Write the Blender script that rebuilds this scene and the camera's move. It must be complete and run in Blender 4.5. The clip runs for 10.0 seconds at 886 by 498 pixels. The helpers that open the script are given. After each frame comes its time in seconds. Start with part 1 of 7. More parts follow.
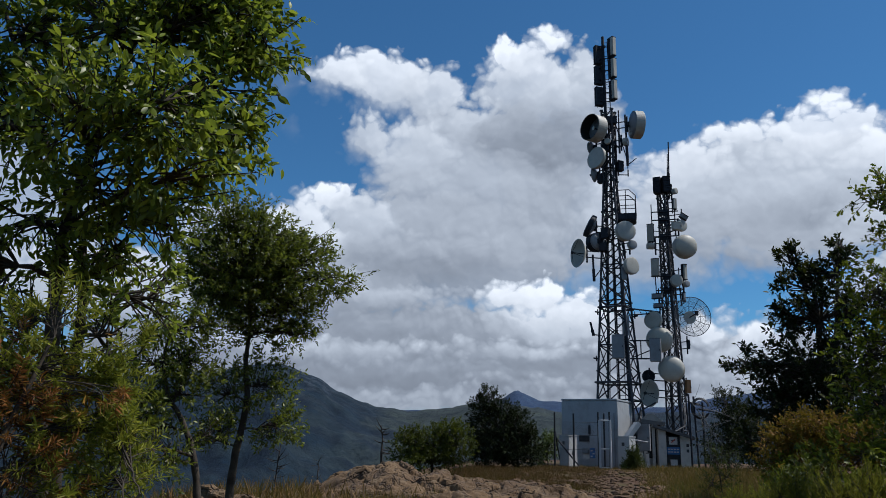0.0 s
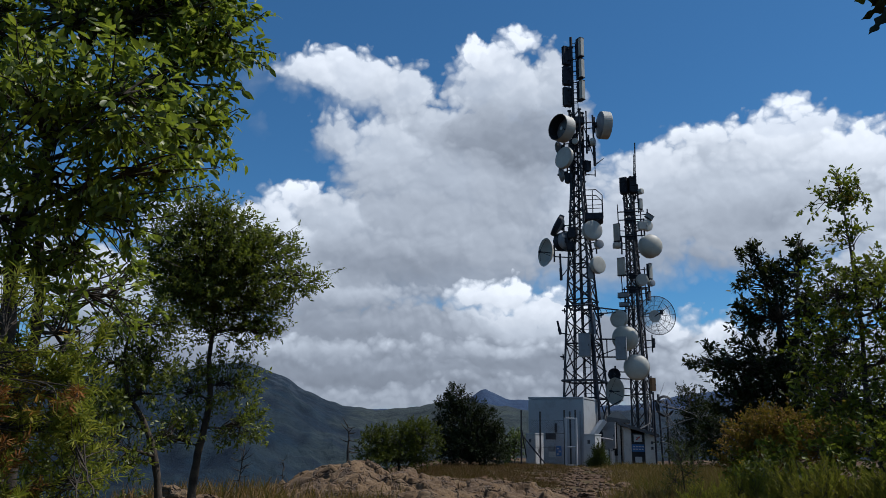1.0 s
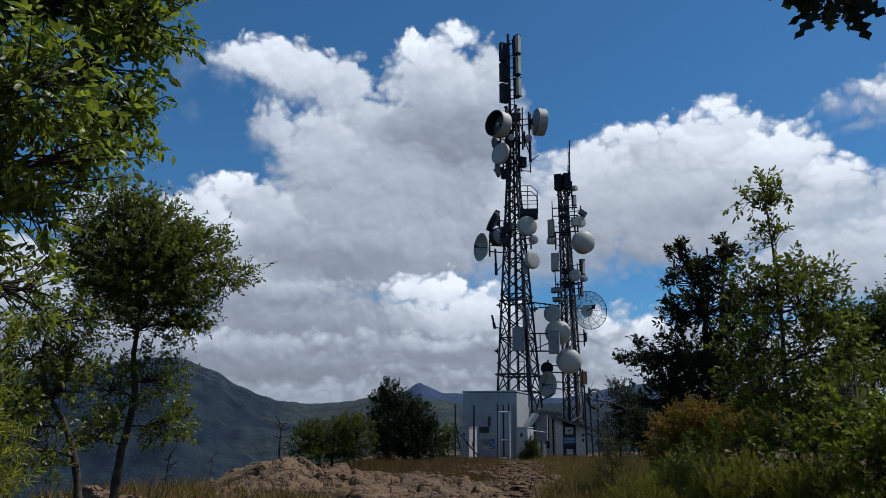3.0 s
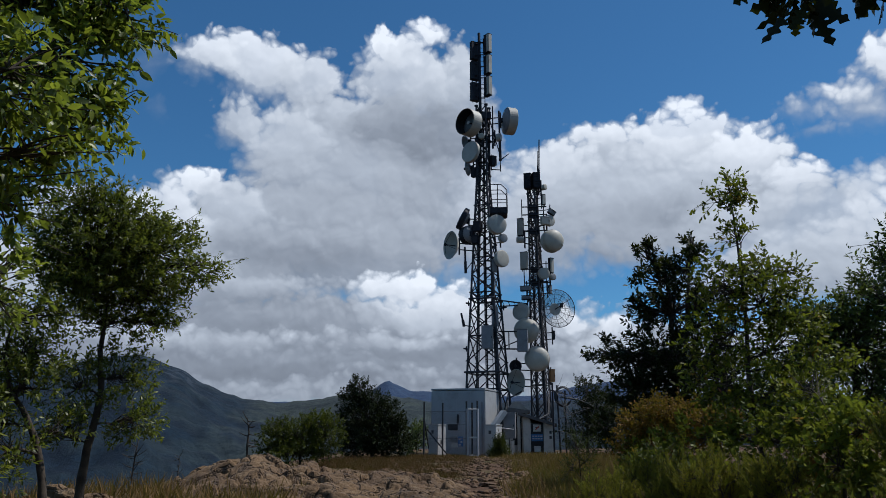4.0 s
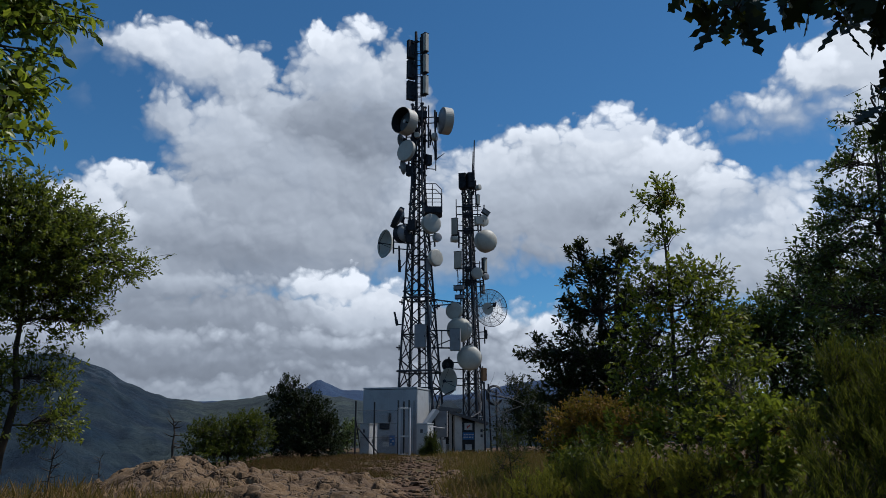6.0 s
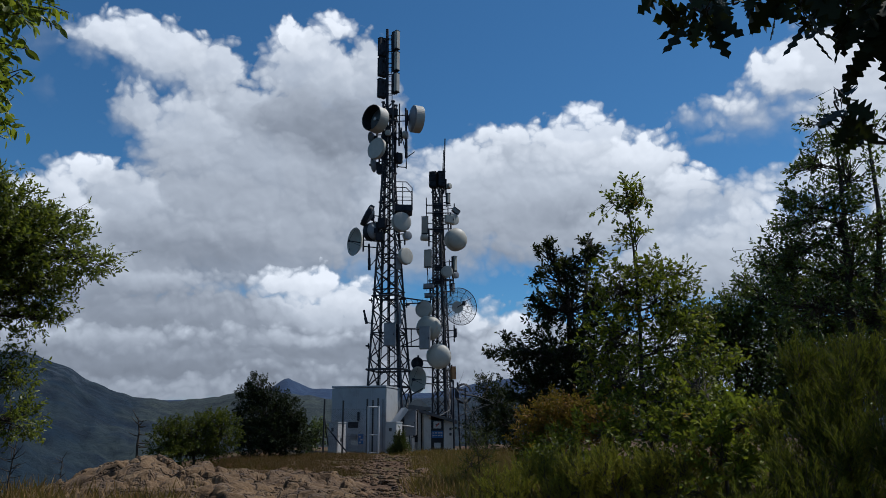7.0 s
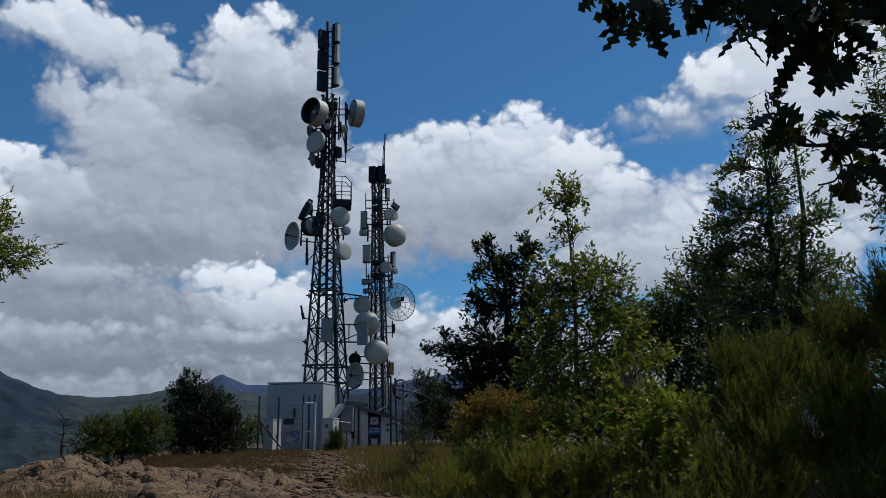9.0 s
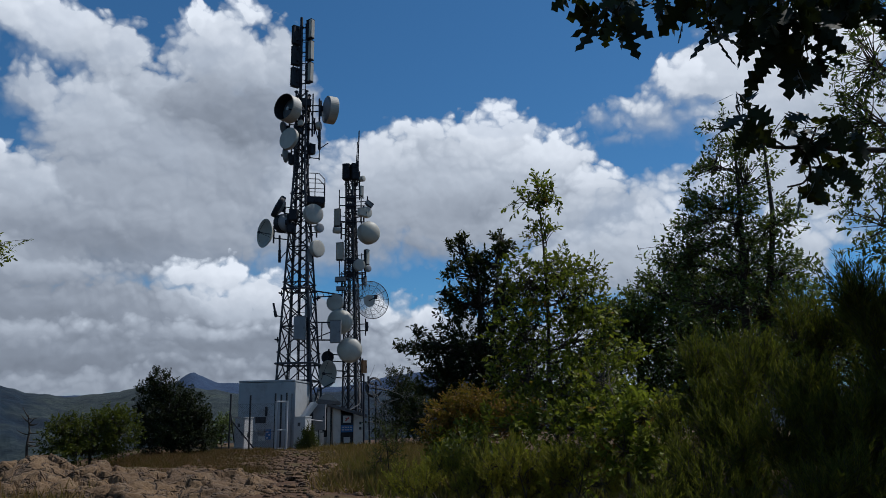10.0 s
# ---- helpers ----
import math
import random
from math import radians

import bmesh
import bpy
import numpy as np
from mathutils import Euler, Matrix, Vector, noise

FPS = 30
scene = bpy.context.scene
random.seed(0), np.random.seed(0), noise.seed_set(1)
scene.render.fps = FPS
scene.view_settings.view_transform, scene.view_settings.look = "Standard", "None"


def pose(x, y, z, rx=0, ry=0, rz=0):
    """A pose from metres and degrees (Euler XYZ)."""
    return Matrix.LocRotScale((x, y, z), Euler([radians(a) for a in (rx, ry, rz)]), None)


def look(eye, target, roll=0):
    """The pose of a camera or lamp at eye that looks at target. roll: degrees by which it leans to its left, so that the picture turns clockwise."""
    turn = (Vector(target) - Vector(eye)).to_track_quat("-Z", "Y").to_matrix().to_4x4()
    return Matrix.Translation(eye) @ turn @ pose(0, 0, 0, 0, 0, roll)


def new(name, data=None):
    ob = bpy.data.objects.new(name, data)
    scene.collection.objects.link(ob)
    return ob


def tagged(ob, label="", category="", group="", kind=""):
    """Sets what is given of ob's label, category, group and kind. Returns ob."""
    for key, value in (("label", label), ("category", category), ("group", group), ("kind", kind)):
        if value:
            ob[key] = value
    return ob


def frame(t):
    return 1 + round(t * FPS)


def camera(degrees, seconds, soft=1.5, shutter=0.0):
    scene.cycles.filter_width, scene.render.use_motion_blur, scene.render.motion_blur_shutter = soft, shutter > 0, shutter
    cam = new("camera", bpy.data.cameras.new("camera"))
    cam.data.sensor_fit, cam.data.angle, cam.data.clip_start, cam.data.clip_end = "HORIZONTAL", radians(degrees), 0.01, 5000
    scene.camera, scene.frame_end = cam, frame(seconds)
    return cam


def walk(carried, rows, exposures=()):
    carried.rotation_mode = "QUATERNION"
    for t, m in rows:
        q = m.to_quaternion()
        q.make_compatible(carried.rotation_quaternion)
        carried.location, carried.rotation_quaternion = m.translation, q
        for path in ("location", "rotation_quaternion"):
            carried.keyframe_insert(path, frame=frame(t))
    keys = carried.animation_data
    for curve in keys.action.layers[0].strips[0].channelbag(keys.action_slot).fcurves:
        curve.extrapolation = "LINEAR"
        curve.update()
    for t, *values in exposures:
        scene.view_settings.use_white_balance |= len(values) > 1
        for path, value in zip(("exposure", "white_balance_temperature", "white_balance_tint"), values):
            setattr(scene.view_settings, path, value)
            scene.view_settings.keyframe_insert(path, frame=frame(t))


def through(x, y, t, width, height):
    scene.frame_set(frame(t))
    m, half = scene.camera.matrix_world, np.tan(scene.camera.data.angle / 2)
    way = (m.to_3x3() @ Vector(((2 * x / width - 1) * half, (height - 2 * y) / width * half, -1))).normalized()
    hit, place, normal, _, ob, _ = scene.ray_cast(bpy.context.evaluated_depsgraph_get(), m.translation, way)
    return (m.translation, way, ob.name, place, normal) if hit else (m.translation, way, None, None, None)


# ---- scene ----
# ======== camera: a slow pan to the side from one standing place ========
cam = camera(60.2, 10.0, soft=0.5)
EYE = 1.6
ROWS = [
    (0.0, 0.0, 0.0, 0.0, 13.03, 14.11, -1.40),
    (0.5, 0.017, 0.018, -0.008, 11.91, 14.12, -1.24),
    (1.0, 0.022, 0.025, -0.005, 10.69, 14.07, -1.09),
    (1.5, 0.032, 0.042, 0.001, 9.71, 13.98, -0.93),
    (2.0, 0.042, 0.081, 0.019, 8.63, 13.87, -0.78),
    (2.5, 0.041, 0.086, 0.024, 7.21, 13.77, -0.61),
    (4.0, 0.010, 0.038, 0.001, 3.60, 13.56, -0.28),
    (4.5, 0.009, 0.041, 0.006, 2.28, 13.51, -0.18),
    (5.0, 0.008, 0.055, 0.008, 1.04, 13.50, -0.07),
    (5.5, 0.003, 0.053, 0.004, 0.0, 13.50, 0.0),
    (6.0, 0.003, 0.059, 0.007, -1.39, 13.48, 0.10),
    (7.5, 0.003, 0.064, 0.008, -4.75, 13.28, 0.39),
    (8.0, 0.002, 0.068, 0.005, -5.98, 13.20, 0.52),
    (8.5, 0.003, 0.077, 0.012, -7.10, 13.09, 0.56),
    (9.0, 0.008, 0.093, 0.013, -8.24, 13.00, 0.73),
    (9.5, 0.012, 0.104, 0.023, -9.22, 12.90, 0.84),
    (10.0, 0.020, 0.113, 0.025, -10.20, 12.81, 0.91),
]
walk(cam, [(t, pose(x, y, EYE + z, 90 + pitch, roll, yaw)) for t, x, y, z, yaw, pitch, roll in ROWS],
     exposures=[(0.0, 0.06, 6050, 11), (2.5, 0.02, 6050, 11), (5.0, -0.06, 6050, 11), (7.5, -0.08, 6050, 11), (10.0, -0.17, 6050, 11)])

# ======== light: a high sun half behind thin cloud, and a sky of cumulus ========
SUN_AZ, SUN_EL = 72.0, 58.0          # degrees, clockwise from +y
lamp = new("sun", bpy.data.lights.new("sun", "SUN"))
lamp.data.energy, lamp.data.angle, lamp.data.color = 4.4, radians(0.8), (1.0, 0.94, 0.85)
sa, se = radians(SUN_AZ), radians(SUN_EL)
SUN_DIR = Vector((math.sin(sa) * math.cos(se), math.cos(sa) * math.cos(se), math.sin(se)))
lamp.matrix_world = look(SUN_DIR * 200, (0, 0, 0))


class Net:
    """A small helper to write node trees as formulas."""

    def __init__(self, tree):
        self.tree = tree
        tree.nodes.clear()


    def put(self, socket, value):
        if isinstance(value, bpy.types.NodeSocket):
            self.tree.links.new(value, socket)
        else:
            socket.default_value = value

    def math(self, op, a, b=0.0, c=0.0, clamp=False):
        n = self.tree.nodes.new("ShaderNodeMath")
        n.operation, n.use_clamp = op, clamp
        for s, v in zip(n.inputs, (a, b, c)):
            self.put(s, v)
        return n.outputs[0]

    def vec(self, op, a, b=(0, 0, 0), scale=1.0):
        n = self.tree.nodes.new("ShaderNodeVectorMath")
        n.operation = op
        self.put(n.inputs[0], a)
        self.put(n.inputs[1], b)
        self.put(n.inputs[3], scale)
        return n.outputs[1] if op in ("LENGTH", "DISTANCE", "DOT_PRODUCT") else n.outputs[0]

    def noise(self, vector, scale, detail=4.0, rough=0.55, distort=0.0, colour=False):
        n = self.tree.nodes.new("ShaderNodeTexNoise")
        if vector is not None:
            self.put(n.inputs["Vector"], vector)
        for key, v in (("Scale", scale), ("Detail", detail), ("Roughness", rough), ("Distortion", distort)):
            n.inputs[key].default_value = v
        return n.outputs["Color"] if colour else n.outputs["Fac"]

    def voronoi(self, vector, scale, feature="F1", out="Distance", rand=1.0):
        n = self.tree.nodes.new("ShaderNodeTexVoronoi")
        n.feature = feature
        if vector is not None:
            self.put(n.inputs["Vector"], vector)
        n.inputs["Scale"].default_value = scale
        n.inputs["Randomness"].default_value = rand
        return n.outputs[out]

    def scaled(self, vector, loc=(0, 0, 0), scale=(1, 1, 1)):
        n = self.tree.nodes.new("ShaderNodeMapping")
        self.put(n.inputs["Vector"], vector)
        n.inputs["Location"].default_value, n.inputs["Scale"].default_value = loc, scale
        return n.outputs[0]

    def step(self, value, lo, hi, a=0.0, b=1.0):
        n = self.tree.nodes.new("ShaderNodeMapRange")
        n.interpolation_type = "SMOOTHSTEP"
        self.put(n.inputs["Value"], value)
        for key, v in (("From Min", lo), ("From Max", hi), ("To Min", a), ("To Max", b)):
            n.inputs[key].default_value = v
        return n.outputs["Result"]

    def mix(self, fac, a, b):
        n = self.tree.nodes.new("ShaderNodeMix")
        n.data_type = "RGBA"
        self.put(n.inputs["Factor"], fac)
        for s, v in ((n.inputs[6], a), (n.inputs[7], b)):
            self.put(s, (*v, 1.0) if isinstance(v, tuple) and len(v) == 3 else v)
        return n.outputs[2]


# cumulus heads: azimuth, elevation, half width, half height in degrees; tone of crown and base, crispness (0 to 10)
WEST_ARM = [(-26.8, 25.6, 1.5, 2.2, 8, 7, 2), (-25.5, 22.4, 0.9, 1.3, 7, 6, 2), (-22.5, 26.2, 3.2, 2.1, 10, 7, 7), (-18.7, 25.9, 4.6, 2.9, 10, 7, 7), (-14.8, 25.0, 3.7, 3.0, 9, 6, 7),
            (-19.2, 21.9, 3.1, 2.2, 8, 6, 7), (-15.8, 20.3, 4.4, 3.8, 8, 6, 5), (-12.8, 21.9, 3.9, 3.2, 7, 5, 4)]
TOWER_HEAD = [(-2.4, 25.6, 2.3, 3.4, 8, 6, 7), (-5.0, 28.9, 2.2, 1.4, 11, 8, 9), (-8.7, 27.7, 2.7, 1.8, 11, 8, 9), (-7.0, 25.5, 4.8, 3.4, 9, 5, 7), (-10.7, 23.3, 2.7, 2.4, 8, 6, 6),
              (-7.6, 22.0, 4.2, 3.1, 5.5, 3.6, 6), (-4.4, 21.1, 4.3, 3.5, 4.6, 3.5, 6), (-10.5, 18.0, 6.5, 4.1, 7, 5, 3), (-3.0, 17.3, 5.3, 3.8, 6, 5, 3), (0.5, 15.9, 4.0, 3.8, 8, 6, 4)]
WEST_HEAP = [(-26.3, 15.9, 1.7, 0.8, 11, 9, 9), (-22.0, 17.2, 2.8, 1.7, 10, 8, 9), (-24.1, 14.0, 3.9, 3.5, 9, 6, 7), (-19.7, 15.5, 3.6, 2.8, 8, 6, 6), (-30.1, 13.7, 4.4, 3.3, 8, 6, 6),
             (-16.9, 13.0, 6.0, 2.4, 6, 3.2, 6), (-12.4, 13.3, 5.0, 2.5, 6, 3.2, 6), (-7.3, 14.1, 5.6, 2.5, 6, 5, 4), (-22.2, 10.6, 5.6, 2.2, 7, 4, 5), (-29.6, 9.7, 5.6, 2.2, 7, 5, 5)]
EAST_BANK = [(27.6, 12.7, 4.4, 3.0, 9, 6, 6), (21.8, 11.9, 5.5, 2.7, 8, 6, 4), (22.3, 17.0, 2.5, 1.8, 10, 7, 8), (19.2, 19.0, 4.1, 2.4, 10, 7, 8), (5.0, 19.4, 4.8, 2.3, 9, 7, 7),
             (9.5, 21.3, 4.6, 1.9, 10, 7, 8), (15.0, 23.2, 1.6, 1.3, 11, 9, 9), (14.8, 20.6, 4.8, 2.8, 10, 7, 7), (10.6, 17.2, 8.5, 3.1, 8, 5, 4), (6.2, 15.8, 4.8, 3.1, 7, 5, 4),
             (13.0, 15.8, 5.8, 1.6, 5, 3.6, 5), (18.6, 14.4, 6.2, 2.8, 8, 6, 4), (8.7, 12.9, 4.6, 1.5, 5.4, 3.8, 6)]
EAST_TAIL = [(26.4, 15.5, 3.1, 1.9, 9, 7, 6), (29.9, 16.3, 4.3, 2.0, 9, 7, 6), (34.7, 11.4, 5.7, 2.7, 9, 6, 5), (33.4, 17.0, 4.1, 2.7, 8, 7, 3), (23.0, 21.8, 2.1, 1.1, 9, 7, 6),
             (26.0, 22.3, 2.9, 1.1, 9, 8, 8), (29.3, 23.7, 2.8, 1.8, 10, 8, 9), (28.2, 20.9, 3.8, 1.5, 8, 7, 4), (23.9, 20.2, 2.2, 0.6, 8, 7, 6), (38.2, 19.3, 4.6, 3.3, 7, 6, 3),
             (34.9, 26.0, 4.2, 2.2, 9, 7, 4)]
WEST_BODY = [(-10.9, 17.9, 8.6, 7.8, 6, 5, 7), (-15.3, 13.1, 13.3, 5.3, 6, 4, 7), (-3.9, 18.6, 5.8, 9.6, 6, 5, 6), (-23.4, 11.3, 9.6, 4.7, 6, 5, 7), (-37.0, 9.5, 9.3, 3.3, 8, 6, 7),
             (-12.8, 5.0, 32.7, 4.9, 4.6, 3.4, 8)]
EAST_BODY = [(11.8, 16.5, 12.0, 5.3, 7, 5, 8), (8.9, 19.4, 5.6, 2.3, 8, 6, 8), (18.1, 17.9, 5.6, 2.4, 8, 6, 8), (21.3, 10.2, 9.9, 2.9, 7, 5, 7), (30.1, 10.6, 9.9, 3.8, 8, 6, 7),
             (21.6, 13.4, 7.4, 3.9, 7, 5, 6), (1.8, 14.0, 6.9, 4.6, 6, 5, 6), (14.0, 4.6, 25.9, 3.6, 6, 5, 8), (27.9, 21.3, 4.2, 2.5, 7, 6, 3), (36.9, 18.0, 6.8, 7.8, 8, 7, 7),
             (32.6, 23.4, 5.1, 3.0, 9, 7, 8), (37.6, 23.6, 6.2, 4.3, 10, 8, 8)]
LOW_HEADS = [(-8.1, 10.3, 2.4, 1.7, 10, 7, 8), (-5.9, 10.5, 2.6, 1.9, 11, 7, 9), (-2.9, 9.7, 2.2, 1.7, 10, 7, 9), (-1.2, 8.5, 2.1, 1.7, 9, 6, 7), (-5.1, 8.4, 5.3, 2.0, 9, 5, 8),
             (6.0, 8.2, 3.1, 1.5, 10, 7, 8), (9.5, 7.7, 3.3, 1.5, 10, 7, 8), (8.0, 5.7, 6.2, 2.1, 8, 5, 5)]
LOW_ROWS = [(-1.0, 1.0, 60.0, 3.2, 6, 5, 4), (-18.3, 9.7, 10.1, 1.8, 7, 3, 6), (-14.2, 8.2, 9.2, 1.4, 6, 4, 6), (-20.0, 6.2, 9.0, 1.3, 7.6, 3.4, 7), (-27.2, 6.4, 6.8, 1.7, 7.6, 4, 6),
            (-8.0, 6.6, 7.9, 1.2, 7.8, 3.4, 7), (-14.0, 5.0, 10.3, 1.0, 6, 3, 6), (-17.1, 3.5, 10.3, 0.8, 6.5, 4.4, 7), (-5.4, 4.3, 7.5, 0.8, 6.5, 3.6, 7), (8.3, 4.1, 11.3, 1.4, 7, 5, 5),
            (23.4, 5.5, 10.5, 2.3, 7, 5, 4)]
GAPS = [(-1.9, 11.9, 1.7, 0.8, 5), (7.5, 10.9, 1.3, 1.1, 2.5), (25.4, 17.2, 1.5, 1.3, 4), (22.2, 20.5, 1.9, 1.0, 4)]
ELSEWHERE = [(-95.0, 22.0, 34.0, 12.0, 8, 5, 3), (-160.0, 26.0, 44.0, 14.0, 8, 5, 3), (140.0, 25.0, 46.0, 14.0, 8, 5, 3), (85.0, 20.0, 30.0, 12.0, 8, 5, 3), (-110.0, 50.0, 30.0, 9.0, 8, 5, 3),
             (0.0, 66.0, 60.0, 9.0, 8, 5, 3), (-52.0, 12.0, 16.0, 9.0, 8, 5, 4), (55.0, 12.0, 16.0, 9.0, 8, 5, 4)]


def build_sky():
    """Clear sky, and over it cumulus heads laid one before the other, high ones first: crisp lit crowns, soft grey bases."""
    world = bpy.data.worlds.new("sky")
    scene.world = world
    world.use_nodes = True
    net = Net(world.node_tree)
    nodes = world.node_tree.nodes
    way = nodes.new("ShaderNodeTexCoord").outputs["Generated"]
    split = nodes.new("ShaderNodeSeparateXYZ")
    net.put(split.inputs[0], way)
    az = net.math("MULTIPLY", net.math("ARCTAN2", split.outputs[0], split.outputs[1]), 57.296)
    el = net.math("MULTIPLY", net.math("ARCSINE", split.outputs[2]), 57.296)
    join = nodes.new("ShaderNodeCombineXYZ")
    net.put(join.inputs[0], az)
    net.put(join.inputs[1], el)
    still = join.outputs[0]
    stir = nodes.new("ShaderNodeCombineXYZ")
    net.put(stir.inputs[0], net.math("SUBTRACT", net.noise(way, 8.0, 5.0, 0.62), 0.5))
    net.put(stir.inputs[1], net.math("SUBTRACT", net.noise(net.vec("ADD", way, (5.3, 2.9, 7.1)), 8.0, 5.0, 0.62), 0.5))
    swirl = stir.outputs[0]
    plane = net.vec("ADD", still, net.vec("MULTIPLY", swirl, (4.2, 3.2, 0.0)))

    def heads(scale, shift=(0.0, 0.0, 0.0), stretch=(1.0, 1.25, 1.0)):
        """Round heads heaped side by side: distance from the nearest one's middle."""
        n = nodes.new("ShaderNodeTexVoronoi")
        n.voronoi_dimensions = "2D"
        net.put(n.inputs["Vector"], net.vec("MULTIPLY", net.vec("ADD", plane, shift), stretch))
        n.inputs["Scale"].default_value = scale
        return n.outputs["Distance"]

    fine = net.math("SUBTRACT", net.noise(way, 60.0, 6.0, 0.62), 0.5)
    large, middle, small = heads(0.55), heads(1.3), heads(3.1)
    edge = net.math("MULTIPLY_ADD", net.math("SUBTRACT", 0.42, large), 1.0, net.math("MULTIPLY", net.math("SUBTRACT", 0.42, middle), 0.62))
    edge = net.math("ADD", edge, net.math("MULTIPLY_ADD", net.math("SUBTRACT", 0.42, small), 0.07, net.math("MULTIPLY", fine, 0.65)))
    # each head brighter on the side of the sun
    relief = net.math("MULTIPLY_ADD", net.math("SUBTRACT", heads(0.55, (0.35, 0.75, 0.0)), large), 0.8, net.math("MULTIPLY", net.math("SUBTRACT", heads(1.3, (0.15, 0.35, 0.0)), middle), 0.45))
    relief = net.math("ADD", relief, net.math("MULTIPLY", net.math("SUBTRACT", net.noise(way, 11.0, 4.0, 0.5), 0.5), 1.1))

    state = (0.5, 0.0, 0.0)          # tone of the cloud seen, share of the sky that it covers

    def lay(a, e, w, h, crown, base, crisp, fill=True):
        nonlocal state
        u = net.scaled(plane, (-a / w, -e / h, 0), (1 / w, 1 / h, 1))
        least = min(w, h, 6.0)
        inside = net.math("ADD", net.math("MULTIPLY_ADD", net.vec("LENGTH", u), -least, least), net.math("MULTIPLY", edge, min(1.0, 0.35 + 0.3 * least)))
        high = net.vec("DOT_PRODUCT", u, (0.18, 0.95, 0.0))
        k = 0.21 * crisp
        hard = net.math("MAXIMUM", net.math("MULTIPLY_ADD", high, 0.55 * k, 0.55 * k), 0.22 * k)
        share = net.math("MULTIPLY", net.math("MULTIPLY", inside, hard, clamp=True), min(1.0, 0.4 + 0.075 * crisp))
        seen = nodes.new("ShaderNodeCombineXYZ")
        if fill:
            net.put(seen.inputs[0], net.step(high, -0.85, 0.95, base / 10, crown / 10))
            seen.inputs[1].default_value = 1.0
        else:
            seen.inputs[0].default_value = 0.6
        m = nodes.new("ShaderNodeMix")
        m.data_type = "VECTOR"
        net.put(m.inputs[0], share)
        net.put(m.inputs[4], state)
        net.put(m.inputs[5], seen.outputs[0])
        state = m.outputs[1]

    for bank in (ELSEWHERE, EAST_BODY, WEST_BODY, EAST_TAIL, EAST_BANK, WEST_ARM, TOWER_HEAD, WEST_HEAP):
        for row in sorted(bank, key=lambda r: -r[1]):
            lay(*row)
        plane = net.vec("ADD", plane, net.vec("SCALE", state, scale=0.01))        # the nearer bank is stirred a little differently
    for a, e, w, h, crisp in GAPS:
        lay(a, e, w, h, 0, 0, crisp, fill=False)
    plane = net.vec("ADD", plane, net.vec("SCALE", state, scale=0.01))
    for row in LOW_HEADS + sorted(LOW_ROWS, key=lambda r: -r[1]):
        lay(*row)
    last = nodes.new("ShaderNodeSeparateXYZ")
    net.put(last.inputs[0], state)
    tone, cover = last.outputs[0], last.outputs[1]
    lit = net.math("MULTIPLY_ADD", relief, 0.068, tone)
    ramp = nodes.new("ShaderNodeValToRGB")
    net.put(ramp.inputs[0], lit)
    ramp.color_ramp.elements[0].position, ramp.color_ramp.elements[0].color = 0.25, (0.145, 0.165, 0.195, 1)
    ramp.color_ramp.elements[1].position, ramp.color_ramp.elements[1].color = 1.0, (0.80, 0.83, 0.86, 1)
    for at, c in ((0.45, (0.26, 0.29, 0.335, 1)), (0.7, (0.46, 0.50, 0.55, 1))):
        ramp.color_ramp.elements.new(at).color = c
    sky = nodes.new("ShaderNodeTexSky")
    sky.sky_type, sky.sun_disc = "NISHITA", False
    sky.sun_elevation, sky.sun_rotation = radians(SUN_EL), radians(SUN_AZ)
    sky.altitude, sky.dust_density, sky.ozone_density = 900.0, 0.4, 2.0
    clear = nodes.new("ShaderNodeBackground")
    net.put(clear.inputs[0], net.vec("MULTIPLY", sky.outputs[0], (0.44, 0.82, 1.0)))
    clear.inputs[1].default_value = 0.085
    cloud = nodes.new("ShaderNodeBackground")
    net.put(cloud.inputs[0], ramp.outputs[0])
    cloud.inputs[1].default_value = 1.12
    blend = nodes.new("ShaderNodeMixShader")
    net.put(blend.inputs[0], cover)
    net.put(blend.inputs[1], clear.outputs[0])
    net.put(blend.inputs[2], cloud.outputs[0])
    net.put(nodes.new("ShaderNodeOutputWorld").inputs[0], blend.outputs[0])


build_sky()


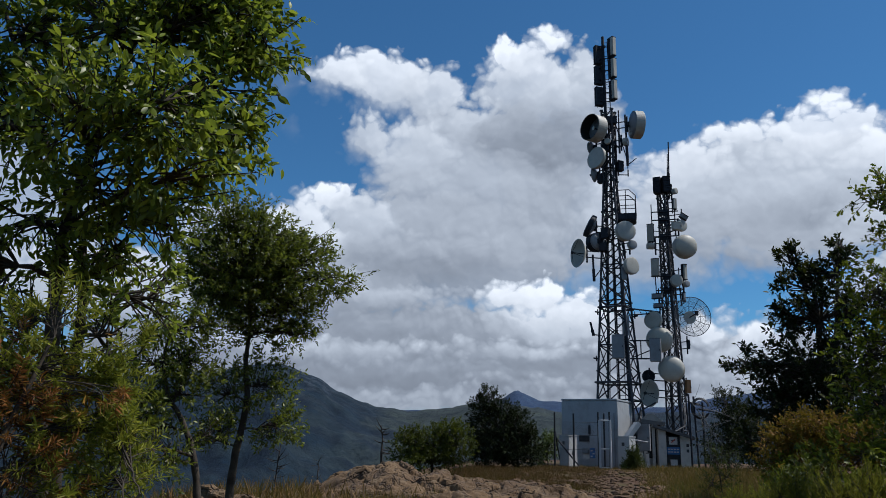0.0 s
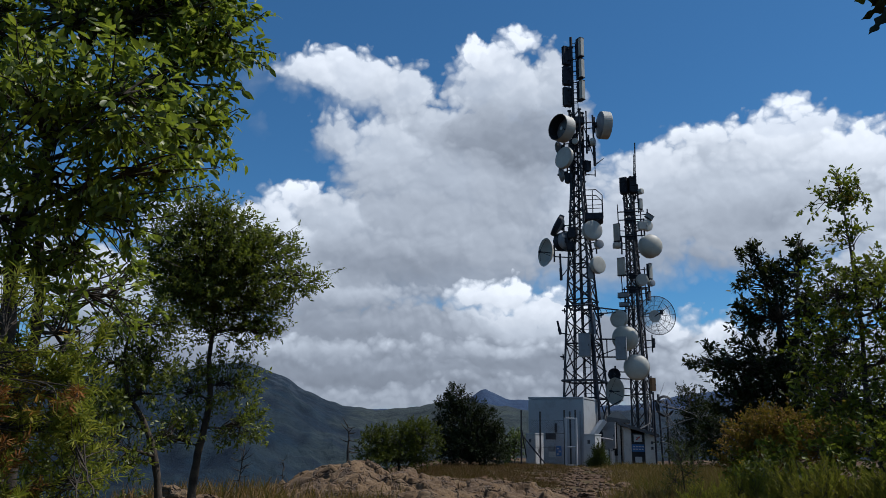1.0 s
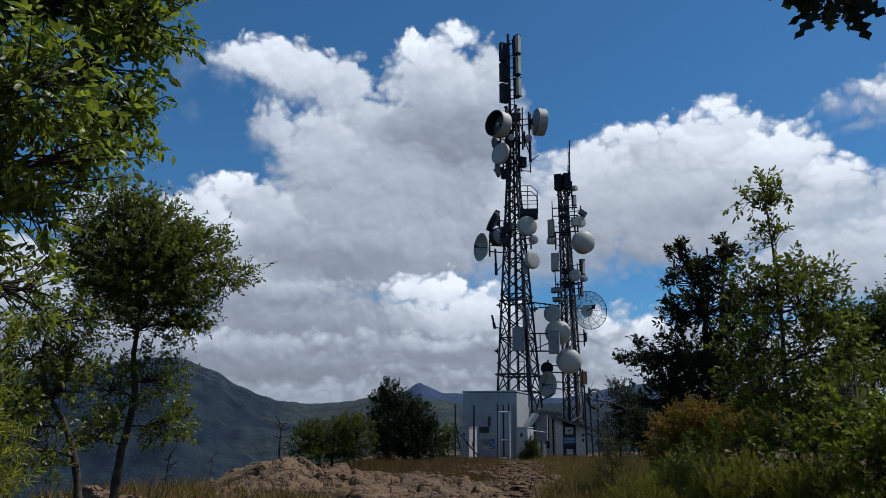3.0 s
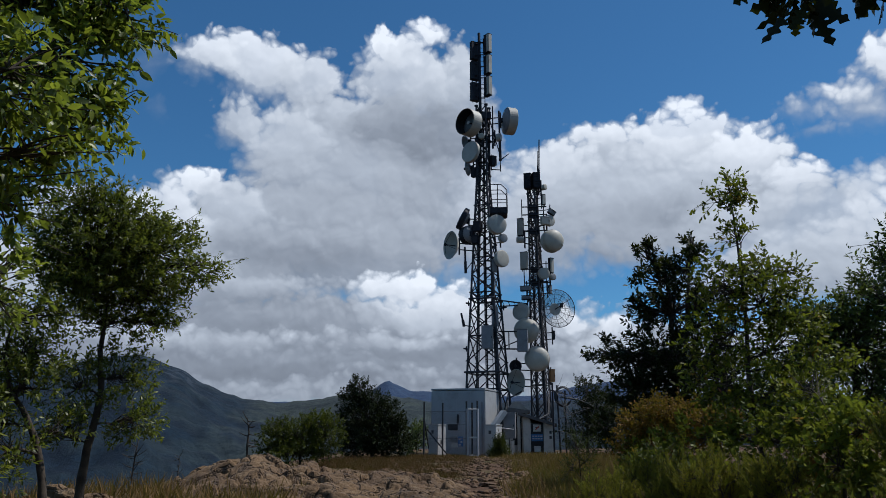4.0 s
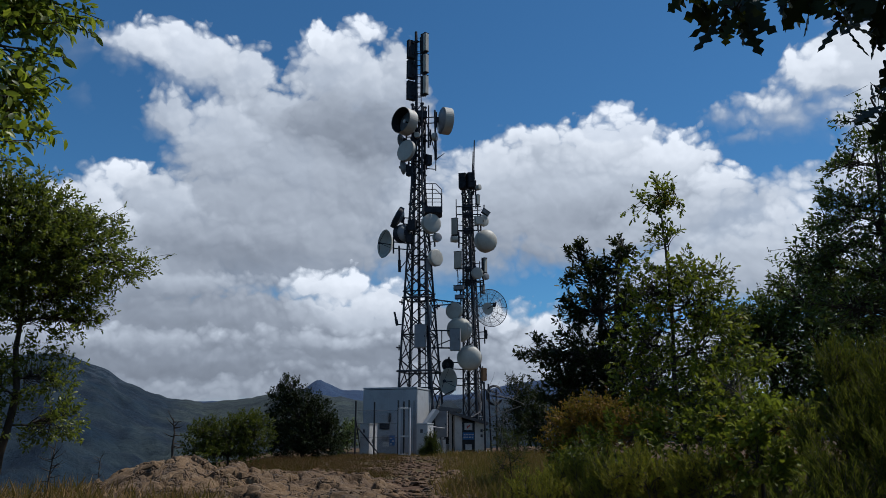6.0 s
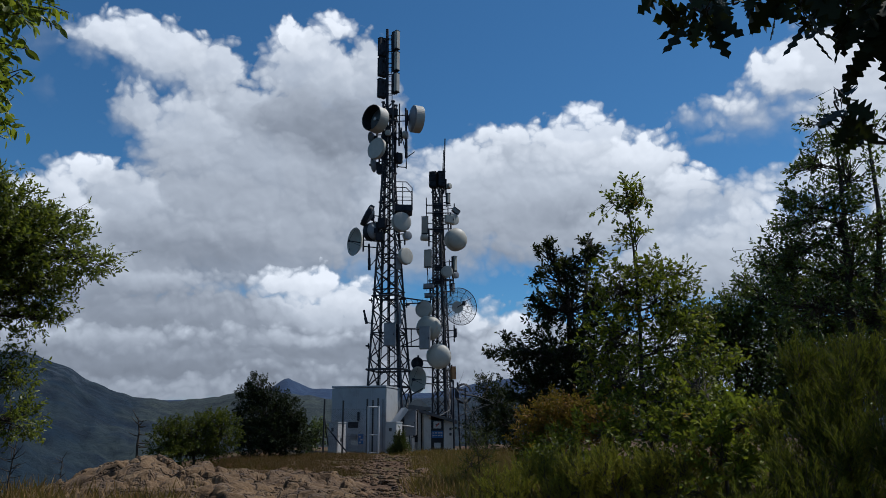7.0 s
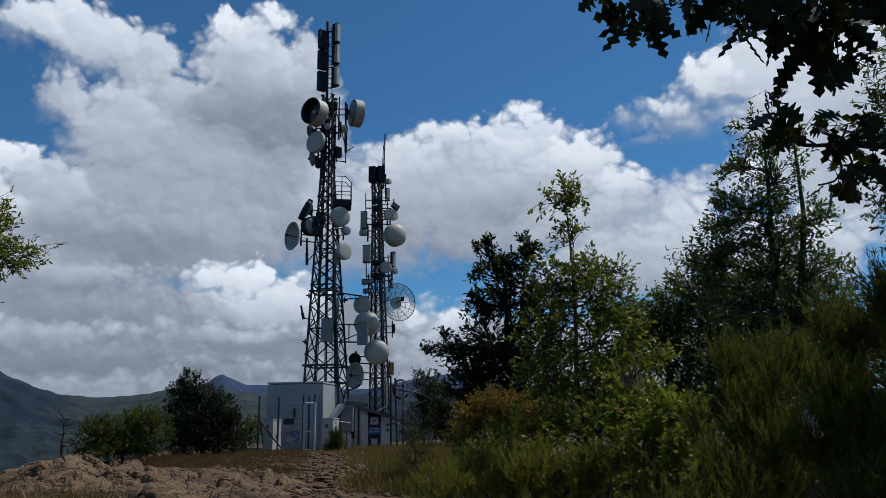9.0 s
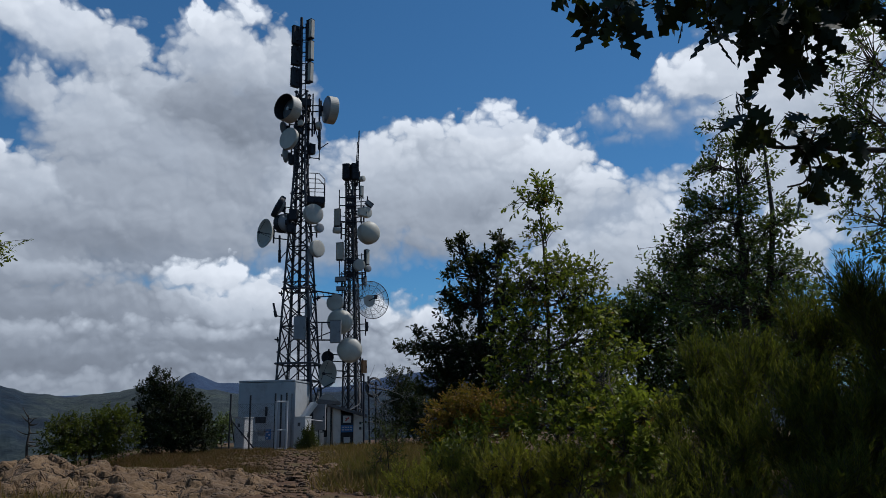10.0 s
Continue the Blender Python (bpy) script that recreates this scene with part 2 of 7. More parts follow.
# ======== materials ========
def surface(name, dark, light, scale=4.0, rough=0.8, metal=0.0, bump=0.3, fine=40.0, detail=6.0, spec=0.4, stain=None, stain_scale=1.5, stain_amount=0.5):
    """A plain weathered surface: two tones by noise, an optional stain, fine relief."""
    m = bpy.data.materials.new(name)
    m.use_nodes = True
    net = Net(m.node_tree)
    nodes = m.node_tree.nodes
    place = nodes.new("ShaderNodeNewGeometry").outputs["Position"]
    big = net.noise(place, scale, detail, 0.6)
    small = net.noise(place, fine, 4.0, 0.6)
    tone = net.math("ADD", net.math("MULTIPLY", big, 0.7), net.math("MULTIPLY", small, 0.3))
    colour = net.mix(net.step(tone, 0.32, 0.68), dark, light)
    if stain:
        colour = net.mix(net.math("MULTIPLY", net.step(net.noise(place, stain_scale, 8.0, 0.65), 0.5, 0.68), stain_amount), colour, stain)
    b = nodes.new("ShaderNodeBsdfPrincipled")
    net.put(b.inputs["Base Color"], colour)
    net.put(b.inputs["Roughness"], net.step(small, 0.2, 0.8, max(rough - 0.12, 0.05), min(rough + 0.1, 1.0)))
    b.inputs["Metallic"].default_value, b.inputs["Specular IOR Level"].default_value = metal, spec
    if bump:
        relief = nodes.new("ShaderNodeBump")
        relief.inputs["Strength"].default_value, relief.inputs["Distance"].default_value = bump, 0.02
        net.put(relief.inputs["Height"], tone)
        net.put(b.inputs["Normal"], relief.outputs[0])
    net.put(nodes.new("ShaderNodeOutputMaterial").inputs[0], b.outputs[0])
    return m


def leafy(name, tones, through=0.35, gloss=0.45, accent=None, accent_share=0.03, glow=0.3, by_object=False):
    """Leaves: each one its own tone, shining through, with a waxy gloss."""
    m = bpy.data.materials.new(name)
    m.use_nodes = True
    net = Net(m.node_tree)
    nodes = m.node_tree.nodes
    geo = nodes.new("ShaderNodeNewGeometry")
    each = nodes.new("ShaderNodeObjectInfo").outputs["Random"] if by_object else geo.outputs["Random Per Island"]
    ramp = nodes.new("ShaderNodeValToRGB")
    net.put(ramp.inputs[0], each)
    ramp.color_ramp.elements[0].color = (*tones[0], 1)
    ramp.color_ramp.elements[1].color = (*tones[-1], 1)
    for i, c in enumerate(tones[1:-1]):
        ramp.color_ramp.elements.new((i + 1) / (len(tones) - 1)).color = (*c, 1)
    colour = ramp.outputs[0]
    patch = net.noise(geo.outputs["Position"], 1.3, 3.0)
    colour = net.mix(net.step(patch, 0.35, 0.7, 0.0, 0.45), colour, tuple(0.65 * v for v in tones[0]))
    if accent:
        spot = net.math("MULTIPLY", net.step(net.noise(geo.outputs["Position"], 2.2, 2.0), 0.62, 0.70), net.step(each, 0.2, 0.3))
        colour = net.mix(net.math("MULTIPLY", spot, accent_share), colour, accent)
    b = nodes.new("ShaderNodeBsdfPrincipled")
    net.put(b.inputs["Base Color"], colour)
    b.inputs["Roughness"].default_value, b.inputs["Specular IOR Level"].default_value = gloss, 0.35 if gloss < 0.5 else 0.15
    t = nodes.new("ShaderNodeBsdfTranslucent")
    net.put(t.inputs[0], net.mix(glow, colour, (0.26, 0.32, 0.025)))
    blend = nodes.new("ShaderNodeMixShader")
    blend.inputs[0].default_value = through
    net.put(blend.inputs[1], b.outputs[0])
    net.put(blend.inputs[2], t.outputs[0])
    net.put(nodes.new("ShaderNodeOutputMaterial").inputs[0], blend.outputs[0])
    return m


STEEL = surface("galvanised_steel", (0.026, 0.028, 0.034), (0.06, 0.064, 0.076), 3.0, 0.65, 0.15, 0.1, spec=0.25, stain=(0.06, 0.045, 0.04))
DARK_STEEL = surface("dark_weathered_steel", (0.012, 0.013, 0.018), (0.030, 0.032, 0.042), 5.0, 0.65, 0.1, 0.1, spec=0.25)
CABLE = surface("black_cable_sheath", (0.012, 0.012, 0.014), (0.03, 0.03, 0.033), 8.0, 0.6, 0.0, 0.1)
RADOME = surface("white_radome_skin", (0.33, 0.32, 0.28), (0.41, 0.40, 0.355), 1.6, 0.55, 0.0, 0.05, stain=(0.24, 0.235, 0.22), stain_amount=0.35)
CREAM = surface("cream_radome_skin", (0.34, 0.325, 0.275), (0.41, 0.395, 0.335), 1.6, 0.55, 0.0, 0.05, stain=(0.25, 0.24, 0.21), stain_amount=0.35)
GREY_PAINT = surface("grey_painted_sheet", (0.17, 0.18, 0.195), (0.23, 0.24, 0.255), 2.0, 0.5, 0.0, 0.08, stain=(0.13, 0.13, 0.13))
SHELTER_PAINT = surface("shelter_sheet", (0.27, 0.285, 0.30), (0.33, 0.345, 0.36), 0.8, 0.55, 0.0, 0.06, stain=(0.18, 0.175, 0.165), stain_amount=0.4)
WHITE_PAINT = surface("white_painted_metal", (0.39, 0.395, 0.395), (0.47, 0.475, 0.475), 1.5, 0.5, 0.0, 0.06, stain=(0.25, 0.235, 0.21), stain_amount=0.4)
PLASTER = surface("weathered_plaster", (0.46, 0.445, 0.41), (0.60, 0.585, 0.545), 1.4, 0.9, 0.0, 0.35, stain=(0.24, 0.23, 0.20), stain_amount=0.7)
ROOFING = surface("roof_slab", (0.07, 0.07, 0.07), (0.14, 0.13, 0.125), 3.0, 0.9, 0.0, 0.4)
CONCRETE = surface("concrete", (0.18, 0.175, 0.16), (0.27, 0.26, 0.24), 2.0, 0.9, 0.0, 0.4, stain=(0.16, 0.15, 0.13))
DARK_DOOR = surface("dark_painted_door", (0.010, 0.011, 0.013), (0.022, 0.023, 0.026), 2.0, 0.65, 0.0, 0.1)
BLUE_SIGN = surface("blue_enamel", (0.03, 0.11, 0.28), (0.045, 0.14, 0.33), 3.0, 0.4, 0.0, 0.0)
SIGN_WHITE = surface("white_sign", (0.42, 0.42, 0.41), (0.52, 0.52, 0.51), 4.0, 0.5, 0.0, 0.0)
SIGN_RED = surface("red_sign_ink", (0.34, 0.05, 0.04), (0.42, 0.07, 0.05), 4.0, 0.5, 0.0, 0.0)
SIGN_DARK = surface("dark_sign_ink", (0.03, 0.03, 0.035), (0.06, 0.06, 0.065), 4.0, 0.5, 0.0, 0.0)
ORANGE = surface("faded_orange_box", (0.20, 0.095, 0.04), (0.26, 0.13, 0.055), 4.0, 0.6, 0.0, 0.1)
BARK = surface("grey_brown_bark", (0.018, 0.014, 0.011), (0.070, 0.055, 0.040), 9.0, 0.95, 0.0, 0.8, fine=70)
DEAD_WOOD = surface("bleached_dead_wood", (0.11, 0.10, 0.09), (0.22, 0.205, 0.185), 9.0, 0.95, 0.0, 0.5)
GRASS_DRY = leafy("dry_grass", [(0.118, 0.066, 0.022), (0.165, 0.092, 0.030), (0.095, 0.062, 0.020), (0.225, 0.138, 0.056)], 0.25, 0.7)
GRASS_GREEN = leafy("rough_green_grass", [(0.050, 0.044, 0.012), (0.085, 0.062, 0.018), (0.128, 0.084, 0.028)], 0.3, 0.6)
HEATHER = leafy("rusty_heather", [(0.084, 0.035, 0.017), (0.112, 0.049, 0.021), (0.056, 0.042, 0.017), (0.070, 0.028, 0.014)], 0.2, 0.8)
ASH_LEAF = leafy("broad_leaves", [(0.043, 0.066, 0.009), (0.087, 0.124, 0.019), (0.173, 0.226, 0.025), (0.369, 0.419, 0.042)], 0.5, 0.40, glow=0.5)
SLIM_LEAF = leafy("small_leaves", [(0.030, 0.044, 0.007), (0.085, 0.112, 0.017), (0.200, 0.215, 0.033)], 0.45, 0.45, glow=0.4)
# shaded copy of the oak leaves, the trees' shade side painted near-black
SHADE_OAK = leafy("shaded_oak_leaves", [(0.006, 0.009, 0.003), (0.013, 0.020, 0.005), (0.026, 0.037, 0.009)], 0.10, 0.6)
# hanging oak leaves: their backlit darkness is put into the leaf colour
SHADE_LEAF = leafy("backlit_oak_leaf", [(0.009, 0.014, 0.005), (0.014, 0.022, 0.007), (0.020, 0.029, 0.008)], 0.08, 0.55, by_object=True)
OAK_LEAF = leafy("oak_leaves", [(0.036, 0.045, 0.006), (0.112, 0.14, 0.014), (0.24, 0.27, 0.024)], 0.35, 0.5, (0.22, 0.06, 0.02), 0.7, 0.3)
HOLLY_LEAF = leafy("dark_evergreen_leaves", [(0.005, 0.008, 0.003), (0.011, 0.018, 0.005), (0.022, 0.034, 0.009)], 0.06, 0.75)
DARK_LEAF = leafy("dark_leaves", [(0.022, 0.035, 0.008), (0.068, 0.104, 0.020), (0.132, 0.190, 0.035)], 0.25, 0.48)
NEEDLE = leafy("needle_sprays", [(0.085, 0.110, 0.015), (0.20, 0.22, 0.024), (0.33, 0.315, 0.038), (0.13, 0.15, 0.02)], 0.45, 0.55, (0.30, 0.09, 0.02), 0.8)
BUSH_LEAF = leafy("bush_leaves", [(0.023, 0.033, 0.005), (0.043, 0.055, 0.008), (0.062, 0.072, 0.010)], 0.3, 0.6)
PINE = leafy("dark_needles", [(0.022, 0.034, 0.009), (0.040, 0.055, 0.012), (0.062, 0.075, 0.016)], 0.2, 0.7)
RUST = leafy("rusty_dead_sprays", [(0.160, 0.058, 0.016), (0.255, 0.099, 0.022), (0.119, 0.083, 0.019), (0.335, 0.141, 0.027)], 0.3, 0.7, glow=0.05)
# the same broom as below, direct sun put into brighter, yellower tones
SUNLIT_BROOM = leafy("sunlit_broom_sprays", [(0.095, 0.098, 0.016), (0.19, 0.178, 0.024), (0.28, 0.24, 0.03)], 0.35, 0.8)
BROOM = leafy("broom_sprays", [(0.028, 0.036, 0.007), (0.070, 0.078, 0.013), (0.140, 0.132, 0.02)], 0.3, 0.8)
BRACKEN = leafy("turning_bracken", [(0.143, 0.073, 0.014), (0.188, 0.089, 0.016), (0.100, 0.073, 0.011), (0.221, 0.097, 0.016)], 0.3, 0.7)


def rock_material(name, shade=(1.0, 1.0, 1.0)):
    m = bpy.data.materials.new(name)
    m.use_nodes = True
    net = Net(m.node_tree)
    nodes = m.node_tree.nodes
    place = nodes.new("ShaderNodeNewGeometry").outputs["Position"]
    big = net.noise(place, 1.4, 8.0, 0.65, 0.4)
    small = net.noise(place, 14.0, 8.0, 0.7)
    crack = net.voronoi(net.vec("ADD", place, net.vec("SCALE", net.noise(place, 3.0, 4.0, colour=True), scale=0.5)), 1.9, "DISTANCE_TO_EDGE")
    colour = net.mix(net.step(big, 0.35, 0.65), (0.105, 0.067, 0.036), (0.20, 0.138, 0.08))
    colour = net.mix(net.step(small, 0.52, 0.7, 0.0, 0.6), colour, (0.07, 0.05, 0.036))
    colour = net.mix(net.step(net.noise(place, 5.0, 6.0), 0.56, 0.68, 0.0, 0.5), colour, (0.24, 0.195, 0.14))
    colour = net.mix(net.step(crack, 0.0, 0.035, 0.8, 0.0), colour, (0.07, 0.05, 0.04))
    b = nodes.new("ShaderNodeBsdfPrincipled")
    net.put(b.inputs["Base Color"], net.vec("MULTIPLY", colour, shade))
    b.inputs["Roughness"].default_value = 0.92
    relief = nodes.new("ShaderNodeBump")
    relief.inputs["Strength"].default_value, relief.inputs["Distance"].default_value = 0.8, 0.08
    net.put(relief.inputs["Height"], net.math("ADD", net.math("MULTIPLY", small, 0.6), net.step(crack, 0.0, 0.06)))
    net.put(b.inputs["Normal"], relief.outputs[0])
    net.put(nodes.new("ShaderNodeOutputMaterial").inputs[0], b.outputs[0])
    return m


def ground_material():
    """Stony hilltop soil with dry turf near by; scrub, woods and rock on the hills beyond, haze and cloud shade put
    into their colour.
    """
    m = bpy.data.materials.new("hill_ground")
    m.use_nodes = True
    net = Net(m.node_tree)
    nodes = m.node_tree.nodes
    place = nodes.new("ShaderNodeNewGeometry").outputs["Position"]
    flat = net.scaled(place, scale=(1, 1, 0))
    stones = net.voronoi(flat, 5.0, "F1")
    patch = net.noise(flat, 0.35, 6.0, 0.6)
    small = net.noise(flat, 6.0, 8.0, 0.7)
    soil = net.mix(net.step(small, 0.35, 0.65), (0.046, 0.024, 0.013), (0.090, 0.050, 0.028))
    soil = net.mix(net.step(stones, 0.12, 0.32, 0.45, 0.0), soil, (0.13, 0.092, 0.058))
    turf = net.mix(net.step(net.noise(flat, 2.5, 6.0), 0.35, 0.65), (0.05, 0.038, 0.015), (0.095, 0.066, 0.03))
    near = net.mix(net.step(patch, 0.46, 0.58), soil, turf)
    woods = net.noise(flat, 0.02, 12.0, 0.68)
    woods2 = net.noise(flat, 0.006, 10.0, 0.62)
    crowns = net.noise(flat, 0.11, 6.0, 0.7)
    # woods darkened for cloud shade and blued for haze, all in the base colour
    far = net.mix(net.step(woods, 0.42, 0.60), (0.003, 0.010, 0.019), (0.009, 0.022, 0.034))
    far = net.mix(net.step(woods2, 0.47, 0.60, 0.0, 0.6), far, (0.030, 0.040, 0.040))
    # sunlight on the ridge between the two hills, painted in as paler dry pasture
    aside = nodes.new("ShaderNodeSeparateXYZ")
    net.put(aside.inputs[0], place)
    sunlit_saddle = net.math("DIVIDE", aside.outputs[0], net.math("MAXIMUM", aside.outputs[1], 1.0))
    sunlit_saddle = net.math("ADD", sunlit_saddle, net.math("MULTIPLY", net.math("SUBTRACT", woods2, 0.5), 0.35))
    sunlit_saddle = net.math("MULTIPLY", net.step(sunlit_saddle, -0.37, -0.27), net.step(sunlit_saddle, -0.10, 0.0, 1.0, 0.0))
    far = net.mix(net.math("MULTIPLY", sunlit_saddle, net.step(woods, 0.40, 0.62, 0.3, 0.85)), far, (0.072, 0.070, 0.048))
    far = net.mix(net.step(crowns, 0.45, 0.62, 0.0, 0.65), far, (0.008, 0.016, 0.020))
    split = nodes.new("ShaderNodeSeparateXYZ")
    net.put(split.inputs[0], place)
    cliffs = net.math("MULTIPLY", net.step(net.noise(net.scaled(place, scale=(1, 1, 3)), 0.02, 8.0, 0.6), 0.50, 0.62), net.step(split.outputs[2], 40.0, 160.0))
    far = net.mix(net.math("MULTIPLY", cliffs, 0.6), far, (0.085, 0.085, 0.09))
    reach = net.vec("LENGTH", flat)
    # distance haze painted in: bluer ground on the far peaks, bluish tint on all hills
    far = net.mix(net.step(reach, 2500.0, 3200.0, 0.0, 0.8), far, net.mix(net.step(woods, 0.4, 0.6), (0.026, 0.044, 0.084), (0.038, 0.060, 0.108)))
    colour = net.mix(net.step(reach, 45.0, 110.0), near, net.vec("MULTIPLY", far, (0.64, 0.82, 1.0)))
    b = nodes.new("ShaderNodeBsdfPrincipled")
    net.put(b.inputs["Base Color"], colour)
    b.inputs["Roughness"].default_value, b.inputs["Specular IOR Level"].default_value = 0.95, 0.2
    relief = nodes.new("ShaderNodeBump")
    relief.inputs["Strength"].default_value, relief.inputs["Distance"].default_value = 0.7, 0.06
    net.put(relief.inputs["Height"], net.math("ADD", small, net.step(stones, 0.05, 0.35, 0.6, 0.0)))
    canopy = nodes.new("ShaderNodeBump")
    net.put(canopy.inputs["Strength"], net.step(reach, 90.0, 250.0, 0.0, 0.9))
    canopy.inputs["Distance"].default_value = 8.0
    net.put(canopy.inputs["Height"], net.math("ADD", net.noise(flat, 0.03, 8.0, 0.6), net.math("MULTIPLY", crowns, 0.5)))
    net.put(canopy.inputs["Normal"], relief.outputs[0])
    net.put(b.inputs["Normal"], canopy.outputs[0])
    net.put(nodes.new("ShaderNodeOutputMaterial").inputs[0], b.outputs[0])
    return m


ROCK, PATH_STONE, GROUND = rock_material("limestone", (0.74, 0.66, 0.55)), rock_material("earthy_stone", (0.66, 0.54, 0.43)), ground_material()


# ======== mesh helpers ========
def arrays_mesh(name, verts, faces, material, smooth=False):
    """A mesh from arrays: verts (n, 3) and faces (m, 3 or 4)."""
    verts, faces = np.asarray(verts, dtype=np.float32), np.asarray(faces, dtype=np.int32)
    me = bpy.data.meshes.new(name)
    me.vertices.add(len(verts))
    me.vertices.foreach_set("co", verts.ravel())
    k = faces.shape[1]
    me.loops.add(faces.size)
    me.loops.foreach_set("vertex_index", faces.ravel())
    me.polygons.add(len(faces))
    me.polygons.foreach_set("loop_start", np.arange(0, faces.size, k, dtype=np.int32))
    me.polygons.foreach_set("loop_total", np.full(len(faces), k, dtype=np.int32))
    if smooth:
        me.polygons.foreach_set("use_smooth", np.ones(len(faces), dtype=bool))
    me.update(calc_edges=True)
    me.materials.append(material)
    return me


def hang(ob, parent):
    ob.parent = parent
    return ob


def part(name, bm, material, parent, label="", smooth=False):
    me = bpy.data.meshes.new(name)
    bmesh.ops.recalc_face_normals(bm, faces=bm.faces[:])
    for f in bm.faces:
        f.smooth = smooth
    bm.to_mesh(me)
    bm.free()
    me.materials.append(material)
    ob = new(name, me)
    hang(ob, parent)
    return tagged(ob, label) if label else ob


def thing(name, m, label, category, group="", kind=""):
    ob = new(name)
    ob.empty_display_size = 0.1
    ob.matrix_world = m if isinstance(m, Matrix) else Matrix.Translation(m)
    return tagged(ob, label, category, group, kind)


def box(sx, sy, sz, centre=(0, 0, 0), bevel=0.012, bm=None):
    bm = bm or bmesh.new()
    made = bmesh.ops.create_cube(bm, size=1.0, matrix=Matrix.Translation(centre) @ Matrix.Diagonal((sx, sy, sz, 1)))
    if bevel:
        edges = list({e for v in made["verts"] for e in v.link_edges})
        bmesh.ops.bevel(bm, geom=edges, offset=min(bevel, 0.4 * min(sx, sy, sz)), segments=2, affect="EDGES")
    return bm


def lathe(profile, segments=32):
    """A turned body round the y axis: profile of (radius, y)."""
    bm = bmesh.new()
    rings = []
    for r, y in profile:
        if r < 1e-5:
            rings.append([bm.verts.new((0, y, 0))])
        else:
            rings.append([bm.verts.new((r * math.cos(2 * math.pi * i / segments), y, r * math.sin(2 * math.pi * i / segments))) for i in range(segments)])
    for a, b in zip(rings, rings[1:]):
        for i in range(segments):
            j = (i + 1) % segments
            vs = [a[i % len(a)], a[j % len(a)], b[j % len(b)], b[i % len(b)]]
            vs = list(dict.fromkeys(vs))
            if len(vs) > 2:
                bm.faces.new(vs)
    return bm


def rod_mesh(name, sides, material):
    bm = bmesh.new()
    bmesh.ops.create_cone(bm, cap_ends=True, segments=sides, radius1=1, radius2=1, depth=1)
    me = bpy.data.meshes.new(name)
    bm.to_mesh(me)
    bm.free()
    me.materials.append(material)
    return me


RODS = {}


def bar(name, p, q, r, material, parent, sides=6, label=""):
    """A straight bar from p to q, a part of its parent; all bars of a sort share one mesh."""
    key = (material.name, sides)
    if key not in RODS:
        RODS[key] = rod_mesh(name, sides, material)
    p, q = Vector(p), Vector(q)
    d = q - p
    ob = new(name, RODS[key])
    hang(ob, parent)
    ob.matrix_basis = Matrix.Translation((p + q) / 2) @ d.to_track_quat("Z", "Y").to_matrix().to_4x4() @ Matrix.Diagonal((r, r, d.length, 1))
    return tagged(ob, label) if label else ob


def tubes(paths, sides=6):
    """Tapered tubes as arrays: each path is (points, radii)."""
    verts, faces, base = [], [], 0
    ring = np.linspace(0, 2 * np.pi, sides, endpoint=False)
    for pts, radii in paths:
        pts = np.asarray(pts, dtype=float)
        along = np.gradient(pts, axis=0)
        along /= np.linalg.norm(along, axis=1, keepdims=True) + 1e-9
        side = np.cross(along, (0.31, 0.77, 0.55))
        side /= np.linalg.norm(side, axis=1, keepdims=True) + 1e-9
        other = np.cross(along, side)
        v = pts[:, None] + np.asarray(radii)[:, None, None] * (np.cos(ring)[None, :, None] * side[:, None] + np.sin(ring)[None, :, None] * other[:, None])
        verts.append(v.reshape(-1, 3))
        n = len(pts)
        i, j = np.meshgrid(np.arange(n - 1), np.arange(sides), indexing="ij")
        a = base + i * sides + j
        b = base + i * sides + (j + 1) % sides
        faces.append(np.stack([a, b, b + sides, a + sides], -1).reshape(-1, 4))
        base += n * sides
    return np.concatenate(verts), np.concatenate(faces)


# ======== the ground: a hilltop, the valley beside it and the hills beyond, one sheet ========
RIDGE_AZ = [-180, -75, -50, -36, -29.6, -28.1, -25.0, -23.2, -21.3, -19.4, -18.2, -15.6, -11.7, -9.3, -4, 6, 9, 14, 30, 60, 180]
RIDGE_EL = [1.5, 2.0, 3.0, 3.6, 4.3, 4.7, 5.0, 4.5, 3.6, 2.7, 2.33, 2.05, 2.55, 2.8, 2.2, 2.3, 2.6, 2.4, 2.0, 1.5, 1.5]
PEAK_AZ = [-180, -40, -16, -12, -8.9, -8.2, -7.65, -7.2, -6.0, -4.3, -1, 3, 6.1, 8.6, 12, 20, 60, 180]
PEAK_EL = [1.0, 1.0, 2.1, 2.3, 2.9, 3.45, 3.75, 3.5, 3.0, 2.95, 2.6, 2.7, 3.35, 3.7, 3.2, 2.0, 1.5, 1.0]


def smooth01(x, lo, hi):
    x = np.clip((x - lo) / (hi - lo), 0, 1)
    return x * x * (3 - 2 * x)


def lattice_noise(x, y, salt):
    """Smooth value noise on a unit grid, from -1 to 1."""
    xi, yi = np.floor(x), np.floor(y)
    u, v = x - xi, y - yi
    u, v = u * u * u * (u * (6 * u - 15) + 10), v * v * v * (v * (6 * v - 15) + 10)

    def corner(a, b):
        h = np.sin(a * 127.1 + b * 311.7 + salt * 74.7) * 43758.5453
        return 2 * (h - np.floor(h)) - 1

    low = corner(xi, yi) * (1 - u) + corner(xi + 1, yi) * u
    high = corner(xi, yi + 1) * (1 - u) + corner(xi + 1, yi + 1) * u
    return low * (1 - v) + high * v


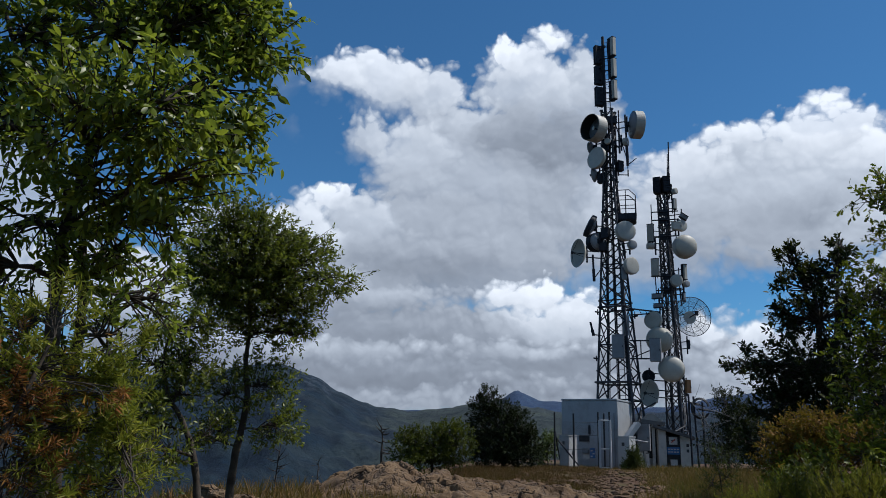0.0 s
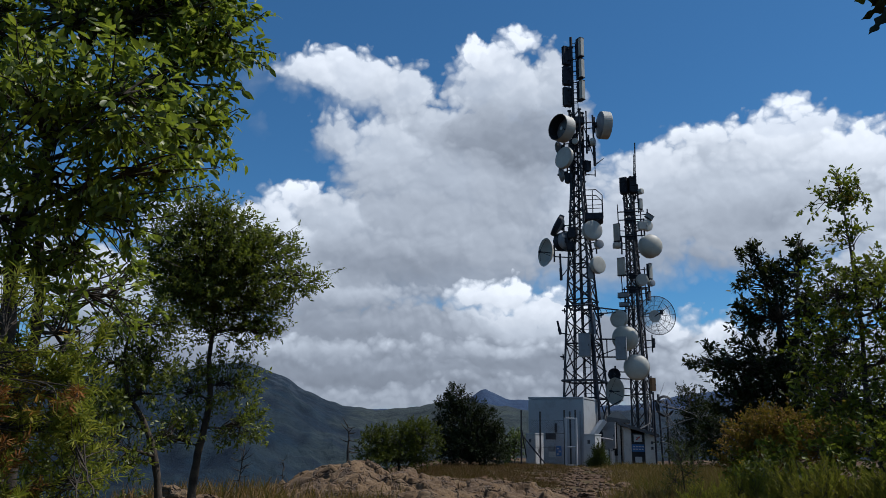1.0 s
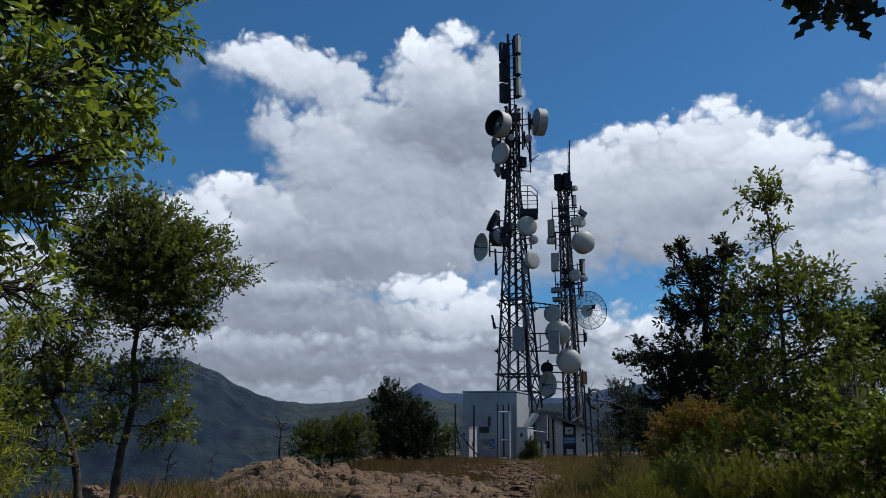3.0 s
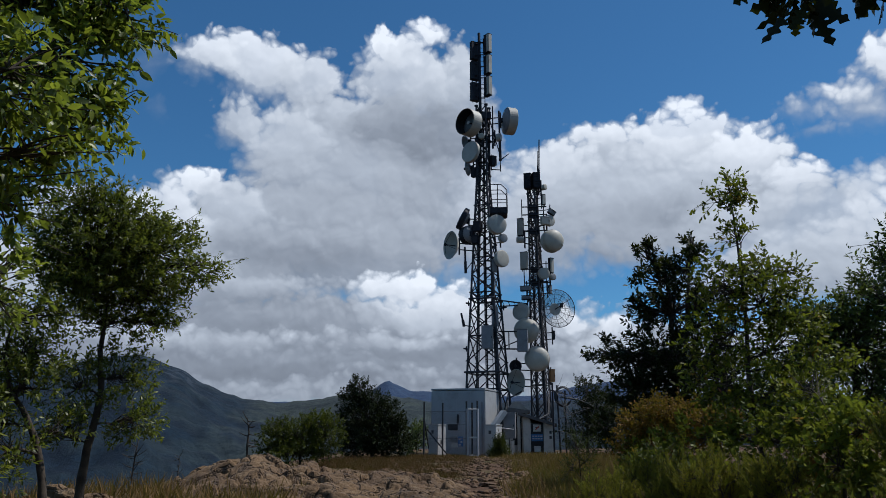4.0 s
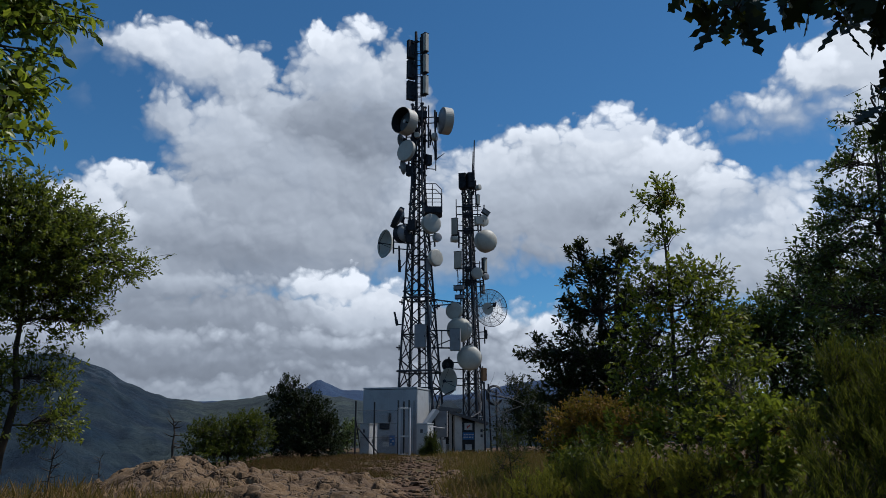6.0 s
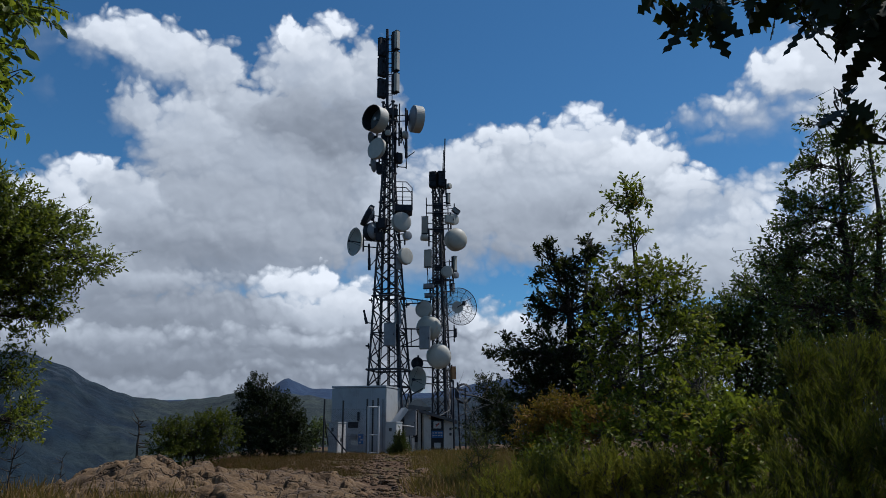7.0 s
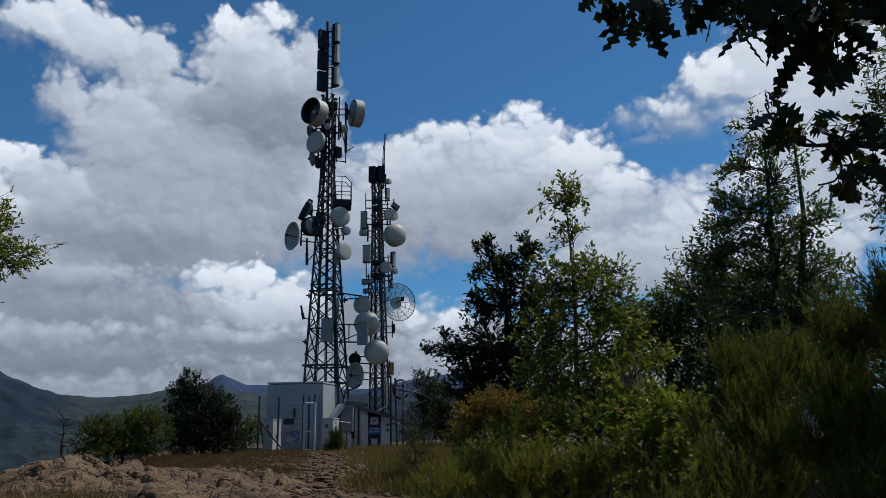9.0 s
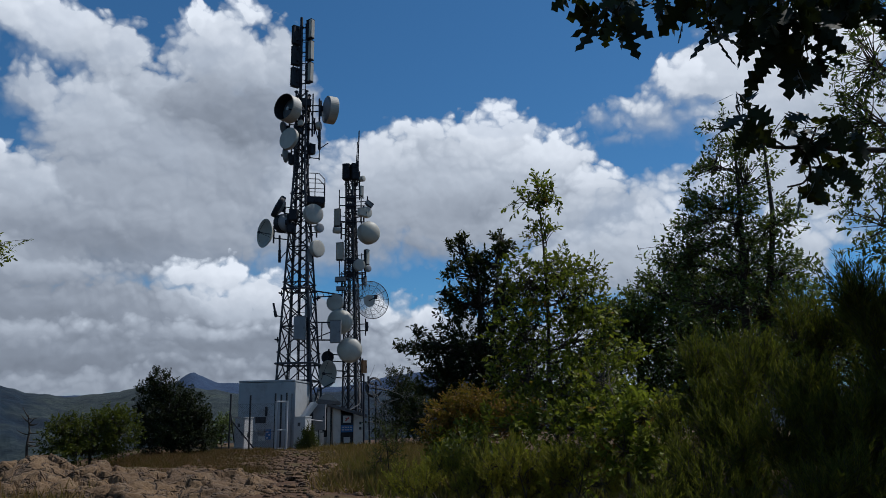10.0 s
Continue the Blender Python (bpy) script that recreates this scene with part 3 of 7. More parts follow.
def rough(x, y, scale, octaves=4):
    """Fractal value noise, about -1 to 1."""
    x, y = np.asarray(x, dtype=float), np.asarray(y, dtype=float)
    out, amp, total = 0, 1.0, 0.0
    for k in range(octaves):
        c, d = math.cos(0.6 + 1.9 * k), math.sin(0.6 + 1.9 * k)
        out = out + amp * lattice_noise((x * c + y * d) / scale + 17.3 * k, (y * c - x * d) / scale - 9.1 * k, k)
        total += amp
        amp, scale = amp * 0.55, scale * 0.47
    return 1.5 * out / total


def ground_height(x, y):
    x, y = np.asarray(x, dtype=float), np.asarray(y, dtype=float)
    r, az = np.hypot(x, y), np.degrees(np.arctan2(x, y))
    top = 0.58 * smooth01(y, 1.0, 11.0) + 0.12 * smooth01(y, 18, 34) + 0.35 * smooth01(x, 3, 12) * smooth01(y, 2, 12)
    top = top + 0.05 * rough(x, y, 1.3) * smooth01(r, 1, 5) + 0.05 * rough(x + 9, y, 4.5)
    edge = np.maximum(np.maximum(-6.6 + 0.5 * rough(y, y, 5.0) - x, (y - 45) * 0.8), np.maximum(x - 60, -y - 30))
    fall = np.where(edge > 0, 0.42 * edge * smooth01(edge, 0, 5) + 0.10 * edge, 0)
    hill = top - fall * (1 + 0.15 * rough(x, y, 30.0)) + np.where(edge > 8, 1, 0) * 0.8 * rough(x, y, 9.0)
    valley = -150 + 10 * rough(x, y, 170.0)
    crest = np.interp(az, RIDGE_AZ, RIDGE_EL)
    spur = 0.16 * (np.abs(rough(x, y, 420.0, 6)) - 0.3) + 0.05 * rough(x, y, 110.0, 5)
    h1 = EYE + np.tan(np.radians(crest + 0.14 * rough(az * 30, az * 17, 40.0, 6))) * 2000
    up1 = smooth01(r, 500, 2000) ** 0.9
    slope1 = valley + (h1 - valley) * (up1 + spur * up1 * (1 - up1) * 4)
    h2 = EYE + np.tan(np.radians(np.interp(az, PEAK_AZ, PEAK_EL) + 0.06 * rough(az * 30, az * 11, 30.0))) * 3900
    slope1 = np.where(r > 2000, h1 - (h1 + 60) * smooth01(r, 2000, 2900) , slope1)
    slope2 = np.where(r > 2600, -60 + (h2 + 60) * smooth01(r, 2700, 3900), -200)
    slope2 = np.where(r > 3900, h2 - 0.5 * (h2 + 60) * smooth01(r, 3900, 4600), slope2)
    beyond = np.maximum(slope1, slope2)
    return np.maximum(hill, np.where(r > 150, beyond, -400))


def build_ground():
    az = np.radians(np.concatenate([np.arange(-180, -52, 4.0), np.arange(-52, 52, 0.3), np.arange(52, 180, 4.0)]))
    rr = np.concatenate([np.arange(0.6, 48, 0.22), np.geomspace(48.3, 1500, 110), np.arange(1510, 2060, 14), np.arange(2080, 3700, 60), np.arange(3710, 4000, 14), [4150, 4300, 4600]])
    a, r = np.meshgrid(az, rr)
    x, y = r * np.sin(a), r * np.cos(a)
    verts = np.stack([x, y, ground_height(x, y)], -1).reshape(-1, 3)
    n, k = len(rr), len(az)
    i, j = np.meshgrid(np.arange(n - 1), np.arange(k), indexing="ij")
    j2 = (j + 1) % k
    faces = np.stack([i * k + j, (i + 1) * k + j, (i + 1) * k + j2, i * k + j2], -1).reshape(-1, 4)[:, ::-1]
    verts = np.vstack([verts, [[0, 0, 0]]])
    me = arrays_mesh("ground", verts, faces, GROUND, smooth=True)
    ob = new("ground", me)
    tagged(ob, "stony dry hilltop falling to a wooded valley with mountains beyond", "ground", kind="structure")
    # the disc under the feet
    bm = bmesh.new()
    bmesh.ops.create_circle(bm, cap_ends=True, segments=48, radius=0.75, matrix=Matrix.Translation((0, 0, -0.01)))
    part("ground_patch", bm, GROUND, ob)


build_ground()


def floor_z(x, y):
    return float(ground_height(x, y))


# ======== rocks ========
def rock(name, x, y, size, seed, label, sink=0.3, turn=0.0, group="", fine=4, material=None):
    """An angular boulder: a ball cut by random planes, then roughened."""
    rnd = random.Random(seed)
    bm = bmesh.new()
    bmesh.ops.create_icosphere(bm, subdivisions=fine, radius=1.0)
    planes = []
    for _ in range(22):
        n = Vector((rnd.gauss(0, 1), rnd.gauss(0, 1), rnd.gauss(0.15, 0.8))).normalized()
        planes.append((n, rnd.uniform(0.5, 0.85)))
    for v in bm.verts:
        for n, d in planes:
            over = v.co.dot(n) - d
            if over > 0:
                v.co -= n * over * 0.95
        w = v.co * 1.7 + Vector((seed, 0, 0))
        layer = math.sin(v.co.z * 17 + 3 * noise.noise(w)) * 0.018
        near, _ = noise.voronoi(w * 1.5 + Vector((0.25 * noise.noise(w * 3), 0, 0)))
        crack = max(0.0, 1.0 - (near[1] - near[0]) / 0.10)
        step = noise.cell(w * 1.6 + Vector((0, 0, 0.3 * w.x))) * 0.05
        v.co += v.co.normalized() * (0.09 * noise.fractal(w * 2.0, 0.9, 2.1, 6) + layer + step - 0.09 * crack)
        v.co = Vector((v.co.x * size[0], v.co.y * size[1], v.co.z * size[2]))
    me = bpy.data.meshes.new(name)
    bm.to_mesh(me)
    bm.free()
    me.materials.append(material or ROCK)
    ob = new(name, me)
    ob.matrix_world = pose(x, y, floor_z(x, y) + size[2] * (0.5 - sink), rnd.uniform(-8, 8), rnd.uniform(-8, 8), turn)
    return tagged(ob, label, "rock", group)


# ======== lattice towers ========
TALL_X, TALL_Y, TALL_FOOT, TALL_NECK, TALL_HEAD = -0.33, 37.0, 0.6, 13.75, 18.1
SHORT_Y, SHORT_FOOT, SHORT_HEAD = 38.0, 0.6, 14.2


def tall_axis(z):
    return TALL_X + 0.0145 * max(TALL_NECK - z, 0.0)


def tall_reach(z):
    return max(1.15 - 0.0752 * (z - 3.59), 0.37)


def tall_leg(z, k):
    a = radians(28.6 + 90 * k)
    return Vector((tall_axis(z) + tall_reach(z) * math.cos(a), TALL_Y + tall_reach(z) * math.sin(a), z))


def short_axis(z):
    return 2.40 - 0.018 * (z - 2.3)


def short_reach(z):
    return max(0.60 - 0.030 * (z - 2.3), 0.30)


def short_leg(z, k):
    a = radians(20 + 90 * k)
    return Vector((short_axis(z) + short_reach(z) * 0.87 * math.cos(a), SHORT_Y + short_reach(z) * 0.87 * math.sin(a), z))


def lattice_tower(label, leg, levels, leg_r, brace_r, foot_size, group):
    foot = sum((leg(levels[0], k) for k in range(4)), Vector()) / 4
    tower = thing("lattice_tower", foot, label, "lattice tower", group)
    part("footing", box(foot_size, foot_size, 0.5, (0, 0, -0.12), 0.02), CONCRETE, tower, "stained concrete footing")
    shift = lambda v: v - foot
    for k in range(4):
        part_path = [(np.array([shift(leg(z, k))[:] for z in levels]), [leg_r] * len(levels))]
        me = arrays_mesh("leg", *tubes(part_path, 8), STEEL, True)
        hang(new("leg", me), tower)
        for z in levels[3::3]:
            c = shift(leg(z, k))
            bar("flange", c + Vector((0, 0, -0.03)), c + Vector((0, 0, 0.03)), leg_r * 1.8, STEEL, tower, 8)
    for i, (a, b) in enumerate(zip(levels, levels[1:])):
        for k in range(4):
            j = (k + 1) % 4
            bar("brace", shift(leg(a, k)), shift(leg(b, j)), brace_r, DARK_STEEL, tower, 4)
            bar("brace", shift(leg(a, j)), shift(leg(b, k)), brace_r, DARK_STEEL, tower, 4)
            if i % 2:
                bar("strut", shift(leg(b, k)), shift(leg(b, j)), brace_r * 1.1, DARK_STEEL, tower, 4)
    return tower


def step_levels(z, top, factor, reach):
    out = [z]
    while z < top - 0.3:
        z += max(factor * reach(z), 0.5)
        out.append(min(z, top))
    return out


tall_levels = step_levels(TALL_FOOT, TALL_NECK, 1.15, tall_reach)
tall_levels += [TALL_NECK + (TALL_HEAD - TALL_NECK) * i / 7 for i in range(1, 8)]
lattice_tower("tall galvanised steel lattice mast crowded with antennas behind the shelter", tall_leg, tall_levels, 0.056, 0.031, 2.6, "lattice towers")
lattice_tower("shorter steel lattice mast with round radomes beside the hut", short_leg, step_levels(SHORT_FOOT, SHORT_HEAD, 1.35, short_reach), 0.047, 0.024, 1.7, "lattice towers")


def ladder(label, foot, top, side, rungs):
    foot, top, side = Vector(foot), Vector(top), Vector(side)
    ob = thing("climbing_ladder", foot, label, "ladder")
    d = top - foot
    for s in (-1, 1):
        bar("rail", side * s, d + side * s, 0.018, DARK_STEEL, ob, 4)
    for i in range(rungs):
        c = d * ((i + 0.5) / rungs)
        bar("rung", c - side, c + side, 0.011, DARK_STEEL, ob, 4)
    return ob


ladder("dark steel climbing ladder inside the tall mast", (TALL_X + 0.28, TALL_Y - 0.2, 0.7), (TALL_X + 0.06, TALL_Y - 0.1, TALL_HEAD), (0.17, 0.05, 0), 58)


def cable_run(name, label, points, count, spread, r, material=None):
    """Side by side cables tied to a mast."""
    ob = thing(name, points[0], label, "cables")
    base = Vector(points[0])
    for i in range(count):
        off = Vector(((i - (count - 1) / 2) * spread, 0.02 * (i % 2), 0))
        pts = []
        for j in range(len(points) - 1):
            a, b = Vector(points[j]), Vector(points[j + 1])
            for s in range(8):
                q = a.lerp(b, s / 8)
                pts.append((q - base + off + Vector((0.012 * math.sin(9.0 * q.z + i), 0.012 * math.cos(7.0 * q.z + 2 * i), 0)))[:])
        pts.append((Vector(points[-1]) - base + off)[:])
        hang(new("cable", arrays_mesh("cable", *tubes([(np.array(pts), [r] * len(pts))], 5), material or CABLE, True)), ob)
    return ob


cable_run("cable_run", "thick black feeder cables up the tall mast", [(TALL_X - 0.38, TALL_Y - 0.35, 0.7), (TALL_X - 0.2, TALL_Y - 0.2, 13.5), (TALL_X - 0.12, TALL_Y - 0.15, 18.0)], 3, 0.05, 0.024)
cable_run("cable_run", "black feeder cables inside the tall mast", [(TALL_X + 0.12, TALL_Y + 0.2, 0.7), (TALL_X + 0.02, TALL_Y + 0.15, 17.8)], 3, 0.045, 0.022)
cable_run("cable_duct", "grey steel cable duct on the tall mast", [(TALL_X + 0.70, TALL_Y - 0.55, 0.6), (TALL_X + 0.42, TALL_Y - 0.42, 9.2)], 3, 0.055, 0.032, STEEL)
cable_run("cable_run", "black feeder cables up the shorter mast", [(short_axis(1) + 0.22, SHORT_Y - 0.2, 0.7), (short_axis(13) + 0.08, SHORT_Y - 0.1, 13.4)], 5, 0.045, 0.022)
cable_run("cable_run", "black cables low on the shorter mast", [(short_axis(1) - 0.25, SHORT_Y - 0.25, 0.7), (short_axis(9) - 0.10, SHORT_Y - 0.2, 9.4)], 3, 0.05, 0.022)

# the thin pole on top of the tall mast
pole = thing("antenna_pole", (TALL_X - 0.12, TALL_Y, TALL_HEAD - 0.6), "thin dark steel pole on top of the tall mast", "antenna pole")
bar("pole", (0, 0, 0), (-0.05, 0, 4.85), 0.075, DARK_STEEL, pole, 10)
bar("rail", (0.26, 0, 0), (0.17, 0, 4.55), 0.022, DARK_STEEL, pole, 5)
for i in range(17):
    z = 0.3 + 4.2 * i / 16
    bar("rung", (-0.02, 0, z), (0.25 - 0.08 * i / 16, 0, z), 0.014, DARK_STEEL, pole, 4)


# ======== antennas ========
def face(pos, yaw, tilt=0.0):
    """A pose whose -y side looks to the camera at yaw 0 and turns to +x with it; tilt lifts it."""
    return pose(*pos, tilt, 0, yaw)


def tower_point(tower, z, pos):
    axis = Vector((tall_axis(z), TALL_Y, z)) if tower == "tall" else Vector((short_axis(z), SHORT_Y, z))
    reach = (tall_reach(z) if tower == "tall" else short_reach(z)) * 0.72
    d = Vector((pos[0] - axis.x, pos[1] - axis.y, 0))
    return axis + d.normalized() * min(reach, d.length * 0.8)


def mount(ob, m, tower, back, r=0.03):
    """Brackets from an antenna's back to its mast, and the short pipe it clamps to."""
    if not tower:
        return
    w = m @ Vector((0, back, 0))
    for dz in (-0.16, 0.16):
        target = tower_point(tower, w.z + dz, w)
        bar("bracket", m.inverted() @ (w + Vector((0, 0, dz))), m.inverted() @ target, r, DARK_STEEL, ob, 5)
    bar("mount_pipe", m.inverted() @ (w + Vector((0, 0, -0.42))), m.inverted() @ (w + Vector((0, 0, 0.42))), r * 1.4, DARK_STEEL, ob, 8)


def drum(label, pos, dia, depth, yaw, tilt=0.0, tower="tall", skin=None, bulge=0.06, body=None, open_front=False):
    """A microwave drum: shroud, back reflector and, unless it is open, a radome over the mouth."""
    m = face(pos, yaw, tilt)
    ob = thing("microwave_antenna", m, label, "microwave antenna", "microwave antennas")
    r = dia / 2
    part("shroud", lathe([(r, -depth / 2), (r * 1.015, -depth / 2 + 0.02), (r * 1.015, depth / 2 - 0.02), (r * 0.98, depth / 2), (r * 0.965, depth / 2 - 0.02), (r * 0.965, -depth / 2)], 40), body or RADOME, ob, smooth=False)
    back = [(0.0, depth / 2 + r * 0.28), (r * 0.12, depth / 2 + r * 0.28), (r * 0.3, depth / 2 + r * 0.22), (r * 0.65, depth / 2 + r * 0.10), (r * 0.97, depth / 2 - 0.012), (r * 0.95, depth / 2 - 0.03), (r * 0.6, depth / 2 + r * 0.06), (0.0, depth / 2 + r * 0.18)]
    part("reflector", lathe(back, 40), GREY_PAINT, ob, smooth=True)
    if open_front:
        # black inner ring added to imitate the shadow within the open mouth
        part("shade_lining", lathe([(r * 0.955, -depth / 2 + 0.01), (r * 0.955, depth / 2 - 0.03), (r * 0.945, depth / 2 - 0.03), (r * 0.945, -depth / 2 + 0.01)], 40), CABLE, ob, "black lining added for the shade inside the drum")
        bar("feed", (0, depth / 2 + r * 0.15, 0), (0, -depth * 0.1, 0), 0.035, DARK_STEEL, ob, 8)
        part("feed_cap", lathe([(0, -depth * 0.12), (0.09, -depth * 0.10), (0.09, -depth * 0.04), (0, -depth * 0.02)], 16), SIGN_WHITE, ob)
    else:
        y = -depth / 2
        n = 8
        cap = [(r * 0.985 * math.cos(math.pi / 2 * i / n), y - bulge * dia * math.sin(math.pi / 2 * i / n)) for i in range(n + 1)]
        cap[-1] = (0.0, cap[-1][1])
        part("radome", lathe([(r * 0.985, y + 0.01)] + cap, 40), skin or RADOME, ob, smooth=True)
    part("hub", box(0.2, 0.16, 0.24, (0, depth / 2 + r * 0.3, 0), 0.02), DARK_STEEL, ob, "dark radio unit")
    mount(ob, m, tower, depth / 2 + r * 0.3 + 0.06)
    return ob


def bowl(label, pos, dia, yaw, tilt=0.0, tower="tall", skin=None, back_skin=None, deep=0.22):
    """An open parabolic dish with a feed on struts."""
    m = face(pos, yaw, tilt)
    ob = thing("parabolic_dish", m, label, "dish antenna", "dish antennas")
    r, n = dia / 2, 10
    inner = [(r * i / n, -deep * dia * (i / n) ** 2) for i in range(n + 1)]
    outer = [(rr, y + 0.03) for rr, y in reversed(inner)]
    part("reflector", lathe(inner + [(r + 0.02, -deep * dia)] + outer, 40), skin or RADOME, ob, smooth=True)
    focus = Vector((0, -deep * dia - 0.22 * dia, 0))
    bar("feed", (0, 0, 0), focus, 0.022, DARK_STEEL, ob, 8)
    part("feed_horn", lathe([(0, focus.y - 0.04), (0.06, focus.y - 0.03), (0.07, focus.y + 0.06), (0, focus.y + 0.08)], 14), DARK_STEEL, ob)
    for k in range(3):
        a = radians(90 + 120 * k)
        bar("strut", (r * 0.92 * math.cos(a), -deep * dia * 0.85, r * 0.92 * math.sin(a)), focus, 0.011, DARK_STEEL, ob, 4)
    part("hub", box(0.18, 0.14, 0.2, (0, 0.09, 0), 0.02), DARK_STEEL, ob)
    mount(ob, m, tower, 0.16)
    return ob


def panel(label, pos, w, h, d, yaw, tilt=0.0, tower="tall", skin=None, roll=0.0):
    """A slim sector panel with end caps and clamps."""
    m = face(pos, yaw, tilt) @ pose(0, 0, 0, 0, roll, 0)
    ob = thing("panel_antenna", m, label, "panel antenna", "panel antennas")
    part("housing", box(w, d * 0.5, h, (0, -d * 0.25, 0), min(0.03, 0.3 * d)), skin or RADOME, ob)
    # metal back made half the depth, so the panel's shaded side is painted dark
    part("back_plate", box(w * 0.92, d * 0.49, h * 0.98, (0, d * 0.248, 0), 0.01), DARK_STEEL, ob, "dark metal back with the shaded side in its colour")
    for s in (-1, 1):
        part("end_cap", box(w * 1.02, d * 1.0, 0.03, (0, 0, s * (h / 2 + 0.005)), 0.008), DARK_STEEL, ob)
        part("clamp", box(0.07, 0.14, 0.06, (0, d * 0.5 + 0.06, s * h * 0.33), 0.01), DARK_STEEL, ob)
        bar("connector", (s * w * 0.25, 0, -h / 2 - 0.02), (s * w * 0.25, 0, -h / 2 - 0.12), 0.014, CABLE, ob, 6)
    mount(ob, m, tower, d * 0.5 + 0.12, 0.022)
    return ob


def unit_box(name, label, category, pos, w, h, d, yaw, tower="tall", skin=None, fins=0):
    m = face(pos, yaw)
    ob = thing(name, m, label, category)
    part("case", box(w, d, h, (0, 0, 0), 0.02), skin or GREY_PAINT, ob)
    part("lid", box(w * 0.94, 0.02, h * 0.95, (0, -d / 2 - 0.008, 0), 0.008), skin or GREY_PAINT, ob)
    part("hood", box(w * 1.06, d * 1.08, 0.03, (0, 0, h / 2 + 0.012), 0.008), skin or GREY_PAINT, ob)
    part("latch", box(0.03, 0.03, 0.09, (w * 0.38, -d / 2 - 0.03, 0), 0.006), DARK_STEEL, ob)
    for i in range(fins):
        part("fin", box(w * 0.9, 0.04, 0.02, (0, -d / 2 - 0.03, h * (0.4 - 0.8 * i / max(fins - 1, 1))), 0.004), DARK_STEEL, ob)
    mount(ob, m, tower, d / 2 + 0.06, 0.025)
    return ob


def whip(label, foot, top, r=0.03, arm=None, category="whip antenna"):
    """A rod antenna, thicker below, with an arm to its mast."""
    foot, top = Vector(foot), Vector(top)
    ob = thing("whip_antenna", foot, label, category)
    d = top - foot
    bar("rod", d * 0.25, d, r * 0.7, DARK_STEEL, ob, 8)
    bar("sleeve", (0, 0, 0), d * 0.45, r, DARK_STEEL, ob, 8)
    if arm is not None:
        bar("arm", d * 0.1, Vector(arm) - foot, 0.026, DARK_STEEL, ob, 6)
    return ob


# --- tall mast: sector panels round the top pole ---
for z in (21.30, 20.15, 18.96):
    panel("dark sector panel seen from behind on the top pole", (-0.74, 37.0, z), 0.46, 0.98, 0.26, -150, 0, "", DARK_STEEL)
for z in (21.65, 20.44, 19.22):
    panel("pale sector panel on the top pole", (-0.04, 36.9, z), 0.26, 1.04, 0.40, 42, 0, "", RADOME)
for z in (21.78, 21.06, 20.37, 19.73, 19.15, 18.64):
    arm = thing("panel_bracket", (TALL_X - 0.16, TALL_Y, z), "dark steel cross arm on the top pole", "bracket", "panel brackets")
    bar("cross_arm", (-0.42, 0, 0.03), (0.42, -0.05, 0), 0.03, DARK_STEEL, arm, 6)
    bar("clamp", (0, 0, -0.06), (0, 0, 0.06), 0.1, DARK_STEEL, arm, 8)

# --- tall mast: upper dishes ---
drum("large white shrouded dish with an open dark mouth", (-1.03, 36.4, 16.99), 1.34, 0.62, -44, 0, "tall", body=RADOME, open_front=True)
drum("large white drum antenna turned away", (1.06, 37.0, 17.28), 1.38, 0.46, 108, 0, "tall", bulge=0.03)
drum("round white drum antenna", (-0.94, 36.5, 15.44), 1.12, 0.18, -42, -4, "tall", bulge=0.03)
bowl("dark dish seen from behind", (-1.1, 37.1, 16.23), 0.70, -120, 0, "tall", GREY_PAINT)
bowl("small dark dish seen edge on", (-0.97, 36.9, 14.74), 0.74, -110, 0, "tall", GREY_PAINT)
drum("small round white antenna", (-0.4, 36.4, 16.25), 0.30, 0.14, -8, 0, "tall")
drum("small grey drum antenna", (0.49, 36.7, 16.28), 0.42, 0.2, 70, 0, "tall", GREY_PAINT)
whip("slim dark dipole antenna beside the mast", (0.18, 36.6, 15.66), (0.18, 36.6, 17.95), 0.05, (-0.11, 36.8, 16.42))
whip("slim dark dipole antenna on an offset pipe", (0.55, 36.7, 15.03), (0.5, 36.7, 17.74), 0.07, (0.03, 36.8, 17.28))
whip("short dark slanting antenna arm", (0.55, 36.7, 15.06), (0.98, 36.7, 15.39), 0.03)
whip("thin angled antenna rod", (0.55, 36.7, 14.46), (0.55, 36.7, 15.21), 0.03, (0.09, 36.8, 14.61))
unit_box("radio_unit", "dark radio unit clamped to the mast", "radio unit", (-0.77, 36.9, 14.47), 0.3, 0.45, 0.25, -30, "tall", DARK_STEEL)
unit_box("radio_unit", "dark radio unit clamped to the mast", "radio unit", (0.18, 36.9, 15.07), 0.28, 0.5, 0.25, 30, "tall", DARK_STEEL)
unit_box("radio_unit", "dark radio unit clamped to the mast", "radio unit", (-0.17, 36.8, 17.5), 0.5, 0.35, 0.3, 10, "tall", DARK_STEEL)
unit_box("radio_unit", "dark radio unit clamped to the mast", "radio unit", (-0.57, 36.8, 15.95), 0.3, 0.4, 0.3, -10, "tall", DARK_STEEL)

# --- tall mast: service basket ---
basket = thing("service_basket", (0.42, 36.6, 12.14), "dark steel service basket with guard rails", "platform")
bw, bd, bh = 0.86, 0.9, 1.45
part("floor_grid", box(bw, bd, 0.06, (0, 0, 0), 0.01), DARK_STEEL, basket)
part("toe_board", box(bw, 0.02, 0.28, (0, -bd / 2, 0.14), 0.005), DARK_STEEL, basket)
part("toe_board", box(0.02, bd, 0.28, (bw / 2, 0, 0.14), 0.005), DARK_STEEL, basket)
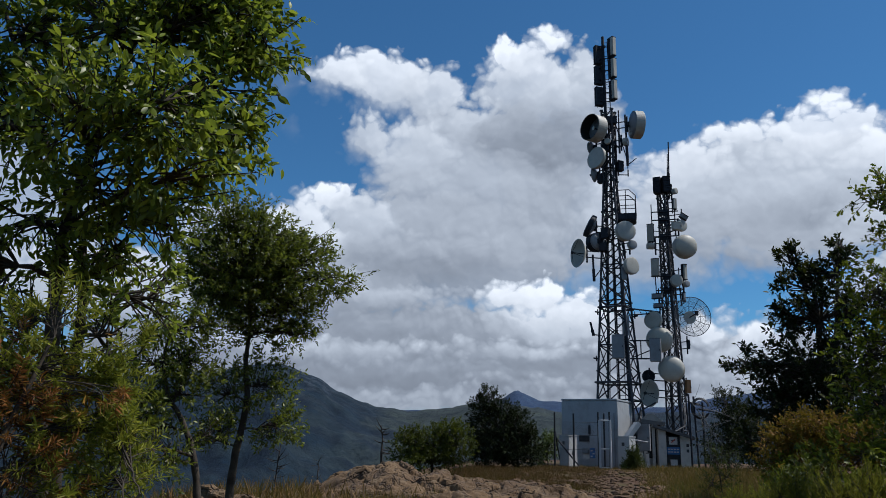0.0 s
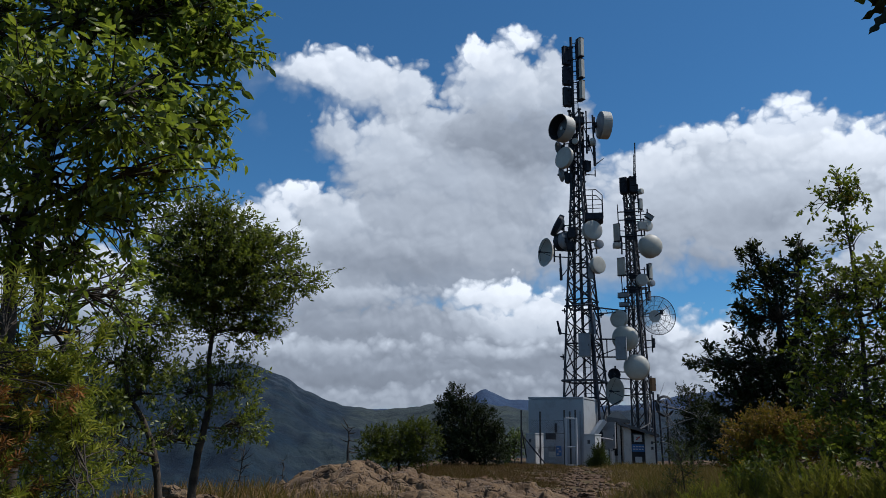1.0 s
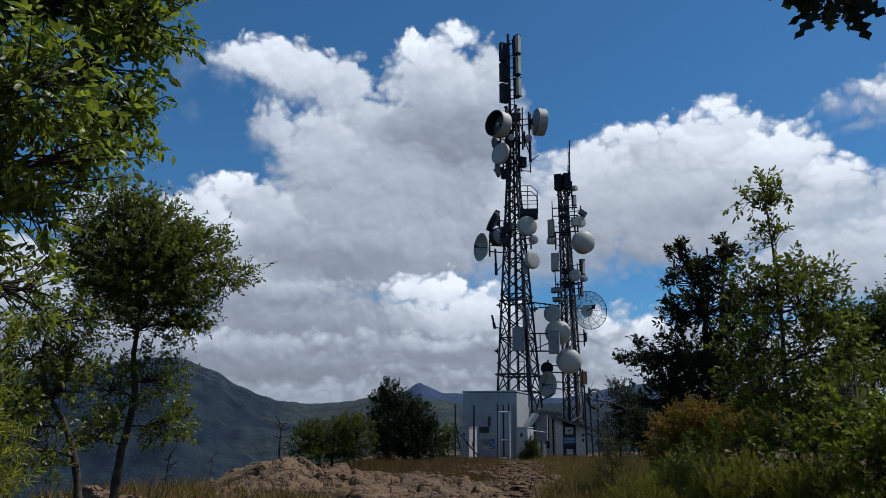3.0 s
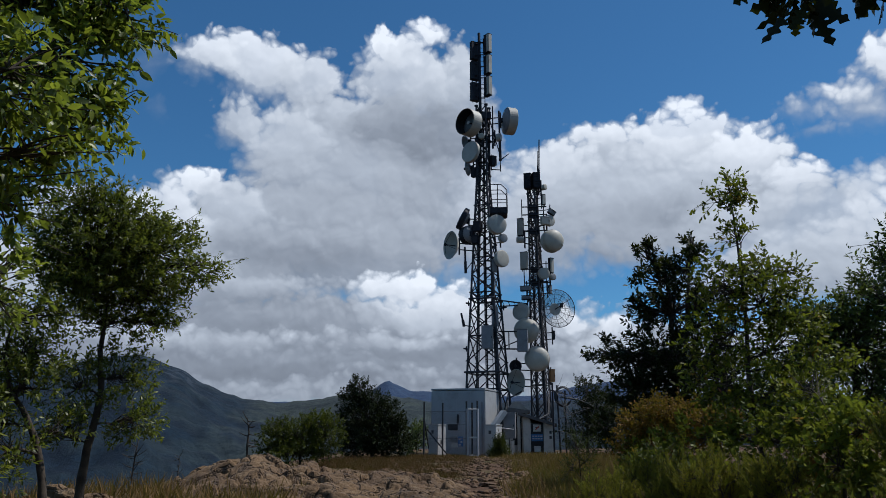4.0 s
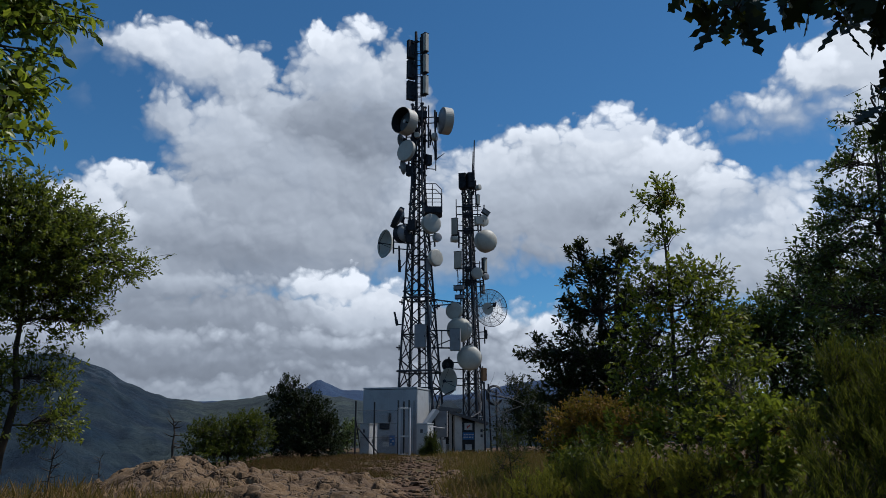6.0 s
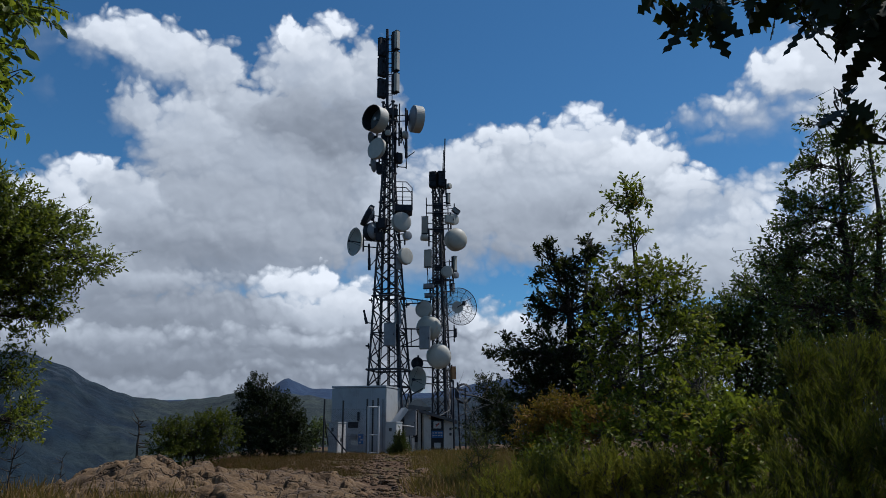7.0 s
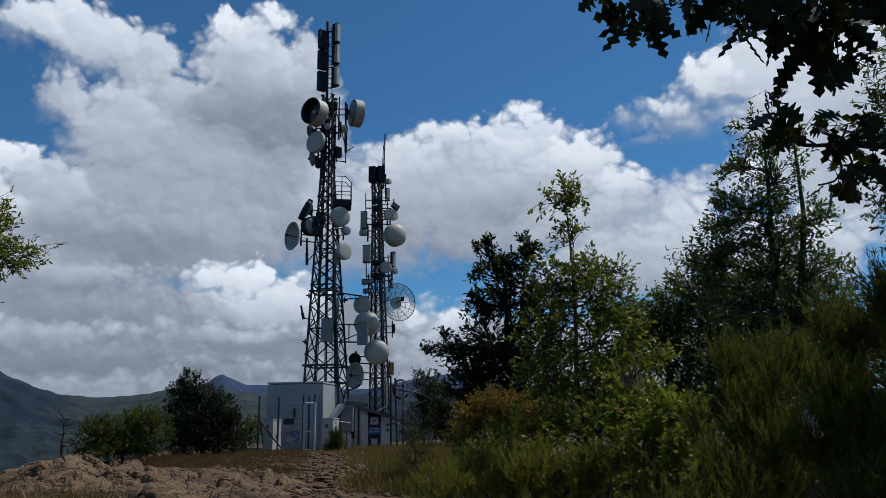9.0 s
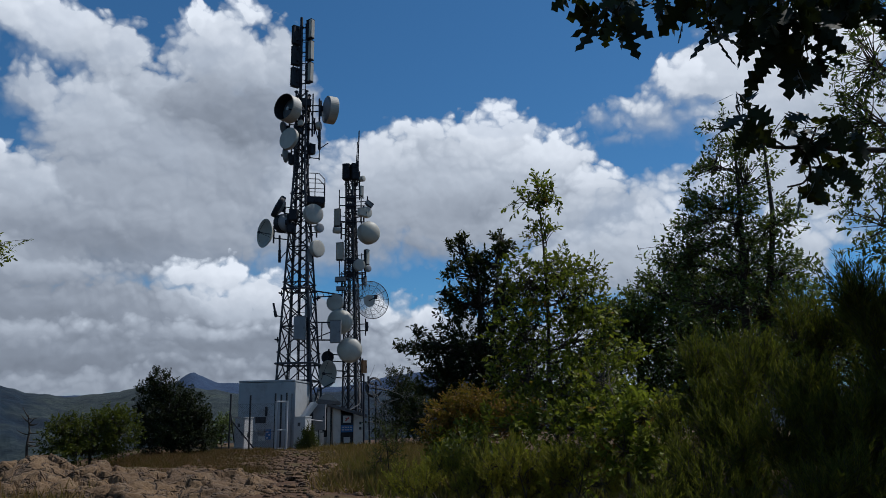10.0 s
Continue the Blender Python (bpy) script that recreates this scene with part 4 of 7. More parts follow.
for sx in (-1, -0.1, 1):
    for sy in (-1, 1):
        bar("post", (sx * bw / 2, sy * bd / 2, 0), (sx * bw / 2 * (0.97 if sx == 1 else 1), sy * bd / 2, bh - (0.3 if sx == 1 else 0)), 0.022, DARK_STEEL, basket, 6)
for z in (0.5, 0.95):
    for s in (-1, 1):
        bar("rail", (-bw / 2, s * bd / 2, z), (bw / 2, s * bd / 2, z), 0.018, DARK_STEEL, basket, 6)
    bar("rail", (bw / 2, -bd / 2, z), (bw / 2, bd / 2, z), 0.018, DARK_STEEL, basket, 6)
for s in (-1, 1):
    bar("top_rail", (-bw / 2, s * bd / 2, bh), (bw * 0.15, s * bd / 2, bh), 0.022, DARK_STEEL, basket, 6)
    bar("top_rail", (bw * 0.15, s * bd / 2, bh), (bw / 2 * 0.97, s * bd / 2, bh - 0.3), 0.022, DARK_STEEL, basket, 6)
    bar("knee", (bw / 2, s * bd / 2, 0), (-bw / 2 - 0.25, s * bd / 4, -0.5), 0.03, DARK_STEEL, basket, 6)

# --- tall mast: middle dishes ---
drum("dark tilted drum antenna turned aside", (-1.35, 36.7, 11.99), 1.12, 0.22, -80, -26, "tall", DARK_STEEL, body=DARK_STEEL)
bowl("large open horn dish with a pale face", (-1.66, 36.4, 10.53), 1.36, -58, 0, "tall", RADOME, deep=0.26)
drum("dark drum antenna seen from the side", (-1.12, 36.8, 11.18), 0.9, 0.35, -140, 0, "tall", GREY_PAINT, body=DARK_STEEL)
drum("white drum antenna below the basket", (0.31, 36.2, 11.54), 0.96, 0.26, 24, 0, "tall", bulge=0.05)
drum("small pale drum antenna", (0.61, 36.4, 10.9), 0.44, 0.2, 30, 0, "tall", GREY_PAINT)
drum("white oval drum antenna", (0.53, 36.3, 9.85), 0.82, 0.2, 42, 0, "tall", bulge=0.04)
whip("dark rod antenna on an arm", (-1.21, 36.5, 9.19), (-1.25, 36.5, 10.5), 0.07, (-0.89, 36.8, 9.83))
whip("grey tube antenna on a short arm", (-1.29, 36.4, 6.56), (-1.43, 36.4, 7.21), 0.07, (-0.92, 36.7, 6.6))
unit_box("radio_unit", "dark radio unit clamped to the mast", "radio unit", (-0.61, 36.5, 11.53), 0.4, 0.5, 0.3, -20, "tall", DARK_STEEL)
unit_box("radio_unit", "dark radio unit clamped to the mast", "radio unit", (-0.72, 36.6, 10.87), 0.35, 0.4, 0.3, -20, "tall", DARK_STEEL)
unit_box("radio_unit", "grey radio unit clamped to the mast", "radio unit", (0.17, 36.4, 9.51), 0.25, 0.6, 0.2, 20, "tall", GREY_PAINT)
unit_box("radio_unit", "grey radio unit clamped to the mast", "radio unit", (0.19, 36.4, 7.02), 0.28, 0.9, 0.2, 20, "tall", GREY_PAINT)
unit_box("mast_cabinet", "grey steel cabinet hung on the tall mast", "cabinet", (-0.18, 36.0, 5.99), 0.54, 1.06, 0.3, -6, "tall", GREY_PAINT)
unit_box("mast_cabinet", "grey steel cabinet on a bracket between the masts", "cabinet", (1.48, 36.4, 5.88), 0.50, 1.04, 0.28, -10, "", GREY_PAINT)
frame_arm = thing("bracket_frame", (0.84, 36.6, 5.96), "dark steel bracket frame between the masts", "bracket")
bar("arm", (-0.5, 0.2, 0.42), (0.9, 0, 0.38), 0.035, DARK_STEEL, frame_arm, 6)
bar("arm", (-0.5, 0.2, -0.42), (0.9, 0, -0.45), 0.035, DARK_STEEL, frame_arm, 6)
bar("upright", (0, 0.1, -0.42), (0, 0.1, 0.42), 0.03, DARK_STEEL, frame_arm, 6)
bar("brace", (-0.5, 0.2, -0.42), (0.55, 0.05, 0.0), 0.025, DARK_STEEL, frame_arm, 6)
link = thing("cable_bridge", (0.44, 36.7, 7.89), "dark steel cable bridge from mast to mast", "bridge")
bar("beam", (-0.1, 0, 0), (1.35, 0.7, -0.08), 0.035, DARK_STEEL, link, 6)
bar("beam", (-0.1, 0, -0.32), (1.35, 0.7, -0.12), 0.03, DARK_STEEL, link, 6)
for i in range(4):
    bar("tie", (0.1 + 0.28 * i, 0.14 * i, -0.02), (0.2 + 0.28 * i, 0.14 * i, -0.26), 0.015, DARK_STEEL, link, 4)
for z in (7.94, 4.41):
    ring = thing("mast_collar", (tall_axis(z), TALL_Y, z), "horizontal steel collar beams round the tall mast", "collar", "mast collars")
    for k in range(4):
        a, b = tall_leg(z, k) - Vector((tall_axis(z), TALL_Y, z)), tall_leg(z, (k + 1) % 4) - Vector((tall_axis(z), TALL_Y, z))
        bar("beam", a * 1.12, b * 1.12, 0.05, STEEL, ring, 6)
for z, s in ((7.72, -1), (5.52, -1), (7.5, 1)):
    stub = thing("outrigger", (tall_axis(z) + s * 0.88 * tall_reach(z), TALL_Y - 0.3, z), "short dark outrigger arm on the tall mast", "bracket", "outriggers")
    bar("arm", (0, 0.1, 0), (s * 0.22, -0.1, 0.02), 0.04, DARK_STEEL, stub, 6)
    bar("pin", (s * 0.1, -0.05, -0.12), (s * 0.1, -0.05, 0.14), 0.035, DARK_STEEL, stub, 6)

# --- shorter mast ---
whip("thin whip antenna on the mast head", (2.52, 37.9, 13.58), (2.6, 37.9, 16.6), 0.045, (2.4, 37.9, 13.37))
whip("thin second whip antenna", (2.47, 37.85, 14.64), (2.52, 37.85, 15.95), 0.03, (2.54, 37.9, 14.6))
unit_box("radio_unit", "dark finned radio unit on the mast head", "radio unit", (1.96, 37.7, 14.22), 0.36, 0.80, 0.34, -20, "short", DARK_STEEL, 6)
unit_box("radio_unit", "dark finned radio unit on the mast head", "radio unit", (2.37, 37.7, 14.25), 0.36, 0.80, 0.34, 15, "short", DARK_STEEL, 6)
drum("small white drum antenna near the mast head", (2.77, 37.6, 13.88), 0.30, 0.18, 50, 0, "short")
panel("narrow white panel antenna", (2.73, 37.6, 13.21), 0.20, 0.52, 0.14, 30, 0, "short")
panel("tilted grey panel antenna", (3.11, 37.5, 12.52), 0.42, 0.22, 0.16, 20, 10, "short", GREY_PAINT, 28)
drum("pale round drum antenna", (2.99, 37.5, 12.07), 0.58, 0.16, 35, 0, "short")
unit_box("radio_unit", "pale square radio unit", "radio unit", (2.75, 37.3, 11.99), 0.46, 0.36, 0.2, 20, "short", RADOME)
panel("pale panel antenna with dark side", (1.53, 37.6, 11.77), 0.32, 0.88, 0.2, -28, 0, "short")
drum("small pale horn antenna", (1.49, 37.5, 11.09), 0.32, 0.3, -70, 0, "short")
drum("large cream radome ball", (3.07, 37.3, 10.95), 1.12, 0.34, 22, 0, "short", CREAM, 0.26)
panel("pale panel antenna on a side arm", (1.68, 37.5, 10.01), 0.38, 0.86, 0.2, -24, 0, "short")
drum("white round drum antenna on the mast", (2.62, 37.3, 9.3), 0.58, 0.18, 14, 0, "short")
panel("narrow pale panel antenna", (3.03, 37.5, 9.75), 0.22, 0.74, 0.16, 40, 0, "short")
drum("small grey drum antenna", (3.07, 37.4, 9.15), 0.32, 0.16, 40, 0, "short", GREY_PAINT)
panel("small grey flat antenna", (1.71, 37.4, 8.58), 0.52, 0.22, 0.2, -20, 0, "short", GREY_PAINT)
panel("small grey flat antenna", (1.74, 37.4, 8.12), 0.46, 0.18, 0.2, -20, 0, "short", GREY_PAINT)
panel("small grey flat antenna", (2.94, 37.6, 8.56), 0.16, 0.42, 0.14, 40, 0, "short", GREY_PAINT)
drum("pale grey round drum antenna", (1.47, 37.2, 7.39), 0.84, 0.2, -26, 0, "short", bulge=0.04)
drum("large cream radome ball behind a grey cabinet", (1.71, 37.2, 6.47), 1.16, 0.42, -30, 0, "short", CREAM, 0.22)
drum("large white radome ball", (2.18, 37.0, 5.08), 1.18, 0.34, -6, 0, "short", RADOME, 0.28)
bowl("small dark open dish on an arm", (1.17, 37.2, 4.75), 0.56, -12, 0, "short", DARK_STEEL)
bowl("white open dish with dark feed arms", (1.35, 37.0, 3.96), 1.22, -50, 0, "short", RADOME)
unit_box("small_box", "faded orange box on the shorter mast", "box", (2.89, 37.3, 4.3), 0.22, 0.58, 0.2, 20, "short", ORANGE)
unit_box("small_box", "small dark bracket box on the shorter mast", "box", (3.02, 37.5, 6.26), 0.12, 0.42, 0.12, 20, "short", DARK_STEEL)
for z in (12.85, 12.43, 11.59, 9.6, 8.9):
    arm = thing("cross_arm", (short_axis(z), SHORT_Y - 0.35, z), "dark steel cross arm on the shorter mast", "bracket", "cross arms")
    bar("beam", (-0.62, 0, 0), (0.66, 0, 0.02), 0.032, DARK_STEEL, arm, 6)
    bar("upright", (-0.6, 0, -0.4), (-0.6, 0, 0.4), 0.026, DARK_STEEL, arm, 6)
    bar("upright", (0.5, 0, -0.4), (0.5, 0, 0.4), 0.026, DARK_STEEL, arm, 6)
    part("clamp_plate", box(0.5, 0.12, 0.3, (0, 0.12, 0), 0.01), DARK_STEEL, arm)


def grid_dish(label, pos, dia, yaw):
    """A wire grid dish: rim, hoops, ribs and a solid hub with its feed."""
    m = face(pos, yaw)
    ob = thing("grid_dish", m, label, "dish antenna")
    r, deep = dia / 2, 0.16 * dia
    curve = lambda f: -deep * f * f
    for f, t in ((1.0, 0.018), (0.78, 0.009), (0.56, 0.009)):
        pts = [(r * f * math.cos(a), curve(f), r * f * math.sin(a)) for a in np.linspace(0, 2 * math.pi, 49)]
        hang(new("hoop", arrays_mesh("hoop", *tubes([(np.array(pts), [t] * 49)], 6), DARK_STEEL, True)), ob)
    for k in range(12):
        a = 2 * math.pi * k / 12 + 0.1
        pts = [(r * f * math.cos(a), curve(f), r * f * math.sin(a)) for f in np.linspace(0.2, 1, 8)]
        hang(new("rib", arrays_mesh("rib", *tubes([(np.array(pts), [0.011] * 8)], 5), DARK_STEEL, True)), ob)
    wires = []
    for k in range(-30, 31):
        x = r * k / 31
        half = math.sqrt(max(r * r - x * x, 0))
        zs = np.linspace(-half, half, 12)
        wires.append((np.array([(x, curve(math.hypot(x, z) / r), z) for z in zs]), [0.0065] * 12))
    tagged(hang(new("wire_mesh", arrays_mesh("wire_mesh", *tubes(wires, 3), GREY_PAINT)), ob), "fine pale steel wire mesh")
    part("hub", lathe([(0, -0.02), (0.29, -0.05), (0.30, 0.0), (0.24, 0.04), (0, 0.06)], 24), RADOME, ob, "pale round hub")
    bar("feed", (0, 0, 0), (0.05, -0.62, 0.1), 0.025, DARK_STEEL, ob, 6)
    part("feed_head", box(0.16, 0.1, 0.22, (0.05, -0.62, 0.1), 0.02), DARK_STEEL, ob)
    for s in (-1, 1):
        bar("brace", (s * 0.3, 0.02, 0.3), (-0.45, 0.4, 0.1), 0.025, DARK_STEEL, ob, 6)
    return ob


grid_dish("large round wire grid dish beside the shorter mast", (3.12, 37.3, 7.52), 1.84, 22)

# ======== the shelter and its yard ========
SHELTER_TURN = -16.7
shelter_m = pose(-0.31, 34.0, 0, 0, 0, SHELTER_TURN)
SW, SD, SH, SB = 2.50, 2.30, 3.5, 0.55
shelter = thing("equipment_shelter", shelter_m, "grey prefabricated sheet metal equipment shelter", "shelter")
body = bmesh.new()
box(SW, SD, SH - SB - 0.06, (-SW / 2, SD / 2, (SH + SB - 0.06) / 2), 0.02, body)
part("wall", body, SHELTER_PAINT, shelter)
part("roof", box(SW + 0.012, SD + 0.012, 0.08, (-SW / 2, SD / 2, SH), 0.01), SHELTER_PAINT, shelter, "flat sheet roof with a folded edge")
part("plinth", box(SW + 0.2, SD + 0.2, 0.9, (-SW / 2, SD / 2, SB - 0.44), 0.03), CONCRETE, shelter, "concrete plinth")
for u in (0.02, 0.66, 1.30, 1.94, 2.48):
    part("seam", box(0.02, 0.012, SH - SB - 0.1, (-u, -0.004, (SH + SB) / 2 - 0.03), 0.006), SHELTER_PAINT, shelter)
part("seam", box(0.02, 0.035, SH - SB - 0.1, (0.008, 0.04, (SH + SB) / 2 - 0.03), 0.006), SHELTER_PAINT, shelter)
part("door", box(0.92, 0.03, 2.0, (-0.75, -0.014, SB + 1.05), 0.01), SHELTER_PAINT, shelter)
grille = part("vent_grille", box(0.46, 0.03, 0.26, (-1.47, -0.018, 1.86), 0.006), STEEL, shelter, "louvred steel vent")
for i in range(6):
    part("louvre", box(0.42, 0.03, 0.02, (-1.47, -0.04, 1.76 + 0.04 * i), 0.004), DARK_STEEL, grille)
part("switch_box", box(0.28, 0.12, 0.22, (-1.42, -0.06, 1.36), 0.015), GREY_PAINT, shelter, "grey switch box")
part("wall_lamp", box(0.09, 0.1, 0.4, (-1.22, -0.05, 2.22), 0.02), DARK_STEEL, shelter, "dark wall lamp")
part("notice", box(0.30, 0.012, 0.2, (-1.40, -0.008, 1.10), 0.003), SIGN_WHITE, shelter, "white paper notice")
sign = part("safety_sign", box(0.24, 0.014, 0.42, (-1.10, -0.042, 1.26), 0.003), BLUE_SIGN, shelter, "blue safety sign with white marks")
for z in (1.12, 1.24, 1.36):
    part("mark", box(0.09, 0.008, 0.06, (-1.10 + 0.04 * (1 if z == 1.24 else -1), -0.052, z), 0.002), SIGN_WHITE, sign)
part("conduit", box(0.05, 0.05, 2.4, (-0.12, -0.03, SB + 1.2), 0.01), GREY_PAINT, shelter)


def cabinet(label, pos, w, d, h, turn):
    ob = thing("outdoor_cabinet", pose(*pos, 0, 0, turn), label, "cabinet", "outdoor cabinets")
    part("body", box(w, d, h, (0, 0, h / 2), 0.02), WHITE_PAINT, ob)
    part("top", box(w + 0.04, d + 0.04, 0.05, (0, 0, h + 0.02), 0.015), WHITE_PAINT, ob)
    door = part("door", box(w * 0.9, 0.02, h * 0.86, (0, -d / 2 - 0.008, h * 0.5), 0.008), WHITE_PAINT, ob)
    part("handle", box(0.03, 0.04, 0.14, (w * 0.36, -d / 2 - 0.04, h * 0.5), 0.006), DARK_STEEL, door, "dark handle")
    part("plate", box(w * 0.24, 0.01, 0.14, (0, -d / 2 - 0.025, h * 0.78), 0.003), SIGN_DARK, door, "small dark plate")
    part("side_plate", box(0.01, d * 0.3, 0.16, (w / 2 + 0.004, 0, h * 0.45), 0.003), SIGN_DARK, ob)
    part("base", box(w + 0.06, d + 0.06, 0.5, (0, 0, -0.22), 0.02), CONCRETE, ob, "concrete base")
    return ob


cabinet("white metal street cabinet before the shelter", (-2.28, 32.6, 0.72), 0.50, 0.55, 1.2, -36)
cabinet("tall white metal cabinet beside the shelter door", (0.05, 32.4, 0.70), 0.52, 0.50, 1.22, -32)

fence = thing("yard_fence", (0, 0, 0), "wire mesh yard fence on dark steel posts", "fence")
FENCE_Y = 31.9
for x, top in ((-2.77, 2.86), (-2.01, 2.81), (-1.04, 2.88), (-0.6, 2.9), (-0.81, 2.83)):
    bar("post", (x, FENCE_Y, 0.4), (x, FENCE_Y, top), 0.036, CABLE, fence, 8)
bar("stay", (-2.66, 31.9, 1.78), (-1.81, 31.7, 0.78), 0.028, DARK_STEEL, fence, 8)
bar("stay", (-2.75, 31.9, 2.07), (-2.6, 32.6, 0.83), 0.026, DARK_STEEL, fence, 8)
for z in (2.47, 1.96, 1.4):
    bar("line_wire", (-2.76, FENCE_Y, z), (-1.03, FENCE_Y, z), 0.006, STEEL, fence, 4)
fx0, fx1, fz0, fz1 = -2.76, -1.03, 0.72, 2.47
mesh_wires = []
for i in range(-18, 34):
    for s in (-1, 1):
        a = fx0 + 0.075 * i
        pts = []
        for k in range(9):
            zz = fz0 + (fz1 - fz0) * k / 8
            xx = (a + (zz - fz0)) if s > 0 else (fx0 + fx1 - a - (zz - fz0))
            if fx0 <= xx <= fx1:
                pts.append((xx, FENCE_Y + 0.01 * s, zz))
        if len(pts) > 1:
            mesh_wires.append((np.array(pts), [0.0022] * len(pts)))
tagged(hang(new("wire_mesh", arrays_mesh("wire_mesh", *tubes(mesh_wires, 3), STEEL)), fence), "thin galvanised wire mesh")

gate = thing("yard_gate", (-0.99, 31.8, 0.62), "pale tubular steel gate to the yard", "gate")
gw, gh = 0.412, 1.96
for x in (0, gw):
    bar("gate_post", (x, 0, 0), (x, 0, gh), 0.045, WHITE_PAINT, gate, 8)
for z in (0.12, gh * 0.42, gh - 0.03):
    bar("gate_rail", (0, 0, z), (gw, 0, z), 0.03, WHITE_PAINT, gate, 8)

# white trough on its stand, grey meter box, concrete posts
trough = thing("tilted_panel", (0.27, 33.2, 2.18), "white tilted sheet panel on a stand", "panel")
part("sheet", box(0.18, 0.5, 0.86, (0, 0, 0), 0.02), WHITE_PAINT, trough).matrix_basis = pose(0, 0, 0, 0, 38, 20)
bar("stand", (0.05, 0.1, -0.2), (0.05, 0.1, -1.9), 0.03, DARK_STEEL, trough, 6)
bar("arm", (-0.1, 0, -0.32), (0.62, 0.1, -0.42), 0.025, WHITE_PAINT, trough, 6)
unit_box("meter_box", "grey steel meter box on a post", "meter box", (0.75, 33.6, 1.93), 0.50, 1.05, 0.35, -8, "", GREY_PAINT)
for x, top, w in ((0.6, 1.37, 0.16), (0.87, 1.32, 0.12)):
    post = thing("concrete_post", (x, 33.5, 0.5), "short pale concrete post under the meter box", "post", "concrete posts")
    part("shaft", box(w, 0.2, top - 0.5, (0, 0, (top - 0.5) / 2), 0.015), PLASTER, post)
    part("cap", box(w + 0.04, 0.24, 0.05, (0, 0, top - 0.5), 0.01), CONCRETE, post)

# the low hut with its dark door
HUT_Y = 34.2
hx0, hx1, hx2 = 1.35, 1.64, 2.67
hut = thing("concrete_hut", (hx0, HUT_Y, 0.55), "small weathered white concrete hut with a dark door", "hut")
hw = hx2 - hx0
ztl, ztr = 1.77, 1.38


def prism(points, y0, y1):
    """A flat outline in x, z pushed through from y0 to y1."""
    bm = bmesh.new()
    a = [bm.verts.new((x, y0, z)) for x, z in points]
    b = [bm.verts.new((x, y1, z)) for x, z in points]
    n = len(points)
    bm.faces.new(a)
    bm.faces.new(b[::-1])
    for i in range(n):
        bm.faces.new((a[i], b[i], b[(i + 1) % n], a[(i + 1) % n]))
    return bm


dx0, dx1 = hx1 - hx0 + 0.02, hx1 - hx0 + 0.58
slope = lambda x: ztl + (ztr - ztl) * x / hw
part("wall", prism([(0, -0.3), (dx0, -0.3), (dx0, slope(dx0)), (0, slope(0))], 0, 0.16), PLASTER, hut)
part("wall", prism([(dx1, -0.3), (hw, -0.3), (hw, slope(hw)), (dx1, slope(dx1))], 0, 0.16), PLASTER, hut)
part("wall", prism([(0, -0.3), (0.16, -0.3), (0.16, slope(0.1)), (0, slope(0))], 0.16, 2.2), PLASTER, hut)
part("wall", prism([(hw - 0.16, -0.3), (hw, -0.3), (hw, slope(hw)), (hw - 0.16, slope(hw) )], 0.16, 2.2), PLASTER, hut)
part("wall", prism([(0, -0.3), (hw, -0.3), (hw, slope(hw)), (0, slope(0))], 2.2, 2.36), PLASTER, hut)
part("roof", prism([(-0.22, slope(-0.22) + 0.004), (hw + 0.12, slope(hw + 0.12) + 0.004), (hw + 0.12, slope(hw + 0.12) + 0.13), (-0.22, slope(-0.22) + 0.13)], -0.25, 2.6), ROOFING, hut, "dark mossy roof slab")
door = part("door", box(dx1 - dx0 - 0.02, 0.06, slope(dx1) + 0.25, ((dx0 + dx1) / 2, 0.06, (slope(dx1) - 0.3) / 2), 0.01), DARK_DOOR, hut, "dark painted metal door")
dc = (dx0 + dx1) / 2
warn = part("warning_sign", box(0.34, 0.014, 0.30, (dc - 0.0, 0.02, slope(dx1) - 0.22), 0.004), SIGN_WHITE, door, "white warning sign with dark symbol")
part("symbol", box(0.05, 0.008, 0.2, (0, 0, 0), 0.002), SIGN_RED, warn).matrix_basis = pose(dc, 0.008, slope(dx1) - 0.22, 0, 45, 0)
part("symbol", box(0.16, 0.008, 0.04, (dc, 0.009, slope(dx1) - 0.2), 0.002), SIGN_DARK, warn)
board = part("blue_sign", box(0.50, 0.016, 0.30, (dc, 0.018, slope(dx1) - 0.62), 0.004), BLUE_SIGN, door, "blue notice board with unreadable white lines")
for i in range(2):
    for j in range(4):
        part("line", box(0.07 + 0.02 * ((i + j) % 2), 0.006, 0.045, (dc - 0.17 + 0.115 * j, 0.006, slope(dx1) - 0.56 - 0.11 * i), 0.001), SIGN_WHITE, board)
part("notice", box(0.28, 0.012, 0.24, (dc, 0.02, 0.42), 0.003), SIGN_WHITE, door, "white notice")
for z in (0.9, 1.12):
    part("socket", box(0.1, 0.03, 0.12, (hw - 0.16, -0.014, z), 0.006), SIGN_DARK, hut, "small dark socket")
shed = thing("open_shed", (0.77, 34.6, 0.55), "narrow open lean-to with white posts and a pale roof", "shed")
sw = 0.794
shz = 1.97
for x in (0.06, sw * 0.5, sw - 0.04):
    part("post", box(0.13, 0.13, shz + 0.3, (x, 0, shz / 2 - 0.15), 0.01), PLASTER, shed)
part("roof", prism([(-0.1, shz), (sw + 0.1, shz - 0.05), (sw + 0.1, shz + 0.08), (-0.1, shz + 0.2)], -0.2, 2.0), ROOFING, shed)
part("roof_sheet", prism([(-0.05, shz + 0.214), (sw + 0.05, shz + 0.10), (sw * 0.6, shz + 0.42), (0.2, shz + 0.44)], 0.2, 2.0), CONCRETE, shed, "pale concrete roof hump")
part("back_wall", box(sw, 0.1, shz, (sw / 2, 1.6, shz / 2 - 0.1), 0.01), DARK_DOOR, shed)
